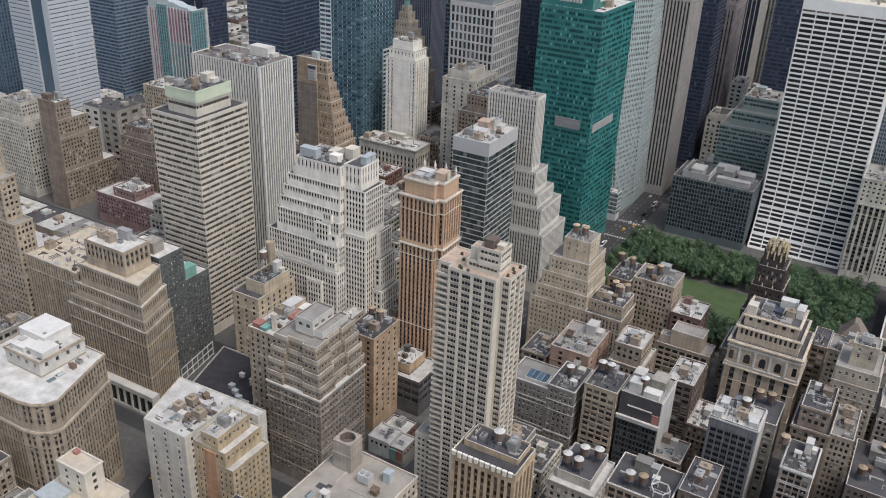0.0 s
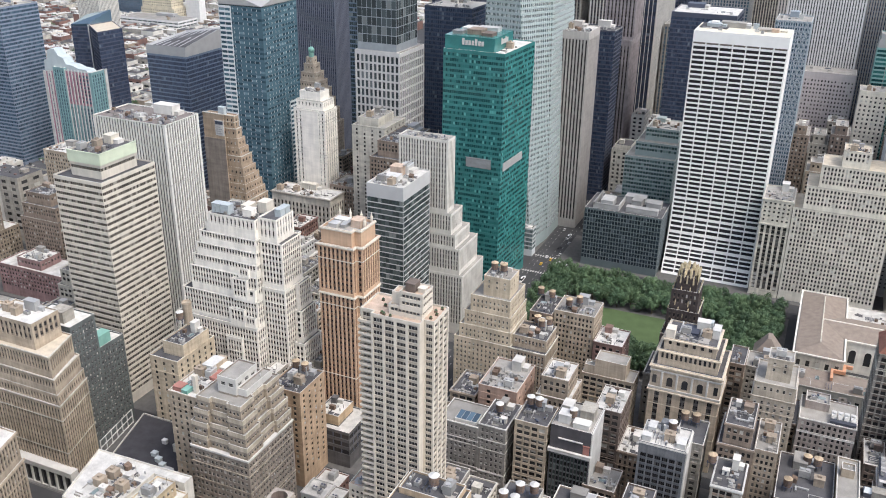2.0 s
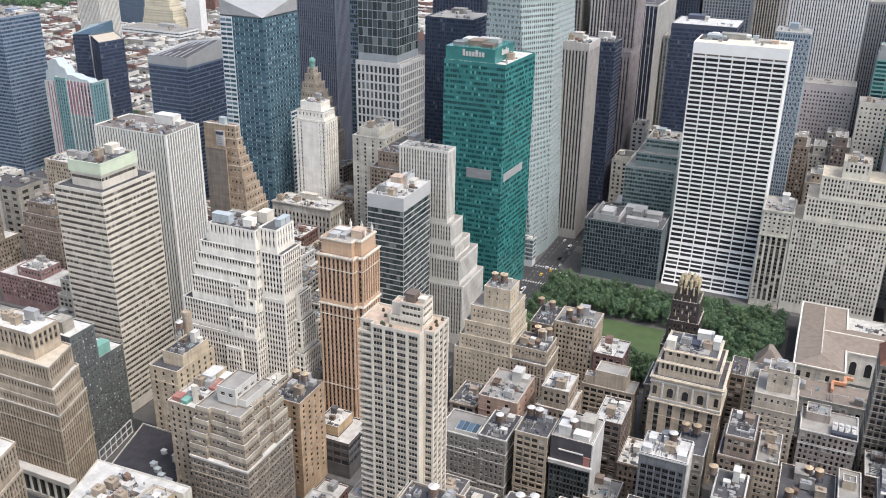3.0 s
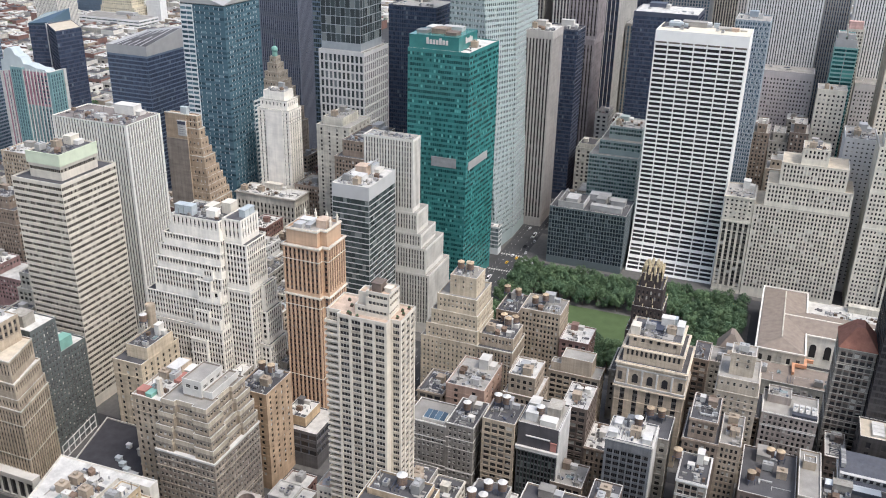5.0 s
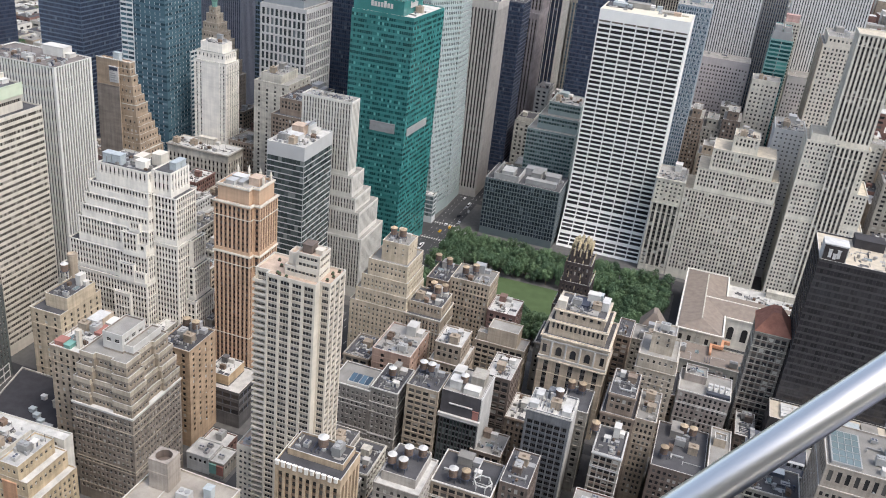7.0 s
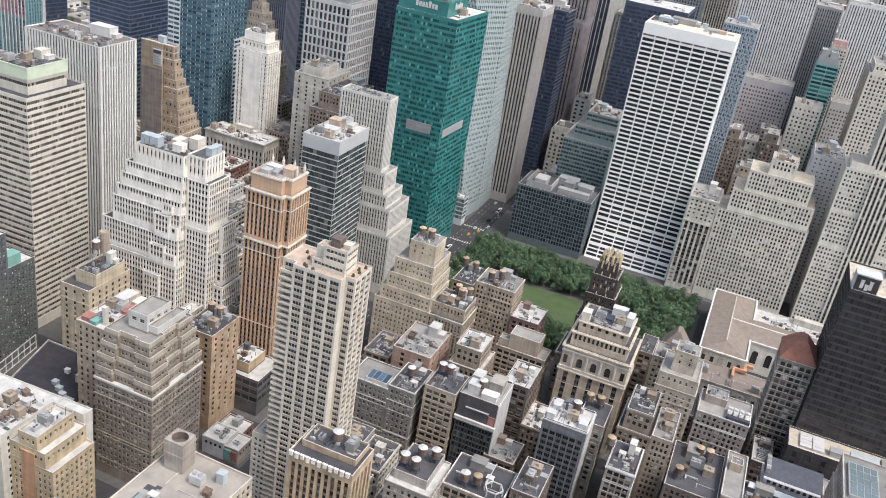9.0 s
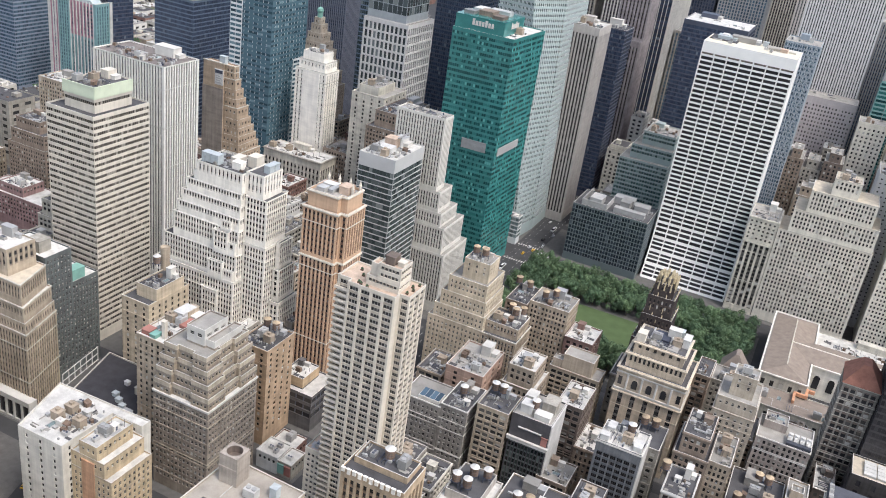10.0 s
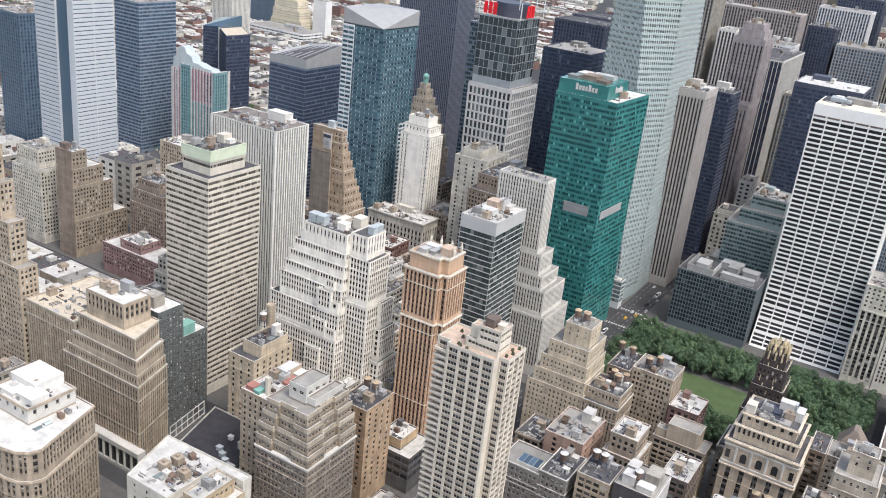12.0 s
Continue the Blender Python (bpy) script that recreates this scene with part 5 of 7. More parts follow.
hx.v = [(x - hexroof.location.x, y - hexroof.location.y, z) for x, y, z in hx.v]
part("roof_frame", hx, [WHITEPAINT], hexroof, "white painted steel roof frame")
building("ochre_tank_loft", "ochre brick loft with a pair of white tanks", [(rect(-195, -178, 333, 352), 0, 60)], dict(LOFT, bw=3.6), [BUFF], GLASS, TAR, 60)
building("dark_glass_hotel", "narrow dark glass hotel with a black blank top", [(rect(-176.5, -156, 334, 358), 0, 62)], dict(FIN, fh=3.3, bw=1.7, ww=0.72, wh=0.7, d=0.4, ds=0.3, top=13.5, edge=0.4), [stone("charcoal_panel", (0.085, 0.08, 0.085), streak=0.4), material("grey_green_spandrel", (0.14, 0.165, 0.155), rough=0.35, vary=0.25)], glazing("black_green_glass", (0.02, 0.026, 0.026), (0.05, 0.062, 0.058), (0.14, 0.17, 0.16), cut=(0.6, 0.9), rough=0.08), GRAVEL, 60, clutter=0)
glass_hotel = [o for o in scene.objects if o.name == "dark_glass_hotel"][0]
block_part(glass_hotel, "side_wall", -155.95, -155.5, 334.4, 357.6, 0, 61.4, WHITEPAINT, "white painted side wall")
block_part(glass_hotel, "cornice", -177, -155.2, 332.6, 333.95, 46.6, 48.6, COPING, "pale stone cornice")
block_part(glass_hotel, "light_line", -172, -160, 333.5, 333.9, 54.6, 55.3, WHITEPAINT, "thin white line on the blank wall")
block_part(glass_hotel, "red_panel", -159.5, -156.4, 333.6, 333.95, 49, 54, RED_SHED, "faded red painted panel")
for x0, x1, y0, y1, z1, m in ((-174, -168, 338, 344, 66, WHITEPAINT), (-166, -158, 336, 341, 64.4, COPING), (-165, -158, 345, 354, 66.5, GREYSTONE), (-175, -170, 348, 355, 65, COPING)):
    block_part(glass_hotel, "roof_plant", x0, x1, y0, y1, 61, z1, m)
building("brick_row_house", "small brown brick loft with arched windows", [(rect(-158, -142, 333, 352), 0, 32)], dict(LOFT, bw=3.2), [BROWN], GLASS, GRAVEL, 30)
building("grey_tank_tower", "slim grey glass and brick tower with a white roof", [(rect(-133, -111, 333, 352), 0, 66)], dict(LOFT, bw=3.5, ww=0.8, wh=0.6, sill=0.2, ds=0.25, course=0, ledge=0, top=6), [stone("slate_grey_frame", (0.165, 0.17, 0.178)), stone("slate_spandrel", (0.115, 0.12, 0.13)), COPING], GLASS_DEEP, WHITEROOF, 80, FRAMEDARK, 3, cornice=0.25)
tank_tower = [o for o in scene.objects if o.name == "grey_tank_tower"][0]
block_part(tank_tower, "side_wall", -110.95, -110.5, 333.4, 351.6, 0, 65, COPING, "pale weathered side wall")
for x0, x1, y0, y1, z1 in ((-132, -128, 334.5, 338, 68.5), (-116, -112, 335, 341, 68), (-124, -119, 345, 351, 69.5), (-131, -127.5, 344, 350, 67.5)):
    block_part(tank_tower, "roof_shed", x0, x1, y0, y1, 65, z1, WHITEPAINT, "white roof shed")
building("green_front_loft", "narrow loft with a green-grey front and white cornice", [(rect(-98, -84, 333, 356), 0, 52)], dict(LOFT, bw=2.8), [GREYSTONE, BROWN, WHITEPAINT], GLASS, TAR, 40, cornice=0.5)
mixed = building("low_mixed_block", "grey block with roof ducts behind the library tower", [(rect(-64, -36, 412, 436), 0, 50), (rect(-62, -50, 424, 435), 50, 54, dict(fh=60))], dict(PUNCH, bw=2.6, ww=0.5, wh=0.62, top=1.5, course=3), [stone("rosy_grey_brick", (0.33, 0.285, 0.255)), BROWN, COPING], GLASS, GRAVEL, 40, clutter=5)
h = Shell()
for k in range(4):
    h.prism([(-48.6 + k * 3.1, 416), (-45.8 + k * 3.1, 416), (-45.8 + k * 3.1, 422), (-48.6 + k * 3.1, 422)], 49, 52.6, 0, True, False, [(-48.6 + k * 3.1, 416), (-46.2 + k * 3.1, 419), (-46.2 + k * 3.1, 422), (-48.6 + k * 3.1, 422)])
    h.prism(ring(-47.2 + k * 3.1, 419, 1.0, 12), 52.4, 53.6)
h.box(-49, -36.4, 412.6, 415.6, 49, 51.4, 1)
h.v = [(x - mixed.location.x, y - mixed.location.y, z) for x, y, z in h.v]
part("cooling_bank", h, [WHITEPAINT, SLATEBLUE], mixed, "bank of pale cooling fans")
redroof = building("red_roofed_tower", "grey brick tower with a steep red tiled roof", [(rect(-31, -12.5, 440, 464), 0, 82)], dict(LOFT, fh=3.9, bw=3.0, ww=0.72, wh=0.55, course=1, ledge=0.3), [stone("grey_brown_stone", (0.25, 0.23, 0.205)), DARKBROWN, LIMESTONE], GLASS, GRAVEL, 60, clutter=0)
sky_block = building("skylight_block", "grey-tan stone office block with a large framed skylight", [(rect(1.5, 46, 333, 369), 0, 68), (rect(1.9, 45.6, 333.4, 368.6), 68, 80, dict(fh=8.5, bw=3.6, ww=0.5, wh=0.7, upbot=1.2))], dict(PUNCH, fh=3.8, bw=2.6), [stone("grey_tan_stone", (0.36, 0.315, 0.265))], GLASS, GRAVEL, 40, clutter=0)
sk = Shell()
sk.box(4, 17, 336, 362, 79, 80.6, 0)
sk.poly([(4.6, 336.6, 80.75), (16.4, 336.6, 80.75), (16.4, 361.4, 80.75), (4.6, 361.4, 80.75)], 1)
for k in range(1, 4):
    sk.box(4.4 + k * 3 - 0.12, 4.4 + k * 3 + 0.12, 336.4, 361.6, 80.6, 80.95, 0)
for k in range(1, 5):
    sk.box(4.4, 16.6, 336.4 + k * 5 - 0.12, 336.4 + k * 5 + 0.12, 80.6, 80.95, 0)
sk.v = [(x - sky_block.location.x, y - sky_block.location.y, z) for x, y, z in sk.v]
part("skylight", sk, [STEELDUCT, GLASS_PALE], sky_block, "large grey framed rooftop skylight")
TOPS.append((19, 44, 336, 366, 79.1, 7))
ledge_block = building("wide_roof_block", "dark-walled block with a cream roof deck below the black tower", [(rect(-15, 46, 411.6, 431), 0, 48)], dict(PUNCH, bw=7, ww=0.3, fh=6, ledge=0, course=0), [stone("black_stucco", (0.07, 0.064, 0.062)), BLACKBRICK, COPING], GLASS_DARK, CREAMROOF, 20, clutter=0)
for k in range(4):
    for x in (-9, -2.5):
        block_part(ledge_block, "roof_panel", x, x + 5.6, 414.5 + k * 3.4, 417.2 + k * 3.4, 47, 48.6, WHITEPAINT, "pale raised roof panel")
for x0, x1, y0, y1, z1, m in ((6, 12, 415, 420, 50.5, GREYMETAL), (16, 30, 413.5, 421, 51.5, COOLER), (32, 40, 416, 426, 50, GRAVEL)):
    block_part(ledge_block, "roof_plant", x0, x1, y0, y1, 47, z1, m)
# slate-roofed hall with a row of dormer windows
hall = building("slate_roofed_hall", "long hall with a blue-grey roof and white dormer windows", [(rect(-25, 4, 376, 398), 0, 40)], dict(LOFT, bw=3.8), [GREYSTONE, DARKBROWN, COPING], GLASS, TAR, 20, clutter=0)
SLATE = material("blue_grey_slate", (0.10, 0.105, 0.125), rough=0.7, vary=0.25, scale=0.4)
h = Shell()
h.box(-24.4, 3.4, 380.5, 397.4, 39, 43.6, 0)
h.prism(rect(-24.8, 3.8, 382.6, 397.8), 43.6, 46.4, 1, True, True, rect(-24.8, 3.8, 389, 397.6))
h.poly([(-24.6, 376.4, 40.2), (3.6, 376.4, 40.2), (3.6, 380.4, 41.2), (-24.6, 380.4, 41.2)], 1)
h.v = [(x - hall.location.x, y - hall.location.y, z) for x, y, z in h.v]
part("upper_storey", h, [WHITEPAINT, SLATE], hall, "white upper storey with a slate roof")
for k in range(9):
    block_part(hall, "dormer_window", -22.6 + k * 2.95, -21.0 + k * 2.95, 380.2, 380.45, 41.6, 43.3, GLASS_DARK)
for k in range(6):
    block_part(hall, "cooling_unit", -24.2, -22.4, 384 + k * 2.2, 385.6 + k * 2.2, 45, 47.6, STEELDUCT, "grey rooftop cooling unit")
low = building("duct_roof_loft", "grey-tan loft with a long pale skylight and ducts", [(rect(-33, 1, 353, 375.6), 0, 42)], dict(LOFT, bw=3.8), [GREYSTONE, GREYSTONE, LIMESTONE], GLASS, TAR, 30, clutter=5)
h = Shell()
h.box(-31.5, -6, 369, 374.4, 41, 43.2, 0)
h.prism(rect(-31.3, -6.2, 369.2, 374.2), 43.2, 44.3, 1, True, False, rect(-31, -6.5, 371.4, 372))
h.v = [(x - low.location.x, y - low.location.y, z) for x, y, z in h.v]
part("long_skylight", h, [SLATE, WHITELINE], low, "long pale roof skylight")
building("plant_roof_block", "low grey block with a flat pale roof and plant frames", [(rect(4.4, 46, 370.5, 398), 0, 44)], dict(LOFT, bw=4.0), [GREYSTONE], GLASS, GRAVEL, 30, clutter=9)
building("pale_gap_loft", "narrow tan loft with a pale flat roof", [(rect(-43.4, -33.4, 353, 392), 0, 45), (rect(-42, -36, 376, 382), 45, 49)], dict(LOFT, bw=3.2), [BUFF, TAN, LIMESTONE], GLASS, GRAVEL, 30, clutter=2)
building("rear_loft", "grey side-walled loft with two cedar tanks", [(rect(-120, -106, 362, 384), 0, 52)], dict(PUNCH, bw=4), [GREYSTONE], GLASS, TAR, 20, clutter=0)
building("black_roof_loft", "low dark loft with a black roof and tanks", [(rect(-70, -44, 352, 392), 0, 40)], PUNCH, [DARKBROWN], GLASS, TAR, 20, clutter=2)
slab = building("brown_stepped_loft", "brown brick stepped loft tower with a blank side", [(rect(-701, -680, 411, 464), 0, 33), (rect(-701, -680.3, 411.2, 450), 33, 62, dict(upbot=0.4)), (rect(-701, -680.6, 411.4, 441), 62, 77, dict(upbot=0.4)), (rect(-701, -681, 411.6, 426), 77, 92, dict(upbot=0.4))], dict(PUNCH, bw=2.8, ww=0.5), [stone("grey_tan_loft_brick", (0.30, 0.25, 0.195))], GLASS, WHITEROOF, 40)
block_part(slab, "blank_wall", -698, -679.8, 410.6, 411.1, 0, 93, BROWN, "blank grey-brown party wall")
block_part(slab, "bulkhead", -697, -690, 413, 419, 91, 96.5, DARKBROWN)
building("dark_stepped_loft", "dark brown loft with an ornate broken roofline", [(rect(-652, -612, 444, 473), 0, 52), (rect(-650, -615, 446, 471), 52, 63, dict(upbot=0.4)), (rect(-647, -622, 449, 468), 63, 72, dict(upbot=0.4))], PUNCH, [BROWN], GLASS, TAR, 40)
building("pale_stepped_tower", "pale beige stepped tower", [(rect(-760, -722, 411, 440), 0, 66), (rect(-756, -728, 414, 436), 66, 82)], PUNCH, [LIMESTONE], GLASS, GRAVEL, 30)
building("beige_loft_tower", "tall beige loft tower", [(rect(-566, -514, 252, 264), 0, 92), (rect(-566, -521, 252.5, 263), 92, 118), (rect(-566, -528, 253, 262), 118, 140), (rect(-566, -534, 253.5, 261), 140, 160)], dict(PUNCH, top=1), [BUFF], GLASS, GRAVEL, 30)
building("pink_stone_block", "pinkish stone hotel block with roof tanks", [(rect(-668, -634, 491, 515), 0, 92)], PUNCH, [BUFF], GLASS, WHITEROOF, 40)
building("beige_low_loft", "beige loft building beside the setback loft building", [(rect(-512, -469, 254, 300), 0, 74)], dict(PIER, bw=2.2, ds=0.3, course=0), [BUFF, WEATHERED, LIMESTONE], GLASS, CREAMROOF, 80, FRAMEDARK, True)
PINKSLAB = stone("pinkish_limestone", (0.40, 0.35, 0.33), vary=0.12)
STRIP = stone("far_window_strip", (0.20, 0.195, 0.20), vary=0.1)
# Some far walls take paler stone, with distance haze put into the colour.
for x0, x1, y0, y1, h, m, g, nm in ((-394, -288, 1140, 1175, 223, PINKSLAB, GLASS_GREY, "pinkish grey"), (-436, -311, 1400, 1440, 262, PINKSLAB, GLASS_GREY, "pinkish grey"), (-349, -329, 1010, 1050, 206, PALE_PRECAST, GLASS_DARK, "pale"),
                                   (-313, -280, 1090, 1130, 191, FARWHITE, GLASS_GREY, "white"), (-297, -230, 1300, 1340, 226, FARWHITE, GLASS_BLUE, "white"), (-288, -254, 1200, 1235, 208, DARKMETAL, GLASS_NAVY_HAZE, "dark"),
                                   (-284, -224, 1350, 1390, 240, DARKMETAL, GLASS_NAVY_HAZE, "dark"), (-420, -360, 1010, 1060, 240, GREYSTONE, GLASS_DARK, "grey"),
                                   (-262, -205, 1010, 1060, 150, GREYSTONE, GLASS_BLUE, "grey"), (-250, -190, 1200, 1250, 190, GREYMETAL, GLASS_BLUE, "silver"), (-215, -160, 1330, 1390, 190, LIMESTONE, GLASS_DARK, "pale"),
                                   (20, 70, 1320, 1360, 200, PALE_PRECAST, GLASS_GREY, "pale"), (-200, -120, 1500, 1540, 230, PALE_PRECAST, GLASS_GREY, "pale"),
                                   (-500, -440, 900, 950, 200, DARKMETAL, GLASS_NAVY_HAZE, "dark"),
                                   (-700, -650, 1000, 1040, 170, DARKMETAL, GLASS_NAVY_HAZE, "dark"), (-545, -490, 1050, 1110, 190, DARKMETAL, GLASS_BLUE, "dark blue"), (-1000, -960, 560, 610, 150, BLUEMETAL, GLASS_BLUE, "blue")):
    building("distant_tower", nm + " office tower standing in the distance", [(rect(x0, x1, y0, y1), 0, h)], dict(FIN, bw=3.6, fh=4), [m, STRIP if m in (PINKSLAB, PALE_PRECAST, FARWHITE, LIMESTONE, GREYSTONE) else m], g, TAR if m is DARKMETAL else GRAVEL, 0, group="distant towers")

# Podium stone and striped slab walls are paled: distance haze in the colour.
ROSE = stone("hazed_rose_stone", (0.60, 0.545, 0.525), vary=0.1)
STRIPES = dict(FIN, bw=2.7, ww=0.42, fh=5.2, d=0.6, ds=0.55)
for x0, x1, y0, y1, h, st, m, g, nm in ((-136, -58, 1040, 1075, 232, STRIPES, [FARWHITE, STRIP], GLASS_GREY, "pale striped"), (-56, -28, 1090, 1130, 192, STRIPES, [GREYMETAL, BLUEMETAL], GLASS_NAVY_HAZE, "dark blue striped"),
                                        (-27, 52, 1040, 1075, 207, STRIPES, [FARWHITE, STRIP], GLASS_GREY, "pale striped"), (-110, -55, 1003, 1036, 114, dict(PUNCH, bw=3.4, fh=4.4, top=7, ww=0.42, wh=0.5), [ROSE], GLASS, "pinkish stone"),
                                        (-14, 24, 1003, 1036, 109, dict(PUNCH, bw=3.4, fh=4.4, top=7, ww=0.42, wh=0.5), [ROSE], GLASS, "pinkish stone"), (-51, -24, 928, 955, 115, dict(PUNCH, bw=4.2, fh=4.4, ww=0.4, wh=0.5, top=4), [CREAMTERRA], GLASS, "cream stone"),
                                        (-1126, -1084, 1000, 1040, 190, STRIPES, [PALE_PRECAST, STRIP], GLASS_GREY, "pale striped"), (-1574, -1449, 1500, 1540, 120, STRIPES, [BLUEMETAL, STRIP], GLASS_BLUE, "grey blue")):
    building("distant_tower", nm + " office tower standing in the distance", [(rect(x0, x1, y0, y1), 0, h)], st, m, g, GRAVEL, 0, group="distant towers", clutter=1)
for x0, x1, y0, y1, h, m, nm in ((-104, -89, 882, 922, 84, BROWN, "brown brick"), (-88, -71, 886, 925, 76, GREYSTONE, "grey stone"), (-70, -53, 882, 922, 88, DARKBROWN, "dark brick"), (-86, -62, 838, 870, 62, TAN, "tan brick"),
                                 (-22, -9, 884, 922, 84, BROWN, "brown brick"), (-8, 2, 872, 905, 92, WHITEPAINT, "white painted"), (-50, -30, 840, 872, 70, LIMESTONE, "pale limestone"), (-28, -8, 838, 868, 64, DARKBROWN, "dark brick"), (3, 40, 900, 960, 172, CREAM, "cream brick")):
    building("mid_loft" if h < 100 else "cream_blank_tower", nm + (" loft with a stepped roof" if h < 100 else " tower with a blank side wall"), [(rect(x0, x1, y0, y1), 0, h - 8), (rect(x0 + 3, x1 - 3, y0 + 4, y1 - 8), h - 8, h, dict(upbot=0.4))], dict(PUNCH, bw=3.6, fh=4.0, ww=0.45), [m], GLASS, GRAVEL, 0, clutter=3)
block_part(objs_by("cream_blank_tower"), "blank_wall", 2.5, 2.95, 900, 960, 0, 164, BUFF, "blank buff side wall")
teal = building("distant_tower", "slim teal glass tower with a grey roof storey", [(rect(-42, -19.5, 970, 996), 0, 150), (rect(-41.5, -22, 971, 992), 150, 158, dict(fh=30, wm=1)), (rect(-40, -33, 972, 990), 158, 164, dict(fh=30, wm=1)), (rect(-31, -24, 972, 990), 158, 163, dict(fh=30, wm=1))],
                dict(RIBBON, fh=4.2, bw=11, ww=0.95, wh=0.6), [material("pale_teal_band", (0.22, 0.42, 0.40), rough=0.4, vary=0.1), GREYMETAL], GLASS_TEAL, GRAVEL, 0, group="distant towers", clutter=0)
shed = building("distant_tower", "narrow pale stone tower with a pink roof room", [(rect(-31, -15, 1003, 1036), 0, 164)], PUNCH, [LIMESTONE], GLASS, GRAVEL, 0, group="distant towers", clutter=0)
block_part(shed, "roof_room", -30.5, -17, 1006, 1016, 163, 171, stone("pink_render", (0.55, 0.36, 0.32)), "pink rendered roof room")
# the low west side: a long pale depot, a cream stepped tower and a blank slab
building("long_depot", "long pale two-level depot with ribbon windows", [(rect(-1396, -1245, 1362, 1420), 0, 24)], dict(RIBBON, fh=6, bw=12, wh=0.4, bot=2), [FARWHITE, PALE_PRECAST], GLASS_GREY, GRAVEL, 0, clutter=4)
building("cream_stepped_tower", "cream brick stepped apartment tower in the distance", [(rect(-1402, -1318, 1440, 1480), 0, 32), (rect(-1398, -1324, 1441, 1478), 32, 52), (rect(-1394, -1331, 1442, 1476), 52, 72), (rect(-1390, -1340, 1443, 1474), 72, 92), (rect(-1385, -1350, 1444, 1472), 92, 112)],
         dict(PUNCH, bw=5.5, fh=5.0, ww=0.4, wh=0.45), [stone("cream_yellow_brick", (0.64, 0.575, 0.44))], GLASS, CREAMROOF, 0, clutter=0)
building("blank_white_slab", "blank white slab building in the distance", [(rect(-1312, -1278, 1470, 1490), 0, 78)], dict(PUNCH, fh=90), [FARWHITE], GLASS, GRAVEL, 0, clutter=0)
USED.append((-2080, -1790, 1560, 1700))
USED.append((-282, -249.5, 655, 705))

# parked lot and low shops on the avenue
USED.append((-299, -271, 252, 332))
USED.append((-450, -374, 200, 246))
for x0, x1, y0, y1, h, m, lab in ((-297, -284, 291, 304, 11, WHITEPAINT, "low white-roofed shop with a pale front"), (-283.5, -275, 291, 304, 10, GREYSTONE, "low shop with a green painted front"),
                                  (-297, -282, 305, 316, 9, REDBRICK, "low red brick shop")):
    building("shop", lab, [(rect(x0, x1, y0, y1), 0, h)], dict(PUNCH, bot=3.5, fh=3.2), [m], GLASS, WHITEROOF, 10, clutter=2)
for name, x0, x1, m in (("teal_front", -283.2, -279.4, COPPER), ("red_awning", -279, -275.4, RED_SHED)):
    base = [o for o in scene.objects if o.name == "shop.001"][0]
    block_part(base, name, x0, x1, 290.2, 290.95, 2.6, 8.4, m, "painted shop front")
ps = Shell()
ps.prism(rect(-298, -273, 254, 289.5), 0, 0.16)
tagged(new("parking_pavement", ps.mesh("parking_pavement", [CONCRETE])), "grey paved parking lot beside the avenue", "pavement", kind="structure")

for x0, x1, y0, y1, z1, m in ((-338, -330, 580, 588, 202.5, STEELDUCT), (-328, -317, 584, 596, 203.5, BROWN), (-336, -328, 594, 606, 202.8, WHITEPAINT), (-315, -307, 580, 590, 202.4, DARKBROWN), (-326, -310, 600, 608, 203.0, STEELDUCT)):
    block_part(green, "plant_room", x0, x1, y0, y1, 199, z1, m)
for k in range(7):
    block_part(grace, "louvre", -181.7 + k * 10, -172.9 + k * 10, 689.9, 690.2, 188.6, 189.9, DARKBROWN, "dark louvre slot")
for x0, x1, y0, y1, z1, m in ((-181, -160, 708, 728, 198.75, TAR), (-176, -165, 712, 724, 201.2, COOLER), (-173, -168, 715, 721, 202.4, FARWHITE), (-164, -161.5, 713, 727, 200.6, COOLER), (-148, -144, 722, 727, 201.5, FARWHITE),
                              (-138, -127, 712, 724, 199.6, GREYSTONE), (-127.5, -122, 711, 717, 200.5, TERRACE), (-142, -138, 722, 726, 201.6, COOLER), (-121, -116, 714, 719, 199.2, LIMESTONE)):
    block_part(grace, "roof_plant", x0, x1, y0, y1, 198, z1, m)
for k in range(11):
    block_part(ornate, "merlon", -204.6 + k * 2.4, -203.2 + k * 2.4, 212.4, 213.0, 94.4 - 0.5 * (k % 2), 96.5, WHITE_STONE)

# road markings on the wide avenue and the cross street
s = Shell()
for k in range(75):
    for x in (-288, -284, -276, -272):
        s.box(x - 0.09, x + 0.09, 404 + k * 9, 407.5 + k * 9, 0.004, 0.012)
for k in range(12):
    s.box(-292 + k * 2.2, -290.9 + k * 2.2, 625.5, 628.5, 0.004, 0.012)
    s.box(-292 + k * 2.2, -290.9 + k * 2.2, 659.5, 662.5, 0.004, 0.012)
tagged(new("road_marking", s.mesh("road_marking", [WHITEPAINT])), "worn white lane lines and crossings", "road marking", kind="stuff")

# ---- the ordinary buildings that fill the other lots ----
rng = random.Random(11)


def free(x0, x1, y0, y1):
    for a, b, c, d in USED:
        if x0 < b + 0.5 and x1 > a - 0.5 and y0 < d + 0.5 and y1 > c - 0.5:
            return False
    return True


FILLWALL = [TAN, BROWN, BUFF, GREYSTONE, LIMESTONE, DARKBROWN, REDBRICK, BROWN, GREYSTONE, WHITEPAINT]
FILLNAME = {"tan_brick": "tan brick", "brown_brick": "brown brick", "buff_brick": "buff brick", "grey_stone": "grey stone", "limestone": "pale limestone",
            "dark_brown_brick": "dark brown brick", "red_brick": "red brick", "pale_precast": "pale precast", "white_painted_wall": "white painted"}
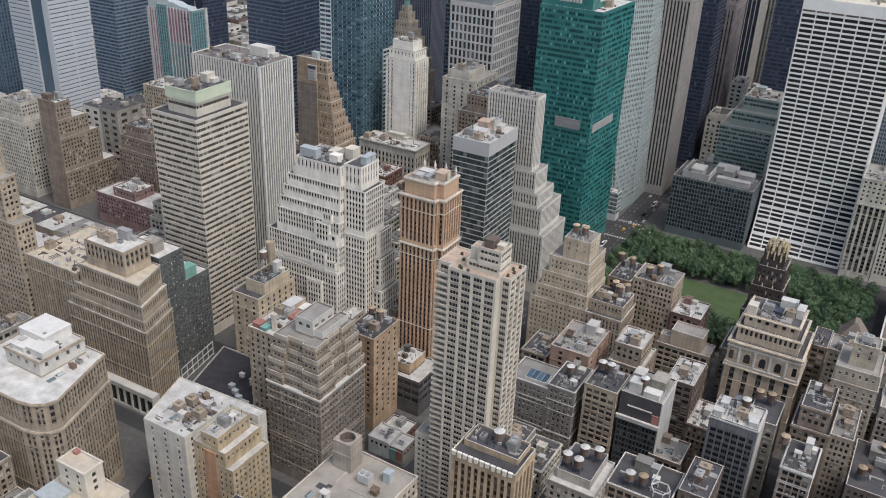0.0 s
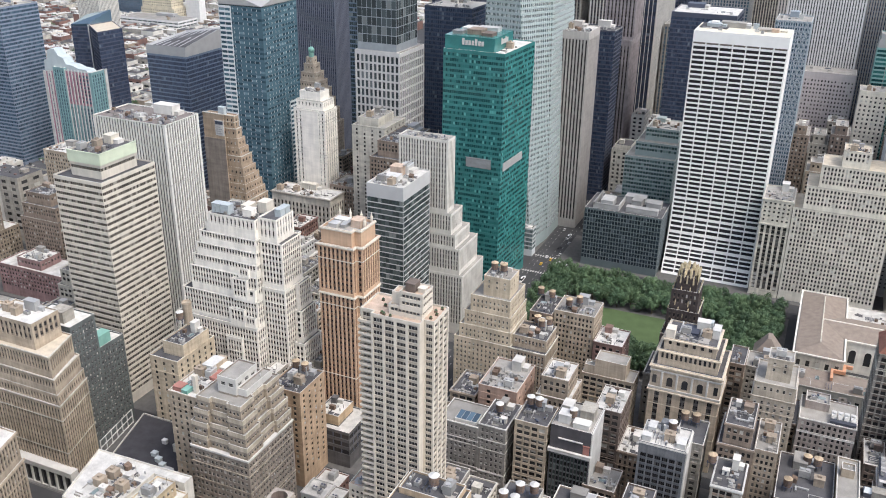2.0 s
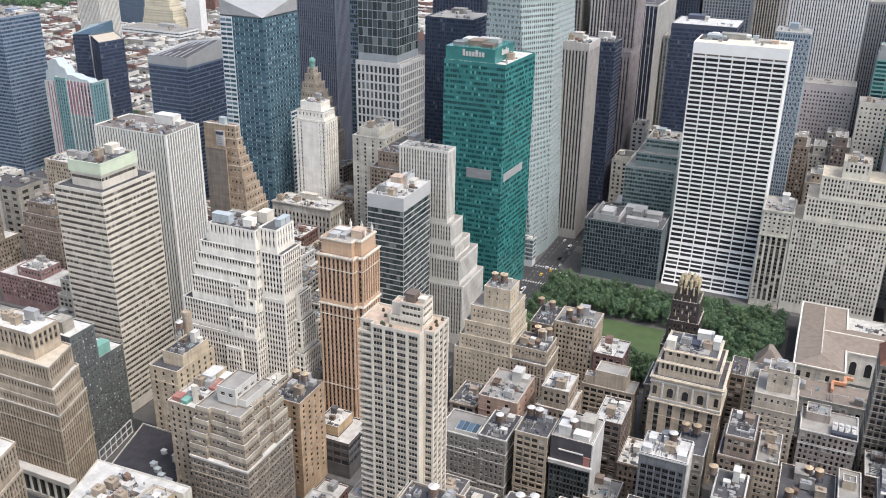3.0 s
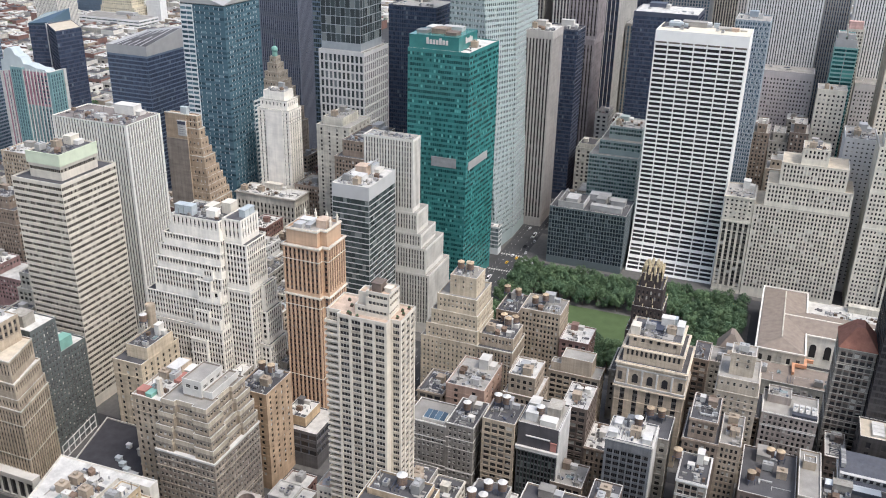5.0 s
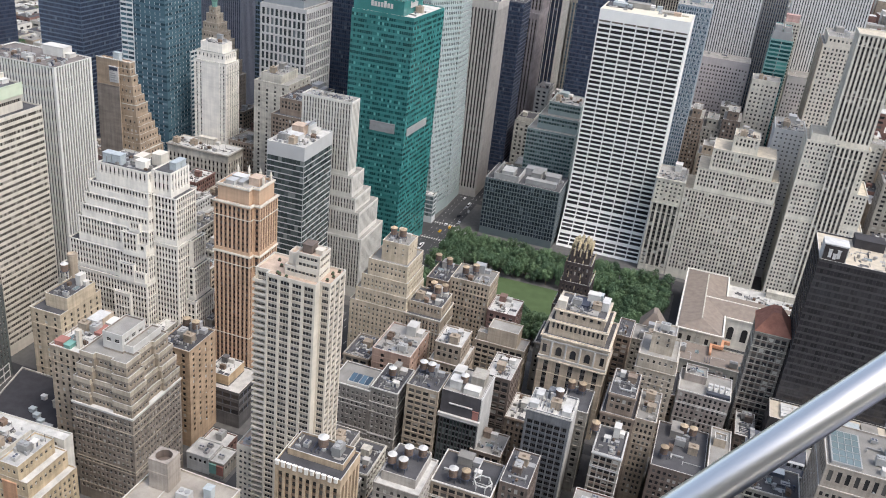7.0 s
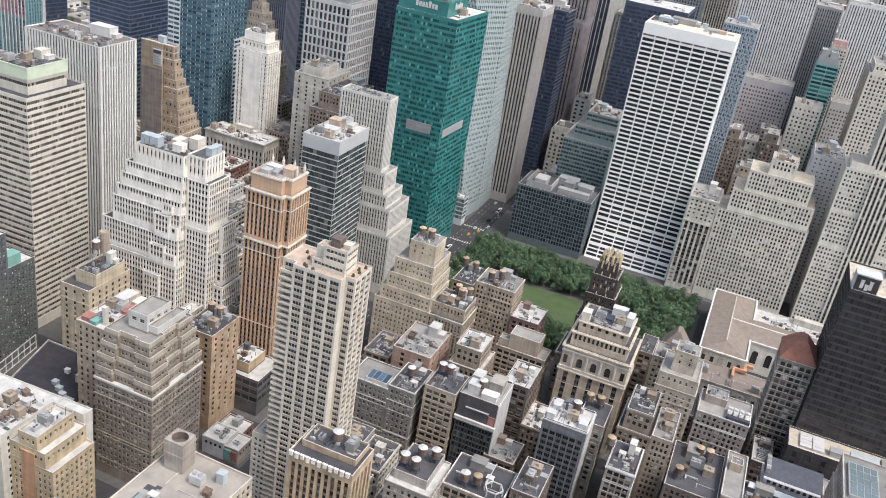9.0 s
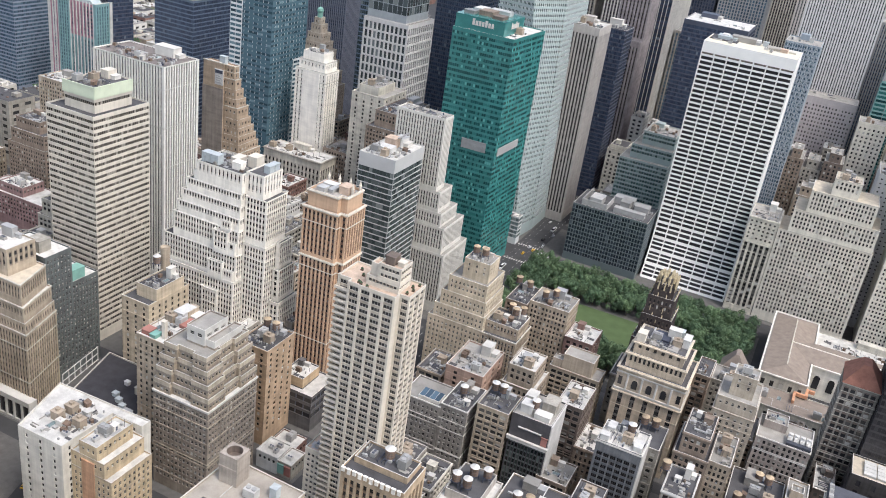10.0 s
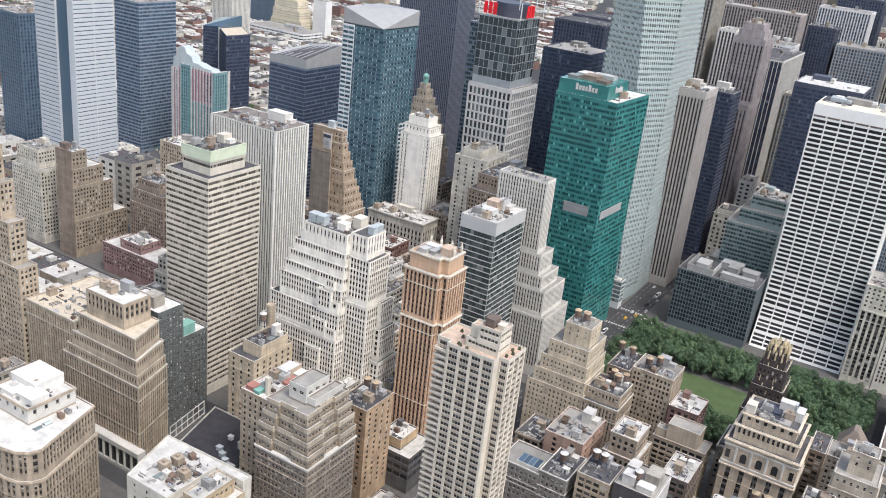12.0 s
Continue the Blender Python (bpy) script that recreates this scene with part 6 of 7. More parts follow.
ROOFNAME = {"black_tar_roof": "black tar roof", "grey_gravel_roof": "grey gravel roof", "white_coated_roof": "white coated roof"}


def lot(x0, x1, y0, y1, h, far):
    wall = rng.choice(FILLWALL if y0 < 660 or x0 < -300 else [GREYSTONE, LIMESTONE, GREYSTONE, BROWN, PALE_PRECAST])
    roof = rng.choice([TAR, TAR, GRAVEL, WHITEROOF])
    st = dict(rng.choice([PUNCH, LOFT, LOFT, PIER]))
    if st["bw"] < 3.5:
        st["bw"], st["ww"] = rng.uniform(2.3, 3.4), rng.uniform(0.46, 0.64)
    else:
        st["bw"], st["ww"] = rng.uniform(3.2, 4.6), rng.uniform(0.7, 0.82)
    st["fh"] = rng.uniform(3.3, 3.9)
    st["course"] = rng.choice([2, 3, 4, 6])
    if far:
        st["bw"], st["fh"] = 4.6, 4.2
    tiers = [(rect(x0, x1, y0, y1), 0, h)]
    if x1 - x0 > 14 and rng.random() < 0.5:
        tiers.append((rect(x0 + 2, x1 - 2, y0 + 2, y1 - 2.5), h, h + rng.choice([4, 7, 11])))
    b = building("city_building", FILLNAME[wall.name] + " city building with a " + ROOFNAME[roof.name], tiers, st, [wall, wall], GLASS, roof, 0,
                 category="building", group="ordinary city buildings", clutter=0 if far else 3, cornice=0.0 if far or rng.random() < 0.6 else 0.5, far=far)
    USED.pop()
    bw, bd = x1 - x0, y1 - y0
    if rng.random() < 0.8:
        cx, cy = x0 + bw * rng.uniform(0.3, 0.7), y0 + bd * rng.uniform(0.35, 0.7)
        z = tiers[-1][2]
        block_part(b, "bulkhead", cx - 2.2, cx + 2.2, cy - 2, cy + 2, z - 1, z + 3, rng.choice([wall, wall, COPING, TAN, GREYMETAL]))


FAR = Shell()
FARMATS = [GREYSTONE, REDBRICK, TAN, REDBRICK, LIMESTONE, PALE_PRECAST, GRAVEL, WHITEROOF, TAR, GLASS]


def far_lot(x0, x1, y0, y1, h):
    """One of the uncounted low buildings of the distance, with window openings and a flat roof."""
    sh, wins = Shell(), []
    foot = rect(x0, x1, y0, y1)
    for i in range(4):
        a, b = foot[i], foot[(i + 1) % 4]
        facade(sh, wins, (*a, 0), (*b, 0), (*b, h), (*a, h), dict(PUNCH, bw=6.0, fh=4.4, ww=0.5, wh=0.5, course=0) if y0 < 1100 and x0 > -270 else dict(PUNCH, bw=11.0, fh=6.0, ww=0.5, wh=0.5, course=0) if y0 < 1350 and x0 > -1150 else dict(RIBBON, bw=200.0, fh=8.0, ww=0.9, edge=2))
    k, n = rng.randrange(6), len(FAR.v)
    FAR.v += sh.v
    FAR.f += [tuple(q + n for q in f) for f in sh.f]
    FAR.m += [k] * len(sh.f)
    FAR.poly([(p[0], p[1], h - 0.05) for p in foot], rng.choice([6, 7, 7, 8]))
    cx, cy = rng.uniform(x0 * 0.7 + x1 * 0.3, x0 * 0.3 + x1 * 0.7), rng.uniform(y0 * 0.7 + y1 * 0.3, y0 * 0.3 + y1 * 0.7)
    q = min(3, (x1 - x0) / 5)
    FAR.box(cx - q, cx + q, cy - 3, cy + 3, h - 1, h + 3, rng.choice([k, 7]))
    if y0 < 1200:
        for _ in range(5):
            bx, by, q = rng.uniform(x0 + 2, x1 - 2), rng.uniform(y0 + 2, y1 - 2), rng.uniform(0.4, 1.3)
            FAR.prism(rect(bx - q, bx + q, by - q * 0.8, by + q * 0.8), h - 0.1, h + rng.uniform(0.3, 2.2), rng.choice([6, 7, 8, 1]))
    for p, u, nn, w, hh in wins:
        p, z = Vector(p) + nn * 0.012, Vector((0, 0, 1))
        FAR.poly([tuple(p + u * (w * s) + z * (hh * t)) for s, t in ((-0.5, -0.5), (0.5, -0.5), (0.5, 0.5), (-0.5, 0.5))], 9)


LOTS = []
BLOCKS.sort(key=lambda b: ((b[0] + b[1]) / 2 + 180) ** 2 + ((b[2] + b[3]) / 2 - 350) ** 2)
for x0, x1, y0, y1 in BLOCKS:
    mx, my = (x0 + x1) / 2, (y0 + y1) / 2
    angle = math.degrees(math.atan2(mx + 80, my + 25))
    if y1 < 120 or y0 > 3600 or (x0 == -265 and 480 < y0 < 640) or not -70 < angle < 17:
        continue
    far = y0 > 660 or x0 < -560
    very = y0 > 1000 or x0 < -850 or (x0 < -560 and y0 > 740)
    for row in range(2):
        ya, yb = (y0, (y0 + y1) / 2 - 1.5) if row == 0 else ((y0 + y1) / 2 + 1.5, y1)
        x = x0
        while x < x1 - 6:
            w = rng.uniform(11, 24) if x0 >= -265 and 660 < y0 < 1100 else rng.uniform(40, 70) if y0 > 1700 else rng.uniform(14, 30) if x0 < -850 else rng.uniform(22, 42) if very else rng.uniform(18, 34) if far else rng.uniform(8, 20)
            w = min(w, x1 - x)
            if x1 - x - w < 8:
                w = x1 - x
            tall = rng.random()
            if x0 >= -265 and 800 < y0 < 1000:
                h = rng.uniform(28, 50) if tall < 0.6 else rng.uniform(50, 74)
            elif x0 >= -265 and 660 < y0 < 1100:
                h = rng.uniform(14, 30) if tall < 0.8 else rng.uniform(30, 48)
            elif y0 < 660 and x0 >= -300:
                h = rng.choice([rng.uniform(18, 34), rng.uniform(30, 56)])
            elif y0 < 660 and x0 > -560:
                h = rng.uniform(30, 52)
            elif x0 < -840:
                h = rng.uniform(7, 17) if tall < 0.98 else rng.uniform(20, 30)
            elif x0 < -580:
                h = rng.uniform(12, 26) if tall < 0.85 else rng.uniform(28, 60)
            else:
                h = rng.uniform(18, 45) if tall < 0.85 else rng.uniform(42, 64)
            if -316 < x < -280 and 195 < ya < 250:
                h = min(h, 8)
            if -800 < x < -540 and 325 < ya < 402:
                h = min(h, 9)
            if -78 < x < -8 and 430 < yb < 480 and ya > 420:
                h = min(h, 24)
            e = broadway((ya + yb) / 2)
            d0 = rng.uniform(0, 6)
            yy0, yy1 = (ya, yb - d0) if row == 0 else (ya + d0, yb)
            if free(x, x + w, yy0, yy1) and not (x < e + 18 and x + w > e - 18):
                LOTS.append(1)
                if very or len(LOTS) > 285:
                    far_lot(x + 0.05, x + w - 0.05, yy0, yy1, h)
                else:
                    lot(x + 0.05, x + w - 0.05, yy0, yy1, h, far)
            x += w
tagged(new("distant_city", FAR.mesh("distant_city", FARMATS)), "distant low city blocks of brick and stone with flat roofs", "city", kind="stuff")

# street trees far to the west
grove = Shell()
for k in range(820):
    park = k >= 520
    cx, cy = (rng.uniform(-2075, -1795), rng.uniform(1565, 1695)) if park else (rng.uniform(-1900, -640), rng.uniform(620, 1900))
    if not park and not free(cx - 3, cx + 3, cy - 3, cy + 3):
        continue
    row = cy if park else round(cy / 80.5) * 80.5 + rng.choice([-6.5, 6.5])
    for _k in range(14):
        p = Vector((cx + rng.gauss(0, 2.2), row + rng.gauss(0, 1.6), rng.uniform(5, 12)))
        a, b = Vector((rng.gauss(0, 1), rng.gauss(0, 1), rng.gauss(0, 1))).normalized() * 1.9, Vector((rng.gauss(0, 1), rng.gauss(0, 1), rng.gauss(0, 1))).normalized() * 1.7
        grove.poly([tuple(p - a), tuple(p - b), tuple(p + a), tuple(p + b)])
    grove.prism(ring(cx, row, 0.3, 5), 0, 7)
tagged(new("street_trees", grove.mesh("street_trees", [LEAF])), "leafy street trees among the distant blocks", "trees", kind="stuff")

# ---- special roofs and crowns ----
def child(base, name, shell, mats, label=""):
    o = base.location
    shell.v = [(x - o.x, y - o.y, z - o.z) for x, y, z in shell.v]
    return part(name, shell, mats, base, label)


def pyramid(sh, x0, x1, y0, y1, z0, z1, lx=0.0, ly=0.0, mat=0):
    """A hipped roof with a ridge of half lengths lx, ly."""
    cx, cy = (x0 + x1) / 2, (y0 + y1) / 2
    sh.prism(rect(x0, x1, y0, y1), z0, z1, mat, True, True, rect(cx - lx - 0.1, cx + lx + 0.1, cy - ly - 0.1, cy + ly + 0.1))


s = Shell()
pyramid(s, -31.6, -11.9, 439.4, 464.6, 82.0, 92, 2, 5)
child(redroof, "tiled_roof", s, [TILE_RED], "steep red clay tile roof")

lib = building("library", "white marble library with brown tiled roofs and arched windows", [(rect(-71, -40, 533, 633), 0, 24)],
               dict(PUNCH, fh=9, bw=6, ww=0.4, wh=0.6, top=3, bot=3), [LIMESTONE], GLASS, GRAVEL, 60, clutter=0)
s = Shell()
pyramid(s, -70, -41, 534, 632, 24.0, 28.0, 0.4, 38)
child(lib, "tiled_roof", s, [TILE_GREY], "low hipped roof of brown-grey tiles")
s = Shell()
s.box(-55.9, -55.1, 546, 620, 27.9, 28.4)
child(lib, "roof_ridge", s, [LIMESTONE])
s = Shell()
for a, b, c, d in ((-71.6, -39.4, 532.4, 533.4), (-71.6, -39.4, 632.6, 633.6), (-71.6, -70.6, 533.4, 632.6), (-40.4, -39.4, 533.4, 632.6)):
    s.box(a, b, c, d, 23.4, 24.3)
child(lib, "eave_band", s, [WHITE_STONE], "white marble eaves")
lib2 = building("library_east_wing", "white marble library wing with tiled roof", [(rect(-39.8, 35, 565, 598), 0, 24)],
                dict(PUNCH, fh=40, bw=8, ww=0.5, wh=0.6, top=3, bot=3), [WHITE_STONE], GLASS, GRAVEL, 40, clutter=0)
s = Shell()
s.prism(rect(-55.5, 36, 564.5, 598.5), 24.1, 28.1, 0, True, True, rect(-55.5, 36, 581.3, 581.7))
child(lib2, "tiled_roof", s, [TILE_GREY], "low hipped roof of brown-grey tiles")
s = Shell()
s.box(-55, 36, 581.1, 581.9, 28.0, 28.5)
s.box(-39, 36, 563.6, 564.6, 23.3, 24.2)
child(lib2, "roof_ridge", s, [WHITE_STONE])
for k in range(7):
    s = Shell()
    cx = -34 + k * 9.6
    pts = [(cx - 2.1, 564.8, 7)] + [(cx + 2.1 * math.cos(math.pi * i / 10), 564.8, 15.2 + 2.1 * math.sin(math.pi * i / 10)) for i in range(11)] + [(cx - 2.1, 564.8, 7.01)]
    pts = [(cx - 2.1, 564.8, 7), (cx + 2.1, 564.8, 7)] + pts[1:12]
    s.poly(pts, 1)
    for i in range(len(pts) - 1):
        a, b = pts[i], pts[i + 1]
        s.poly([(a[0], 564.5, a[2]), (b[0], 564.5, b[2]), b, a], 0)
    child(lib2, "arched_window", s, [WHITE_STONE, GLASS_DARK], "tall round-arched library window")
MARBLE = dict(PUNCH, fh=9, bw=6, ww=0.4, wh=0.6, top=3, bot=3)
building("library_south_range", "low marble range of the library with a brown roof", [(rect(-70, -14, 506, 531.5), 0, 16)], MARBLE, [LIMESTONE], GLASS, TILE_GREY, 20, clutter=0)
building("library_front_range", "white marble front range of the library with a flat roof", [(rect(2, 44, 535, 564), 0, 19)], MARBLE, [LIMESTONE], GLASS, WHITEROOF, 10, clutter=3)
building("library_front_range", "white marble front range of the library with a flat roof", [(rect(-38.5, 44, 606, 632), 0, 19)], MARBLE, [LIMESTONE], GLASS, WHITEROOF, 10, clutter=3)
TOPS.append((-68, -16, 508, 526, 15.1, 9))
s = Shell()
s.box(-47, -45.4, 519, 531, 16, 18.2)
s.box(-47, -38, 529.5, 531.2, 16.2, 18.4)
s.box(-40, -38, 531.2, 540, 16.2, 18.4)
s.box(-38.2, -34, 538, 540, 16.2, 18.4)
tagged(new("orange_duct", s.mesh("orange_duct", [stone("orange_primer", (0.62, 0.33, 0.20), vary=0.2)])), "orange-primed air duct beside the library roof", "duct")

# black brick tower with gilded pinnacles
rad = building("black_gold_tower", "black brick gothic tower crowned with gilded pinnacles",
               [(rect(-146, -124, 450, 474), 0, 62), (rect(-144, -126, 452, 472), 62, 78, dict(upbot=0.4)), (rect(-143, -127.4, 454, 470), 78, 90, dict(upbot=0.4)),
                (rect(-141, -129.4, 456, 468), 90, 98, dict(upbot=0.4))], dict(PIER, bw=2.2, ww=0.42, ds=0.3, ledge=0, course=0), [stone("black_brown_brick", (0.062, 0.05, 0.047)), stone("bronze_spandrel", (0.12, 0.095, 0.075)), GOLD], GLASS, TAR, 60, clutter=0)


def pinnacle(x, y, z, h, r):
    s = Shell()
    s.prism(ring(x, y, r, 6), z - 1, z + h * 0.55, 0, False)
    s.prism(ring(x, y, r * 1.25, 6), z + h * 0.55, z + h * 0.63)
    s.prism(ring(x, y, r * 0.9, 6), z + h * 0.63, z + h, 0, True, False, ring(x, y, 0.05, 6))
    child(rad, "pinnacle", s, [GOLD], "gilded terracotta pinnacle")


for z, x0, x1, y0, y1, h in ((62, -145.6, -124.4, 450.4, 473.6, 2.2), (78, -143.6, -126.4, 452.4, 471.6, 2.2), (90, -142.6, -127.8, 454.4, 469.6, 2.6), (98, -140.6, -129.8, 456.4, 467.6, 3.4)):
    for i in range(7):
        u = i / 6
        for x, y in ((x0 + (x1 - x0) * u, y0), (x1, y0 + (y1 - y0) * u), (x0, y0 + (y1 - y0) * u)):
            pinnacle(x, y, z - (3.5 if i % 2 else 0), h + (1.5 if i % 2 else 0), 0.3 if z < 95 else 0.6)
            if z < 95 and i % 3 == 1:
                pinnacle(x, y - (0.4 if y == y0 else 0), z - 9, 3.0, 0.22)
s = Shell()
s.prism(ring(-135.2, 462, 4.8, 8), 96.5, 101, 0, True)
child(rad, "crown_stage", s, [rad.children[0].data.materials[0]])
for k in range(10):
    a = 2 * math.pi * k / 10
    pinnacle(-135.2 + 4.8 * math.cos(a), 462 + 4.8 * math.sin(a), 99.5, 4.2, 0.8)
    if k % 2:
        pinnacle(-135.2 + 2.8 * math.cos(a), 462 + 2.8 * math.sin(a), 100.6, 4.6, 0.85)

# tiled steep roof of the small grey tower
s = Shell()
pit = building("steep_roofed_house", "narrow grey stone house with a steep slate roof", [(rect(-94, -78, 476, 491), 0, 46)], PUNCH, [GREYSTONE], GLASS, GRAVEL, 20, clutter=0)
pyramid(s, -94.4, -77.6, 475.6, 491.4, 46.0, 57, 1, 4)
child(pit, "slate_roof", s, [TILE_GREY], "steep grey slate roof")


# folded roof planes of the blue glass tower and sloping roofs
bt = [o for o in scene.objects if o.name == "blue_glass_tower"][0]
s = Shell()
s.prism([(-553, 590), (-511, 590), (-511, 642), (-553, 642)], 204.3, 205.2, 0, False)
s.poly([(-553, 590, 218), (-553, 590, 205.1), (-511, 590, 205.1)])
s.poly([(-511, 590, 205.1), (-511, 642, 205.1), (-511, 642, 218)])
s.poly([(-553, 590, 218), (-511, 590, 205.1), (-511, 642, 218)])
s.poly([(-553, 590, 218), (-511, 642, 218), (-553, 642, 218)])
s.poly([(-511, 642, 218), (-511, 642, 205.1), (-553, 642, 205.1), (-553, 642, 218)])
s.poly([(-553, 642, 218), (-553, 642, 205.1), (-553, 590, 205.1), (-553, 590, 218)])
child(bt, "folded_roof", s, [GREYMETAL], "folded pale metal roof plane")

bh = objs_by("black_glass_hotel")
s = Shell()
lo, hi = rect(-680, -634, 640, 700), [(-680, 640, 152), (-634, 640, 153), (-634, 700, 163), (-680, 700, 156)]
for i in range(4):
    a, b = lo[i], lo[(i + 1) % 4]
    s.poly([(*a, 144.05), (*b, 144.05), hi[(i + 1) % 4], hi[i]], 0)
inner = [(x * 0.88 - 657 * 0.12, y * 0.88 + 670 * 0.12, z - 1.5) for x, y, z in hi]
for i in range(4):
    s.poly([hi[i], hi[(i + 1) % 4], inner[(i + 1) % 4], inner[i]], 0)
s.poly(inner, 1)
for k in range(1, 6):
    u = k / 6
    a, b = [tuple(p * (1 - u) + q * u for p, q in zip(inner[i], inner[j])) for i, j in ((0, 1), (3, 2))]
    s.poly([(a[0] - 0.8, a[1], a[2] + 1), (a[0] + 0.8, a[1], a[2] + 1), (b[0] + 0.8, b[1], b[2] + 1), (b[0] - 0.8, b[1], b[2] + 1)], 0)
child(bh, "sloping_roof", s, [GREYMETAL, TAR], "sloping grey metal roof screen")
s = Shell()
for x in (-303, -290):
    for k in range(4):
        r0, r1 = 4.6 * math.sin(k * 0.35), 4.6 * math.sin((k + 1) * 0.35)
        s.prism(ring(x, 1100, r0 + 0.05, 14), 193 + k * k * 0.35, 193 + (k + 1) ** 2 * 0.35, 0, False, False, ring(x, 1100, r1, 14))
    s.prism(ring(x, 1100, 0.8, 8), 190, 193)
tagged(new("satellite_dish", s.mesh("satellite_dish", [FARWHITE])), "pair of large white satellite dishes on a tower roof", "satellite dish")

# signs: plain shapes in their colours
for k in range(7):
    hgt = 4.6 if k in (0, 4) else 3.3
    s = Shell()
    s.box(-328 + k * 2.5, -326.2 + k * 2.5, 574.4, 574.75, 194, 194 + hgt)
    child(green, "sign_shape", s, [WHITEPAINT], "plain white sign shape")
    s = Shell()
    s.box(-302.75, -302.4, 588 + k * 2.1, 589.4 + k * 2.1, 194, 194 + hgt)
    child(green, "sign_shape", s, [WHITEPAINT], "plain white sign shape")
SIGNRED = material("red_sign", (0.75, 0.02, 0.03), vary=0.1)
for x0, x1, y0, y1 in ((-462, -449, 667, 667.6), (-424.8, -424.2, 676, 690)):
    s = Shell()
    for k in range(3):
        if x1 - x0 > 2:
            s.box(x0 + k * 4.6, x0 + k * 4.6 + 3.4, y0, y1, 223, 233)
        else:
            s.box(x0, x1, y0 + k * 4.9, y0 + k * 4.9 + 3.6, 223, 233)
    child(ts4, "sign_shape", s, [SIGNRED], "plain red sign shapes on the roof")
s = Shell()
s.prism(ring(-446, 690, 15, 28), 221, 233)
child(ts4, "roof_drum", s, [DARKMETAL])
for x, y in ((-468, 670), (-427, 670), (-427, 714), (-468, 714)):
    s = Shell()
    s.prism(ring(x, y, 0.5, 6), 221, 236)
    s.prism(ring(x * 0.75 - 447 * 0.25, y * 0.75 + 692 * 0.25, 0.4, 6), 229, 238)
    child(ts4, "roof_strut", s, [WHITELINE])
# orange tower's pale finials
for x, y in ((-317.5, 376), (-311, 376.4), (-304, 376.4), (-297.5, 376), (-297.5, 368)):
    s = Shell()
    s.prism(ring(x, y, 0.8, 6), 132, 135.6, 0, False)
    s.prism(ring(x, y, 0.95, 6), 135.6, 136.0)
    s.prism(ring(x, y, 0.7, 6), 136, 138.8, 0, True, False, ring(x, y, 0.1, 6))
    child(orange, "finial", s, [CREAM], "pale stone finial")
# globe on the ziggurat tower
zig = [o for o in scene.objects if o.name == "stepped_brick_tower"][0]
s = Shell()
s.prism(ring(-536, 702.5, 2.6, 8), 142, 146.5, 0, True)
for k in range(6):
    a0, a1 = -math.pi / 2 + math.pi * k / 6, -math.pi / 2 + math.pi * (k + 1) / 6
    s.prism(ring(-536, 702.5, 3.2 * math.cos(a0) + 0.01, 12), 149 + 3.2 * math.sin(a0), 149 + 3.2 * math.sin(a1), 0, False, False, ring(-536, 702.5, 3.2 * math.cos(a1) + 0.01, 12))
s.prism(ring(-536, 702.5, 0.2, 5), 152, 158)
child(zig, "globe", s, [COPPER], "green copper globe on a short stage")

# chimneys
def chimney(base, x, y, z0, z1, r, m):
    s = Shell()
    s.prism(ring(x, y, r, 14), z0, z1, 0, False)
    s.prism(ring(x, y, r * 1.12, 14), z1 - 1.2, z1 - 0.4)
    s.prism(ring(x, y, r, 14), z1 - 0.4, z1, 0, False)
    for i in range(14):
        a, b = ring(x, y, r, 14)[i], ring(x, y, r, 14)[(i + 1) % 14]
        c, d = ring(x, y, r * 0.75, 14)[(i + 1) % 14], ring(x, y, r * 0.75, 14)[i]
        s.poly([(*a, z1), (*b, z1), (*c, z1), (*d, z1)])
        s.poly([(*d, z1), (*c, z1), (*c, z1 - 3), (*d, z1 - 3)])
    child(base, "chimney", s, [m], "broad round brick chimney")


objs = {o.name: o for o in scene.objects if o.parent is None}
stack = Shell()
stack.prism(rect(-246.2, -238, 193, 201), 83, 96.4, 0, False)
for i in range(24):
    a, b = ring(-242.1, 197, 3.1, 24)[i], ring(-242.1, 197, 3.1, 24)[(i + 1) % 24]
    stack.poly([(*b, 96.4), (*a, 96.4), (*a, 93), (*b, 93)], 1)
    c, d = [(-242.1 + max(-4.1, min(4.1, (p[0] + 242.1) * 2)), 197 + max(-4.0, min(4.0, (p[1] - 197) * 2))) for p in (a, b)]
    stack.poly([(*a, 96.4), (*c, 96.4), (*d, 96.4), (*b, 96.4)], 0)
stack.poly([(*p, 93.2) for p in ring(-242.1, 197, 3.1, 24)], 1)
stack.box(-246.4, -237.8, 192.8, 193.1, 90, 91, 0)
child(objs["chimney_building"], "square_chimney", stack, [stone("taupe_render", (0.36, 0.315, 0.27)), DARKBROWN], "square masonry chimney stack with a round flue")
block_part(objs["chimney_building"], "cooling_box", -225, -222, 196, 199, 83, 88, COOLER, "pale rooftop cooling box")
chimney(objs["tan_loft"], -390.5, 327, 65, 86, 2.6, BUFF)
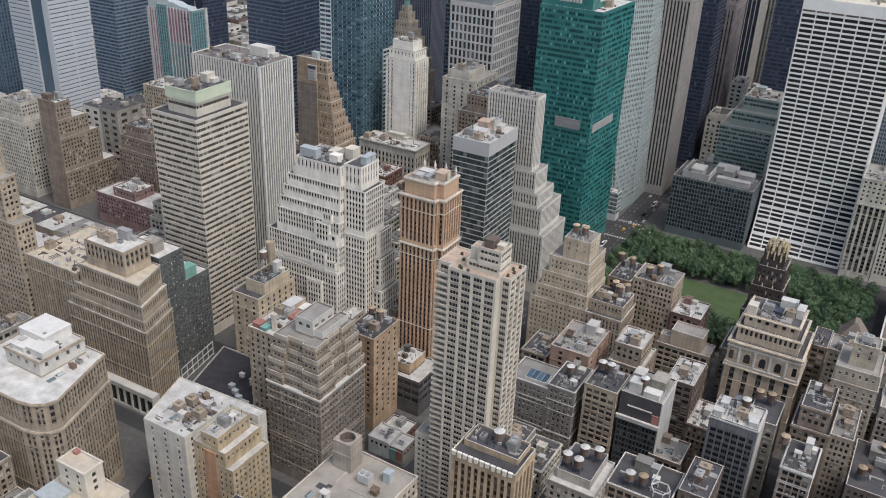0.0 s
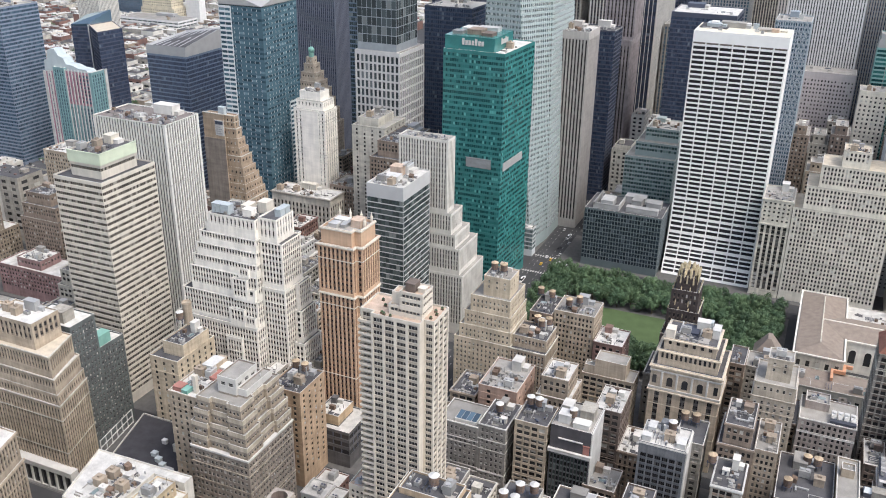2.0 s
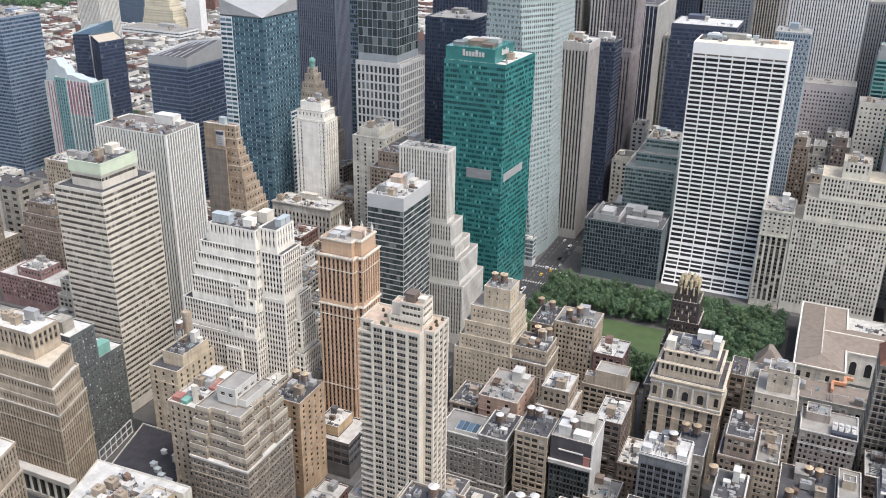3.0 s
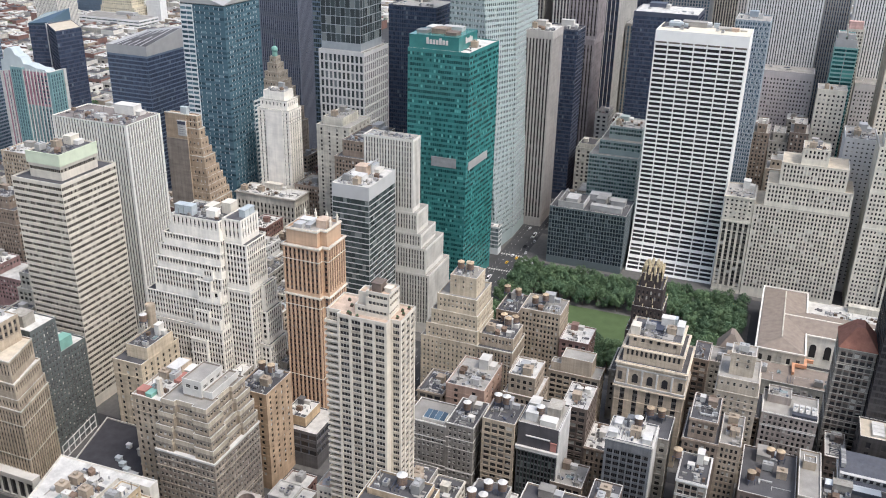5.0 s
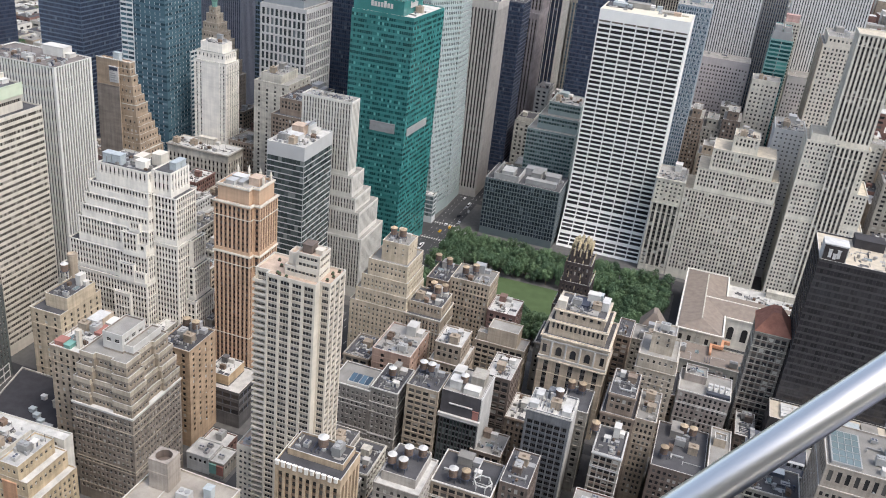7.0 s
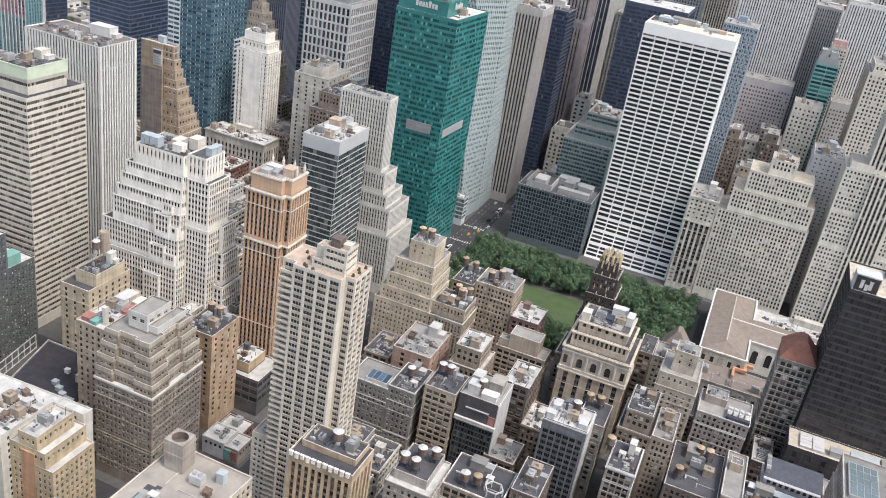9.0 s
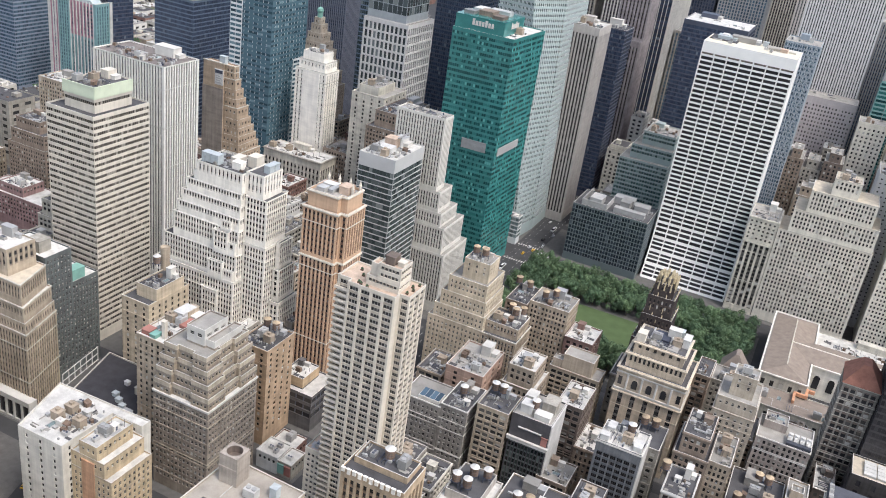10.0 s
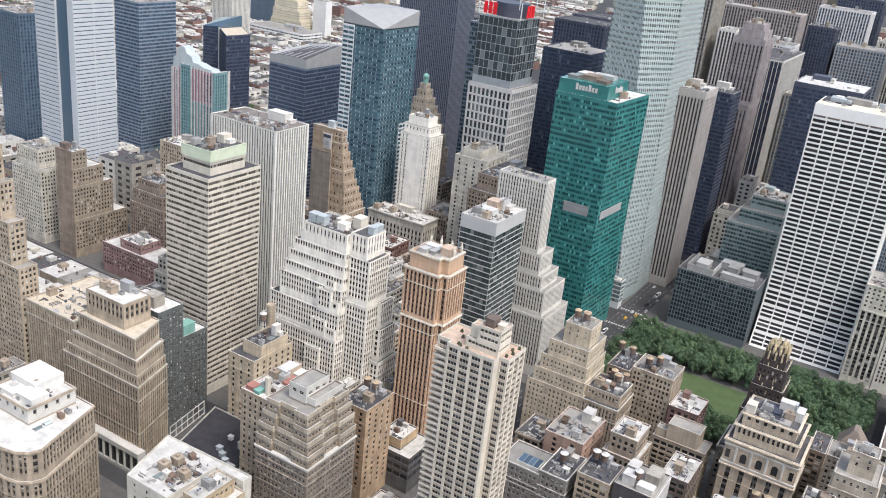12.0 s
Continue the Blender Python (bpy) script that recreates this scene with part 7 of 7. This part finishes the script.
# arched windows' heads and attic of the renaissance office
for k in range(3):
    s = Shell()
    cx = -132.2 + k * 8.2
    pts = [(cx - 1.6, 411.7, 50.5), (cx + 1.6, 411.7, 50.5)] + [(cx + 1.6 * math.cos(math.pi * i / 8), 411.7, 54.4 + 1.6 * math.sin(math.pi * i / 8)) for i in range(9)]
    s.poly(pts)
    for i in range(1, len(pts)):
        a, b = pts[i], pts[(i + 1) % len(pts)]
        s.poly([a, (a[0], 412.3, a[2]), (b[0], 412.3, b[2]), b])
    child(palace, "arched_window", s, [GLASS_DARK], "tall round-arched window")
for k in range(4):
    s = Shell()
    cx = -136.6 + k * 8.2
    s.box(cx - 0.5, cx + 0.5, 411.3, 412.1, 49, 58.5)
    child(palace, "pilaster", s, [COPING], "pale stone pilaster")

for z0, z1 in ((47.6, 48.8), (58.6, 59.4)):
    s = Shell()
    s.prism(rect(-143.5, -104.5, 411.5, 445.5), z0, z1, 0, True, True)
    child(palace, "stone_band", s, [COPING], "pale stone band")
for x in (-140.6, -107.4):
    s = Shell()
    s.box(x - 1.1, x + 1.1, 411.8, 412.2, 51, 56)
    child(palace, "window", s, [GLASS_DARK])

# ---- observation terrace under the camera, with the steel rail ----
# Unseen: dark terrace, and shaft stub added and sized to darken the rail's reflection.
terrace = building("observation_tower", "limestone skyscraper with an open observation terrace", [(rect(-118, -42, -75, -24.5), 0, 80), (rect(-108, -52, -66, -24.52), 80, 314.9), (rect(-103, -57, -64, -33), 314.5, 323)],
                   dict(FIN, bw=5, fh=4), [GREYSTONE, GREYMETAL, GREYSTONE], GLASS, TAR, 0, parapet=0.5, clutter=0)
# Added out of view to carry the post; dark for the rail's reflection.
block_part(terrace, "buttress", -78.85, -77.9, -24.6, -22.3, 300, 314.6, DARKMETAL)
railing = tagged(new("steel_rail"), "polished steel tube rail of the terrace fence", "railing")
railing.location = (-78.5, -22.7, 314.6)


def tube(name, a, b, r, m, parent, n=40):
    a, b = Vector(a), Vector(b)
    q = (b - a).to_track_quat('Z', 'Y').to_matrix()
    L = (b - a).length
    s = Shell()
    lo = [a + q @ Vector((r * math.cos(2 * math.pi * i / n), r * math.sin(2 * math.pi * i / n), 0)) for i in range(n)]
    hi = [p + (b - a) for p in lo]
    s.v = [tuple(p) for p in lo + hi]
    s.f = [(i, (i + 1) % n, n + (i + 1) % n, n + i) for i in range(n)] + [tuple(reversed(range(n))), tuple(range(n, 2 * n))]
    s.m = [0] * (n + 2)
    o = parent.location
    s.v = [(x - o.x, y - o.y, z - o.z) for x, y, z in s.v]
    ob = part(name, s, [m], parent)
    ob.data.polygons.foreach_set("use_smooth", [True] * n + [False, False])
    return ob


Q = Vector((-80.179, -24.136, 315.109))
DIR = Vector((0.657, 0.602, 0.455)).normalized()
END = Q + DIR * 2.6
tube("tube", Q - DIR * 0.95, END, 0.0255, RAILSTEEL, railing)
tube("post", (END.x, END.y, 314.6), (END.x, END.y, END.z + 0.02), 0.03, RAILSTEEL, railing)

# ---- rooftop things ----
def water_tank(roof_mat=WOODTAN, body=WOOD):
    t = tagged(new("water_tank"), "weathered wooden rooftop water tank with a conical lid", "water tank", "rooftop water tanks")
    s = Shell()
    s.prism([p for i in range(16) for p in (ring(0, 0, 2.0, 64)[i * 4], ring(0, 0, 2.0, 64)[i * 4 + 3], ring(0, 0, 1.93, 64)[i * 4 + 3])], 3.0, 7.0)
    part("tank", s, [body], t)
    for z in (3.6, 4.6, 5.7):
        s = Shell()
        s.prism(ring(0, 0, 2.04, 16), z, z + 0.12)
        part("hoop", s, [DARKMETAL], t)
    s = Shell()
    s.prism(ring(0, 0, 2.2, 16), 7.0, 8.2, 0, False, True, ring(0, 0, 0.15, 16))
    part("lid", s, [roof_mat], t, "pale conical lid" if roof_mat is WOODTAN else "white conical lid")
    s = Shell()
    s.box(-2, 2, -2, 2, 2.7, 3.0)
    part("platform", s, [DARKMETAL], t)
    for x in (-1.6, 1.6):
        for y in (-1.6, 1.6):
            s = Shell()
            s.box(x - 0.14, x + 0.14, y - 0.14, y + 0.14, 0, 2.7)
            part("leg", s, [DARKMETAL], t)
    return t


TANKS = [(-147.6, 284.6, 51.1), (-243.5, 429, 90.1), (-237.5, 429, 90.1), (-100, 348, 51.1), (-226, 470, 59.1), (-218, 468, 59.1), (-199, 464, 61.1), (-204, 458, 61.1), (-217.5, 437.6, 56.1), (-213.6, 433.5, 56.1), (-210.4, 437.6, 56.1), (-118.2, 378.5, 51.1), (-112.5, 379, 51.1),
         (-57.3, 384, 39.1), (-52.4, 384, 39.1), (-65, 361, 39.1), (-157, 447, 26), (-318, 325, 60.1), (-312, 324.4, 60.1)]
WTANKS = [(-178.4, 271, 59.1), (-172.8, 270, 59.1), (-173.5, 279, 59.1), (-167.6, 281, 59.1), (-153.2, 283.5, 51.1), (-191.4, 347, 59.1), (-186.9, 347, 59.1), (-167.6, 342, 61.1), (-207, 344, 52.1), (-391, 321, 75.1), (-120, 346, 65.1), (-191.5, 226, 95.1)]
tan_tank, white_tank = water_tank(), water_tank(WHITEPAINT)
for proto, spots in ((tan_tank, TANKS), (white_tank, WTANKS)):
    proto.location = spots[0]
    for x, y, z in spots[1:]:
        copy_thing(proto, pose(x, y, z, 0, 0, (x * 37) % 90))
tagged(white_tank, "weathered wooden rooftop water tank with a white lid")


def thing(name, shell, mats, label, category, group):
    return tagged(new(name, shell.mesh(name, mats)), label, category, group)


def cooling_unit():
    s = Shell()
    s.box(-1.5, 1.5, -1.1, 1.1, 0.25, 1.9)
    for x in (-1.2, 1.2):
        s.box(x - 0.12, x + 0.12, -1.0, 1.0, 0, 0.25)
    t = thing("cooling_unit", s, [STEELDUCT], "grey steel rooftop cooling unit with a fan grille", "cooling unit", "rooftop cooling units")
    s = Shell()
    for x in (-0.72, 0.72):
        s.prism(ring(x, 0, 0.58, 10), 1.9, 2.1)
    part("fan_grille", s, [DARKMETAL], t)
    return t


def big_cooler():
    s = Shell()
    s.box(-2.6, 2.6, -1.8, 1.8, 0.6, 4.2)
    for x in (-2.2, 2.2):
        s.box(x - 0.2, x + 0.2, -1.6, 1.6, 0, 0.6)
    t = thing("cooling_tower", s, [STEELDUCT], "large pale steel cooling tower on steel feet", "cooling tower", "rooftop cooling towers")
    s = Shell()
    for x in (-1.25, 1.25):
        s.prism(ring(x, 0, 1.0, 12), 4.2, 4.7)
    part("fan_shroud", s, [GREYMETAL], t)
    return t


def duct_run():
    s = Shell()
    s.box(-3.2, 3.2, -0.4, 0.4, 0.3, 1.1)
    s.box(2.4, 3.2, 0.4, 3.0, 0.3, 1.1)
    for x in (-2.8, 0, 2.6):
        s.box(x - 0.1, x + 0.1, -0.3, 0.3, 0, 0.3)
    return thing("roof_duct", s, [STEELDUCT], "galvanised steel air duct bending across a roof", "duct", "rooftop ducts")


def skylight():
    s = Shell()
    s.box(-1.3, 1.3, -2.0, 2.0, 0, 0.45)
    t = thing("skylight", s, [GREYMETAL], "ridged glass rooftop skylight with a metal curb", "skylight", "rooftop skylights")
    s = Shell()
    s.prism(rect(-1.15, 1.15, -1.85, 1.85), 0.45, 1.1, 0, True, False, rect(-0.05, 0.05, -1.8, 1.8))
    part("pane", s, [GLASS_PALE], t)
    return t


def stair_head():
    s = Shell()
    s.box(-1.6, 1.6, -1.3, 1.3, 0, 2.7)
    s.box(-1.75, 1.75, -1.45, 1.45, 2.7, 2.9)
    t = thing("stair_house", s, [COPING], "small painted roof stair house with a door", "stair house", "rooftop stair houses")
    s = Shell()
    s.box(-0.5, 0.5, -1.36, -1.28, 0.1, 2.1)
    part("door", s, [DARKMETAL], t)
    return t


def vent():
    s = Shell()
    s.prism(ring(0, 0, 0.3, 8), 0, 1.2)
    s.prism(ring(0, 0, 0.55, 8), 1.2, 1.6, 0, True, True, ring(0, 0, 0.12, 8))
    return thing("roof_vent", s, [STEELDUCT], "small steel roof vent with a cap", "vent", "rooftop vents")


def tar_patch():
    s = Shell()
    s.box(-2.2, 2.2, -1.4, 1.4, 0, 0.06)
    s.box(1.0, 3.4, 1.0, 2.6, 0, 0.05)
    return thing("roof_mat", s, [TAR], "dark tar patch laid on a flat roof", "roof mat", "roof patches")


def roof_pipe():
    s = Shell()
    s.box(-4.5, 4.5, -0.1, 0.1, 0.35, 0.55)
    s.box(4.3, 4.5, 0.1, 3.0, 0.35, 0.55)
    for x in (-4, -1.3, 1.4, 4.2):
        s.box(x - 0.08, x + 0.08, -0.08, 0.08, 0, 0.35)
    return thing("roof_pipe", s, [WHITEPAINT], "long white pipe run on short feet", "pipe", "rooftop pipes")


def roof_hut():
    s = Shell()
    s.prism(rect(-1.4, 1.4, -1.1, 1.1), 0, 2.2)
    s.prism(rect(-1.6, 1.6, -1.3, 1.3), 2.2, 3.0, 0, True, True, rect(-1.6, 1.6, 1.1, 1.3))
    return thing("roof_hut", s, [WOOD], "small brown hut with a lean-to roof", "hut", "rooftop huts")


def steel_frame():
    t = tagged(new("roof_dunnage"), "dark steel dunnage beams standing on a flat roof", "dunnage", "rooftop dunnage")
    for y in (-1.6, 0, 1.6):
        s = Shell()
        s.box(-3, 3, y - 0.12, y + 0.12, 1.0, 1.3)
        for x in (-2.8, 2.8):
            s.box(x - 0.12, x + 0.12, y - 0.12, y + 0.12, 0, 1.0)
        part("beam", s, [DARKMETAL], t)
    return t


def lift_house():
    s = Shell()
    s.box(-2.4, 2.4, -2.0, 2.0, 0, 4.2)
    s.box(-2.6, 2.6, -2.2, 2.2, 4.2, 4.5)
    s.box(-0.8, 0.8, -0.8, 0.8, 4.5, 5.6)
    return thing("lift_house", s, [TAN], "tan brick lift house on a roof", "lift house", "rooftop lift houses")


PROTO = [cooling_unit(), duct_run(), skylight(), stair_head(), vent(), big_cooler(), tar_patch(), roof_pipe(), roof_hut(), steel_frame(), lift_house()]
REACH = [2.1, 3.8, 2.4, 2.2, 0.8, 3.2, 3.6, 4.8, 2.0, 3.4, 3.2]
COUNT = [0] * 11
FIRST = set()
for x0, x1, y0, y1, z, many in TOPS:
    taken = [(x, y, 3.4) for x, y, zz in TANKS + WTANKS if abs(zz - z) < 1.5]
    n = int(many * (3.2 if y0 < 480 else 1.5)) + (3 if (x1 - x0) * (y1 - y0) > 500 else 0)
    for _ in range(n):
        k = rng.choice([0, 0, 1, 2, 3, 4, 4, 5, 6, 6, 7, 7, 8, 9, 10])
        if COUNT[k] > (290, 290, 200, 200, 260, 110, 150, 200, 150, 120, 120)[k]:
            continue
        q = REACH[k]
        if x1 - x0 < 2 * q + 0.4 or y1 - y0 < 2 * q + 0.4:
            continue
        for _try in range(4):
            x, y = rng.uniform(x0 + q, x1 - q), rng.uniform(y0 + q, y1 - q)
            if all((x - a) ** 2 + (y - b) ** 2 > (0.8 * (q + c)) ** 2 for a, b, c in taken):
                taken.append((x, y, q))
                COUNT[k] += 1
                m = pose(x, y, z, 0, 0, rng.choice([0, 90, 180]))
                if k in FIRST:
                    copy_thing(PROTO[k], m)
                else:
                    PROTO[k].matrix_basis = m
                    FIRST.add(k)
                break

# ---- the park ----
s = Shell()
s.poly([(-262, 494, 0.17), (-78, 494, 0.17), (-78, 627, 0.17), (-262, 627, 0.17)])
s.prism(rect(-264.5, -77, 492.5, 628.5), 0, 0.165)
tagged(new("park_paving", s.mesh("park_paving", [CONCRETE])), "pale gravel and stone paving of the park", "paving", kind="structure")
s = Shell()
s.prism(rect(-228, -140, 533, 587), 0.16, 0.35)
tagged(new("lawn", s.mesh("lawn", [GRASS])), "wide mown green lawn in the park", "lawn", kind="structure")
LEAF2 = material("young_leaf", (0.108, 0.168, 0.086), vary=0.3, scale=0.3, rough=0.7, spread=0.25)


def tree(seed, leaf):
    r = random.Random(seed)
    t = tagged(new("plane_tree"), "tall leafy plane tree with a spreading green crown", "tree", "park trees")
    s = Shell()
    s.prism(ring(0, 0, 0.38, 8), 0, 7, 0, False, False, ring(0.2, 0.1, 0.22, 8))
    for k in range(5):
        a = k * 1.26 + r.uniform(-0.3, 0.3)
        ex, ey, ez = 3.0 * math.cos(a), 3.0 * math.sin(a), r.uniform(9.5, 12)
        lo, hi = ring(0.2, 0.1, 0.18, 5), ring(ex, ey, 0.06, 5)
        s.prism(lo, 6 + k * 0.2, ez, 0, False, False, hi)
    part("trunk", s, [BARK], t)
    s = Shell()
    blobs = []
    for k in range(30):
        a, d = r.uniform(0, 6.28), 6.4 * math.sqrt(r.random())
        blobs.append((d * math.cos(a), d * math.sin(a), r.uniform(7.0, 15.0) - d * 0.5, r.uniform(1.6, 2.6)))
    for bx, by, bz, br in blobs:
        for _ in range(104):
            v = Vector((r.gauss(0, 1), r.gauss(0, 1), r.gauss(0.3, 1))).normalized()
            p = Vector((bx, by, bz)) + v * br * r.uniform(0.75, 1.05)
            side = v.cross(Vector((r.gauss(0, 1), r.gauss(0, 1), r.gauss(0, 1)))).normalized()
            up = (v.cross(side) + v * r.uniform(-0.5, 0.5)).normalized()
            w = r.uniform(0.24, 0.5)
            s.poly([tuple(p - side * w), tuple(p - up * w * 0.7), tuple(p + side * w), tuple(p + up * w)])
    part("crown", s, [leaf], t)
    return t


kinds = [tree(3, LEAF), tree(4, LEAF2), tree(5, LEAF), tree(6, LEAF2)]
spots = []
for iy, y in enumerate((498, 507, 516, 525, 593, 602, 611, 620, 627)):
    for ix in range(19):
        x = -259 + ix * 9.6 + rng.uniform(-1.5, 1.5)
        if x < -79 or y > 600:
            spots.append((x, y + rng.uniform(-1.5, 1.5)))
for y in range(533, 590, 10):
    for x in (-256, -246, -118, -108, -98, -88):
        spots.append((x + rng.uniform(-1.5, 1.5), y + rng.uniform(-1.5, 1.5)))
for i, (x, y) in enumerate(spots):
    sc = rng.uniform(0.85, 1.2)
    m = pose(x, y, 0.17, 0, 0, rng.uniform(0, 360)) @ Matrix.Diagonal((sc, sc, sc * rng.uniform(0.85, 1.2), 1))
    k = kinds[i % 4]
    if i < 4:
        k.matrix_basis = m
    else:
        copy_thing(k, m)


# ---- vehicles ----
def car(paint, label, category="car", scale=1.0, tall=0.0):
    t = tagged(new(category.replace(" ", "_")), label, category, "vehicles in the streets")
    L, W = 2.25 * scale, 0.9
    s = Shell()
    s.prism([(-L, -W), (L, -W), (L + 0.08, 0), (L, W), (-L, W), (-L - 0.08, 0)], 0.3, 0.95 + tall * 0.3)
    part("body", s, [paint], t)
    s = Shell()
    s.prism(rect(-L * 0.75, L * 0.45, -W + 0.06, W - 0.06), 0.95 + tall * 0.3, 1.4 + tall, 0, False, False, rect(-L * 0.6, L * 0.2, -W + 0.2, W - 0.2))
    part("cabin_glass", s, [GLASS_DARK], t)
    s = Shell()
    s.box(-L * 0.6, L * 0.2, -W + 0.2, W - 0.2, 1.4 + tall, 1.47 + tall)
    part("cabin_roof", s, [paint], t)
    for x in (-L * 0.62, L * 0.62):
        for y in (-W, W):
            s = Shell()
            s.prism([(x + 0.33 * math.cos(a), 0.33 + 0.33 * math.sin(a)) for a in [2 * math.pi * i / 10 for i in range(10)]], y - 0.1, y + 0.1, 0, True, True)
            s.v = [(px, pz, py) for px, py, pz in s.v]
            part("wheel", s, [TAR], t)
    return t


PAINTS = [material("yellow_taxi_paint", (0.75, 0.45, 0.03), rough=0.3, vary=0.05), material("white_car_paint", (0.75, 0.75, 0.75), rough=0.3, vary=0.05),
          material("black_car_paint", (0.03, 0.03, 0.035), rough=0.25, vary=0.05), material("silver_car_paint", (0.4, 0.41, 0.42), rough=0.3, vary=0.05)]
cars = [car(PAINTS[0], "yellow taxi in the street", "taxi"), car(PAINTS[1], "white car in the street"), car(PAINTS[2], "black car in the street"),
        car(PAINTS[3], "silver car in the street"), car(PAINTS[1], "long white city bus in the street", "bus", 2.6, 1.5)]
places = []
for y in (300, 345, 372, 500, 530, 552, 590, 612, 640, 660, 684, 706, 730, 752, 780):
    places.append((-259 if y < 400 else -283 + rng.choice([0, 4, 8]), y + rng.uniform(-6, 6), 0, 90))
for x in (-262, -240, -215, -170, -150, -120, -90):
    places.append((x, 644 + rng.choice([-5, 5]), 0, 0))
for k in range(9):
    places.append((-296 + (k % 3) * 7.5, 259 + (k // 3) * 10, 0.16, 90))
for y in (190, 214, 236, 262, 300, 350):
    places.append((broadway(y) + rng.choice([-4, 4]), y, 0, 108))
for i, (x, y, z, a) in enumerate(places):
    k = [0, 1, 2, 3, 1, 0, 2, 4][i % 8] if not z else [1, 2, 3, 0][i % 4]
    copy_thing(cars[k], pose(x, y, z, 0, 0, a))
for i, k in enumerate(cars):
    k.matrix_basis = pose(-270 if i % 2 else -274, 655 + i * 14, 0, 0, 0, 90)

# white steel sign frame beside the black roof
frame_thing = tagged(new("sign_frame"), "white steel frame of an empty roof sign", "sign frame")
frame_thing.location = (-398, 262, 25.1)
for k in range(7):
    s = Shell()
    s.box(-0.2 - k * 0.95, 0.2 - k * 0.95, -4.2 + k * 5, -3.8 + k * 5, 0, 9)
    part("post", s, [WHITEPAINT], frame_thing)
for z in (0.5, 4.5, 8.7):
    s = Shell()
    s.poly([(0, -4, z), (0, -4, z + 0.4), (-5.7, 26, z + 0.4), (-5.7, 26, z)])
    s.poly([(0.3, -4, z), (-5.4, 26, z), (-5.4, 26, z + 0.4), (0.3, -4, z + 0.4)])
    s.poly([(0, -4, z + 0.4), (0.3, -4, z + 0.4), (-5.4, 26, z + 0.4), (-5.7, 26, z + 0.4)])
    part("beam", s, [WHITEPAINT], frame_thing)
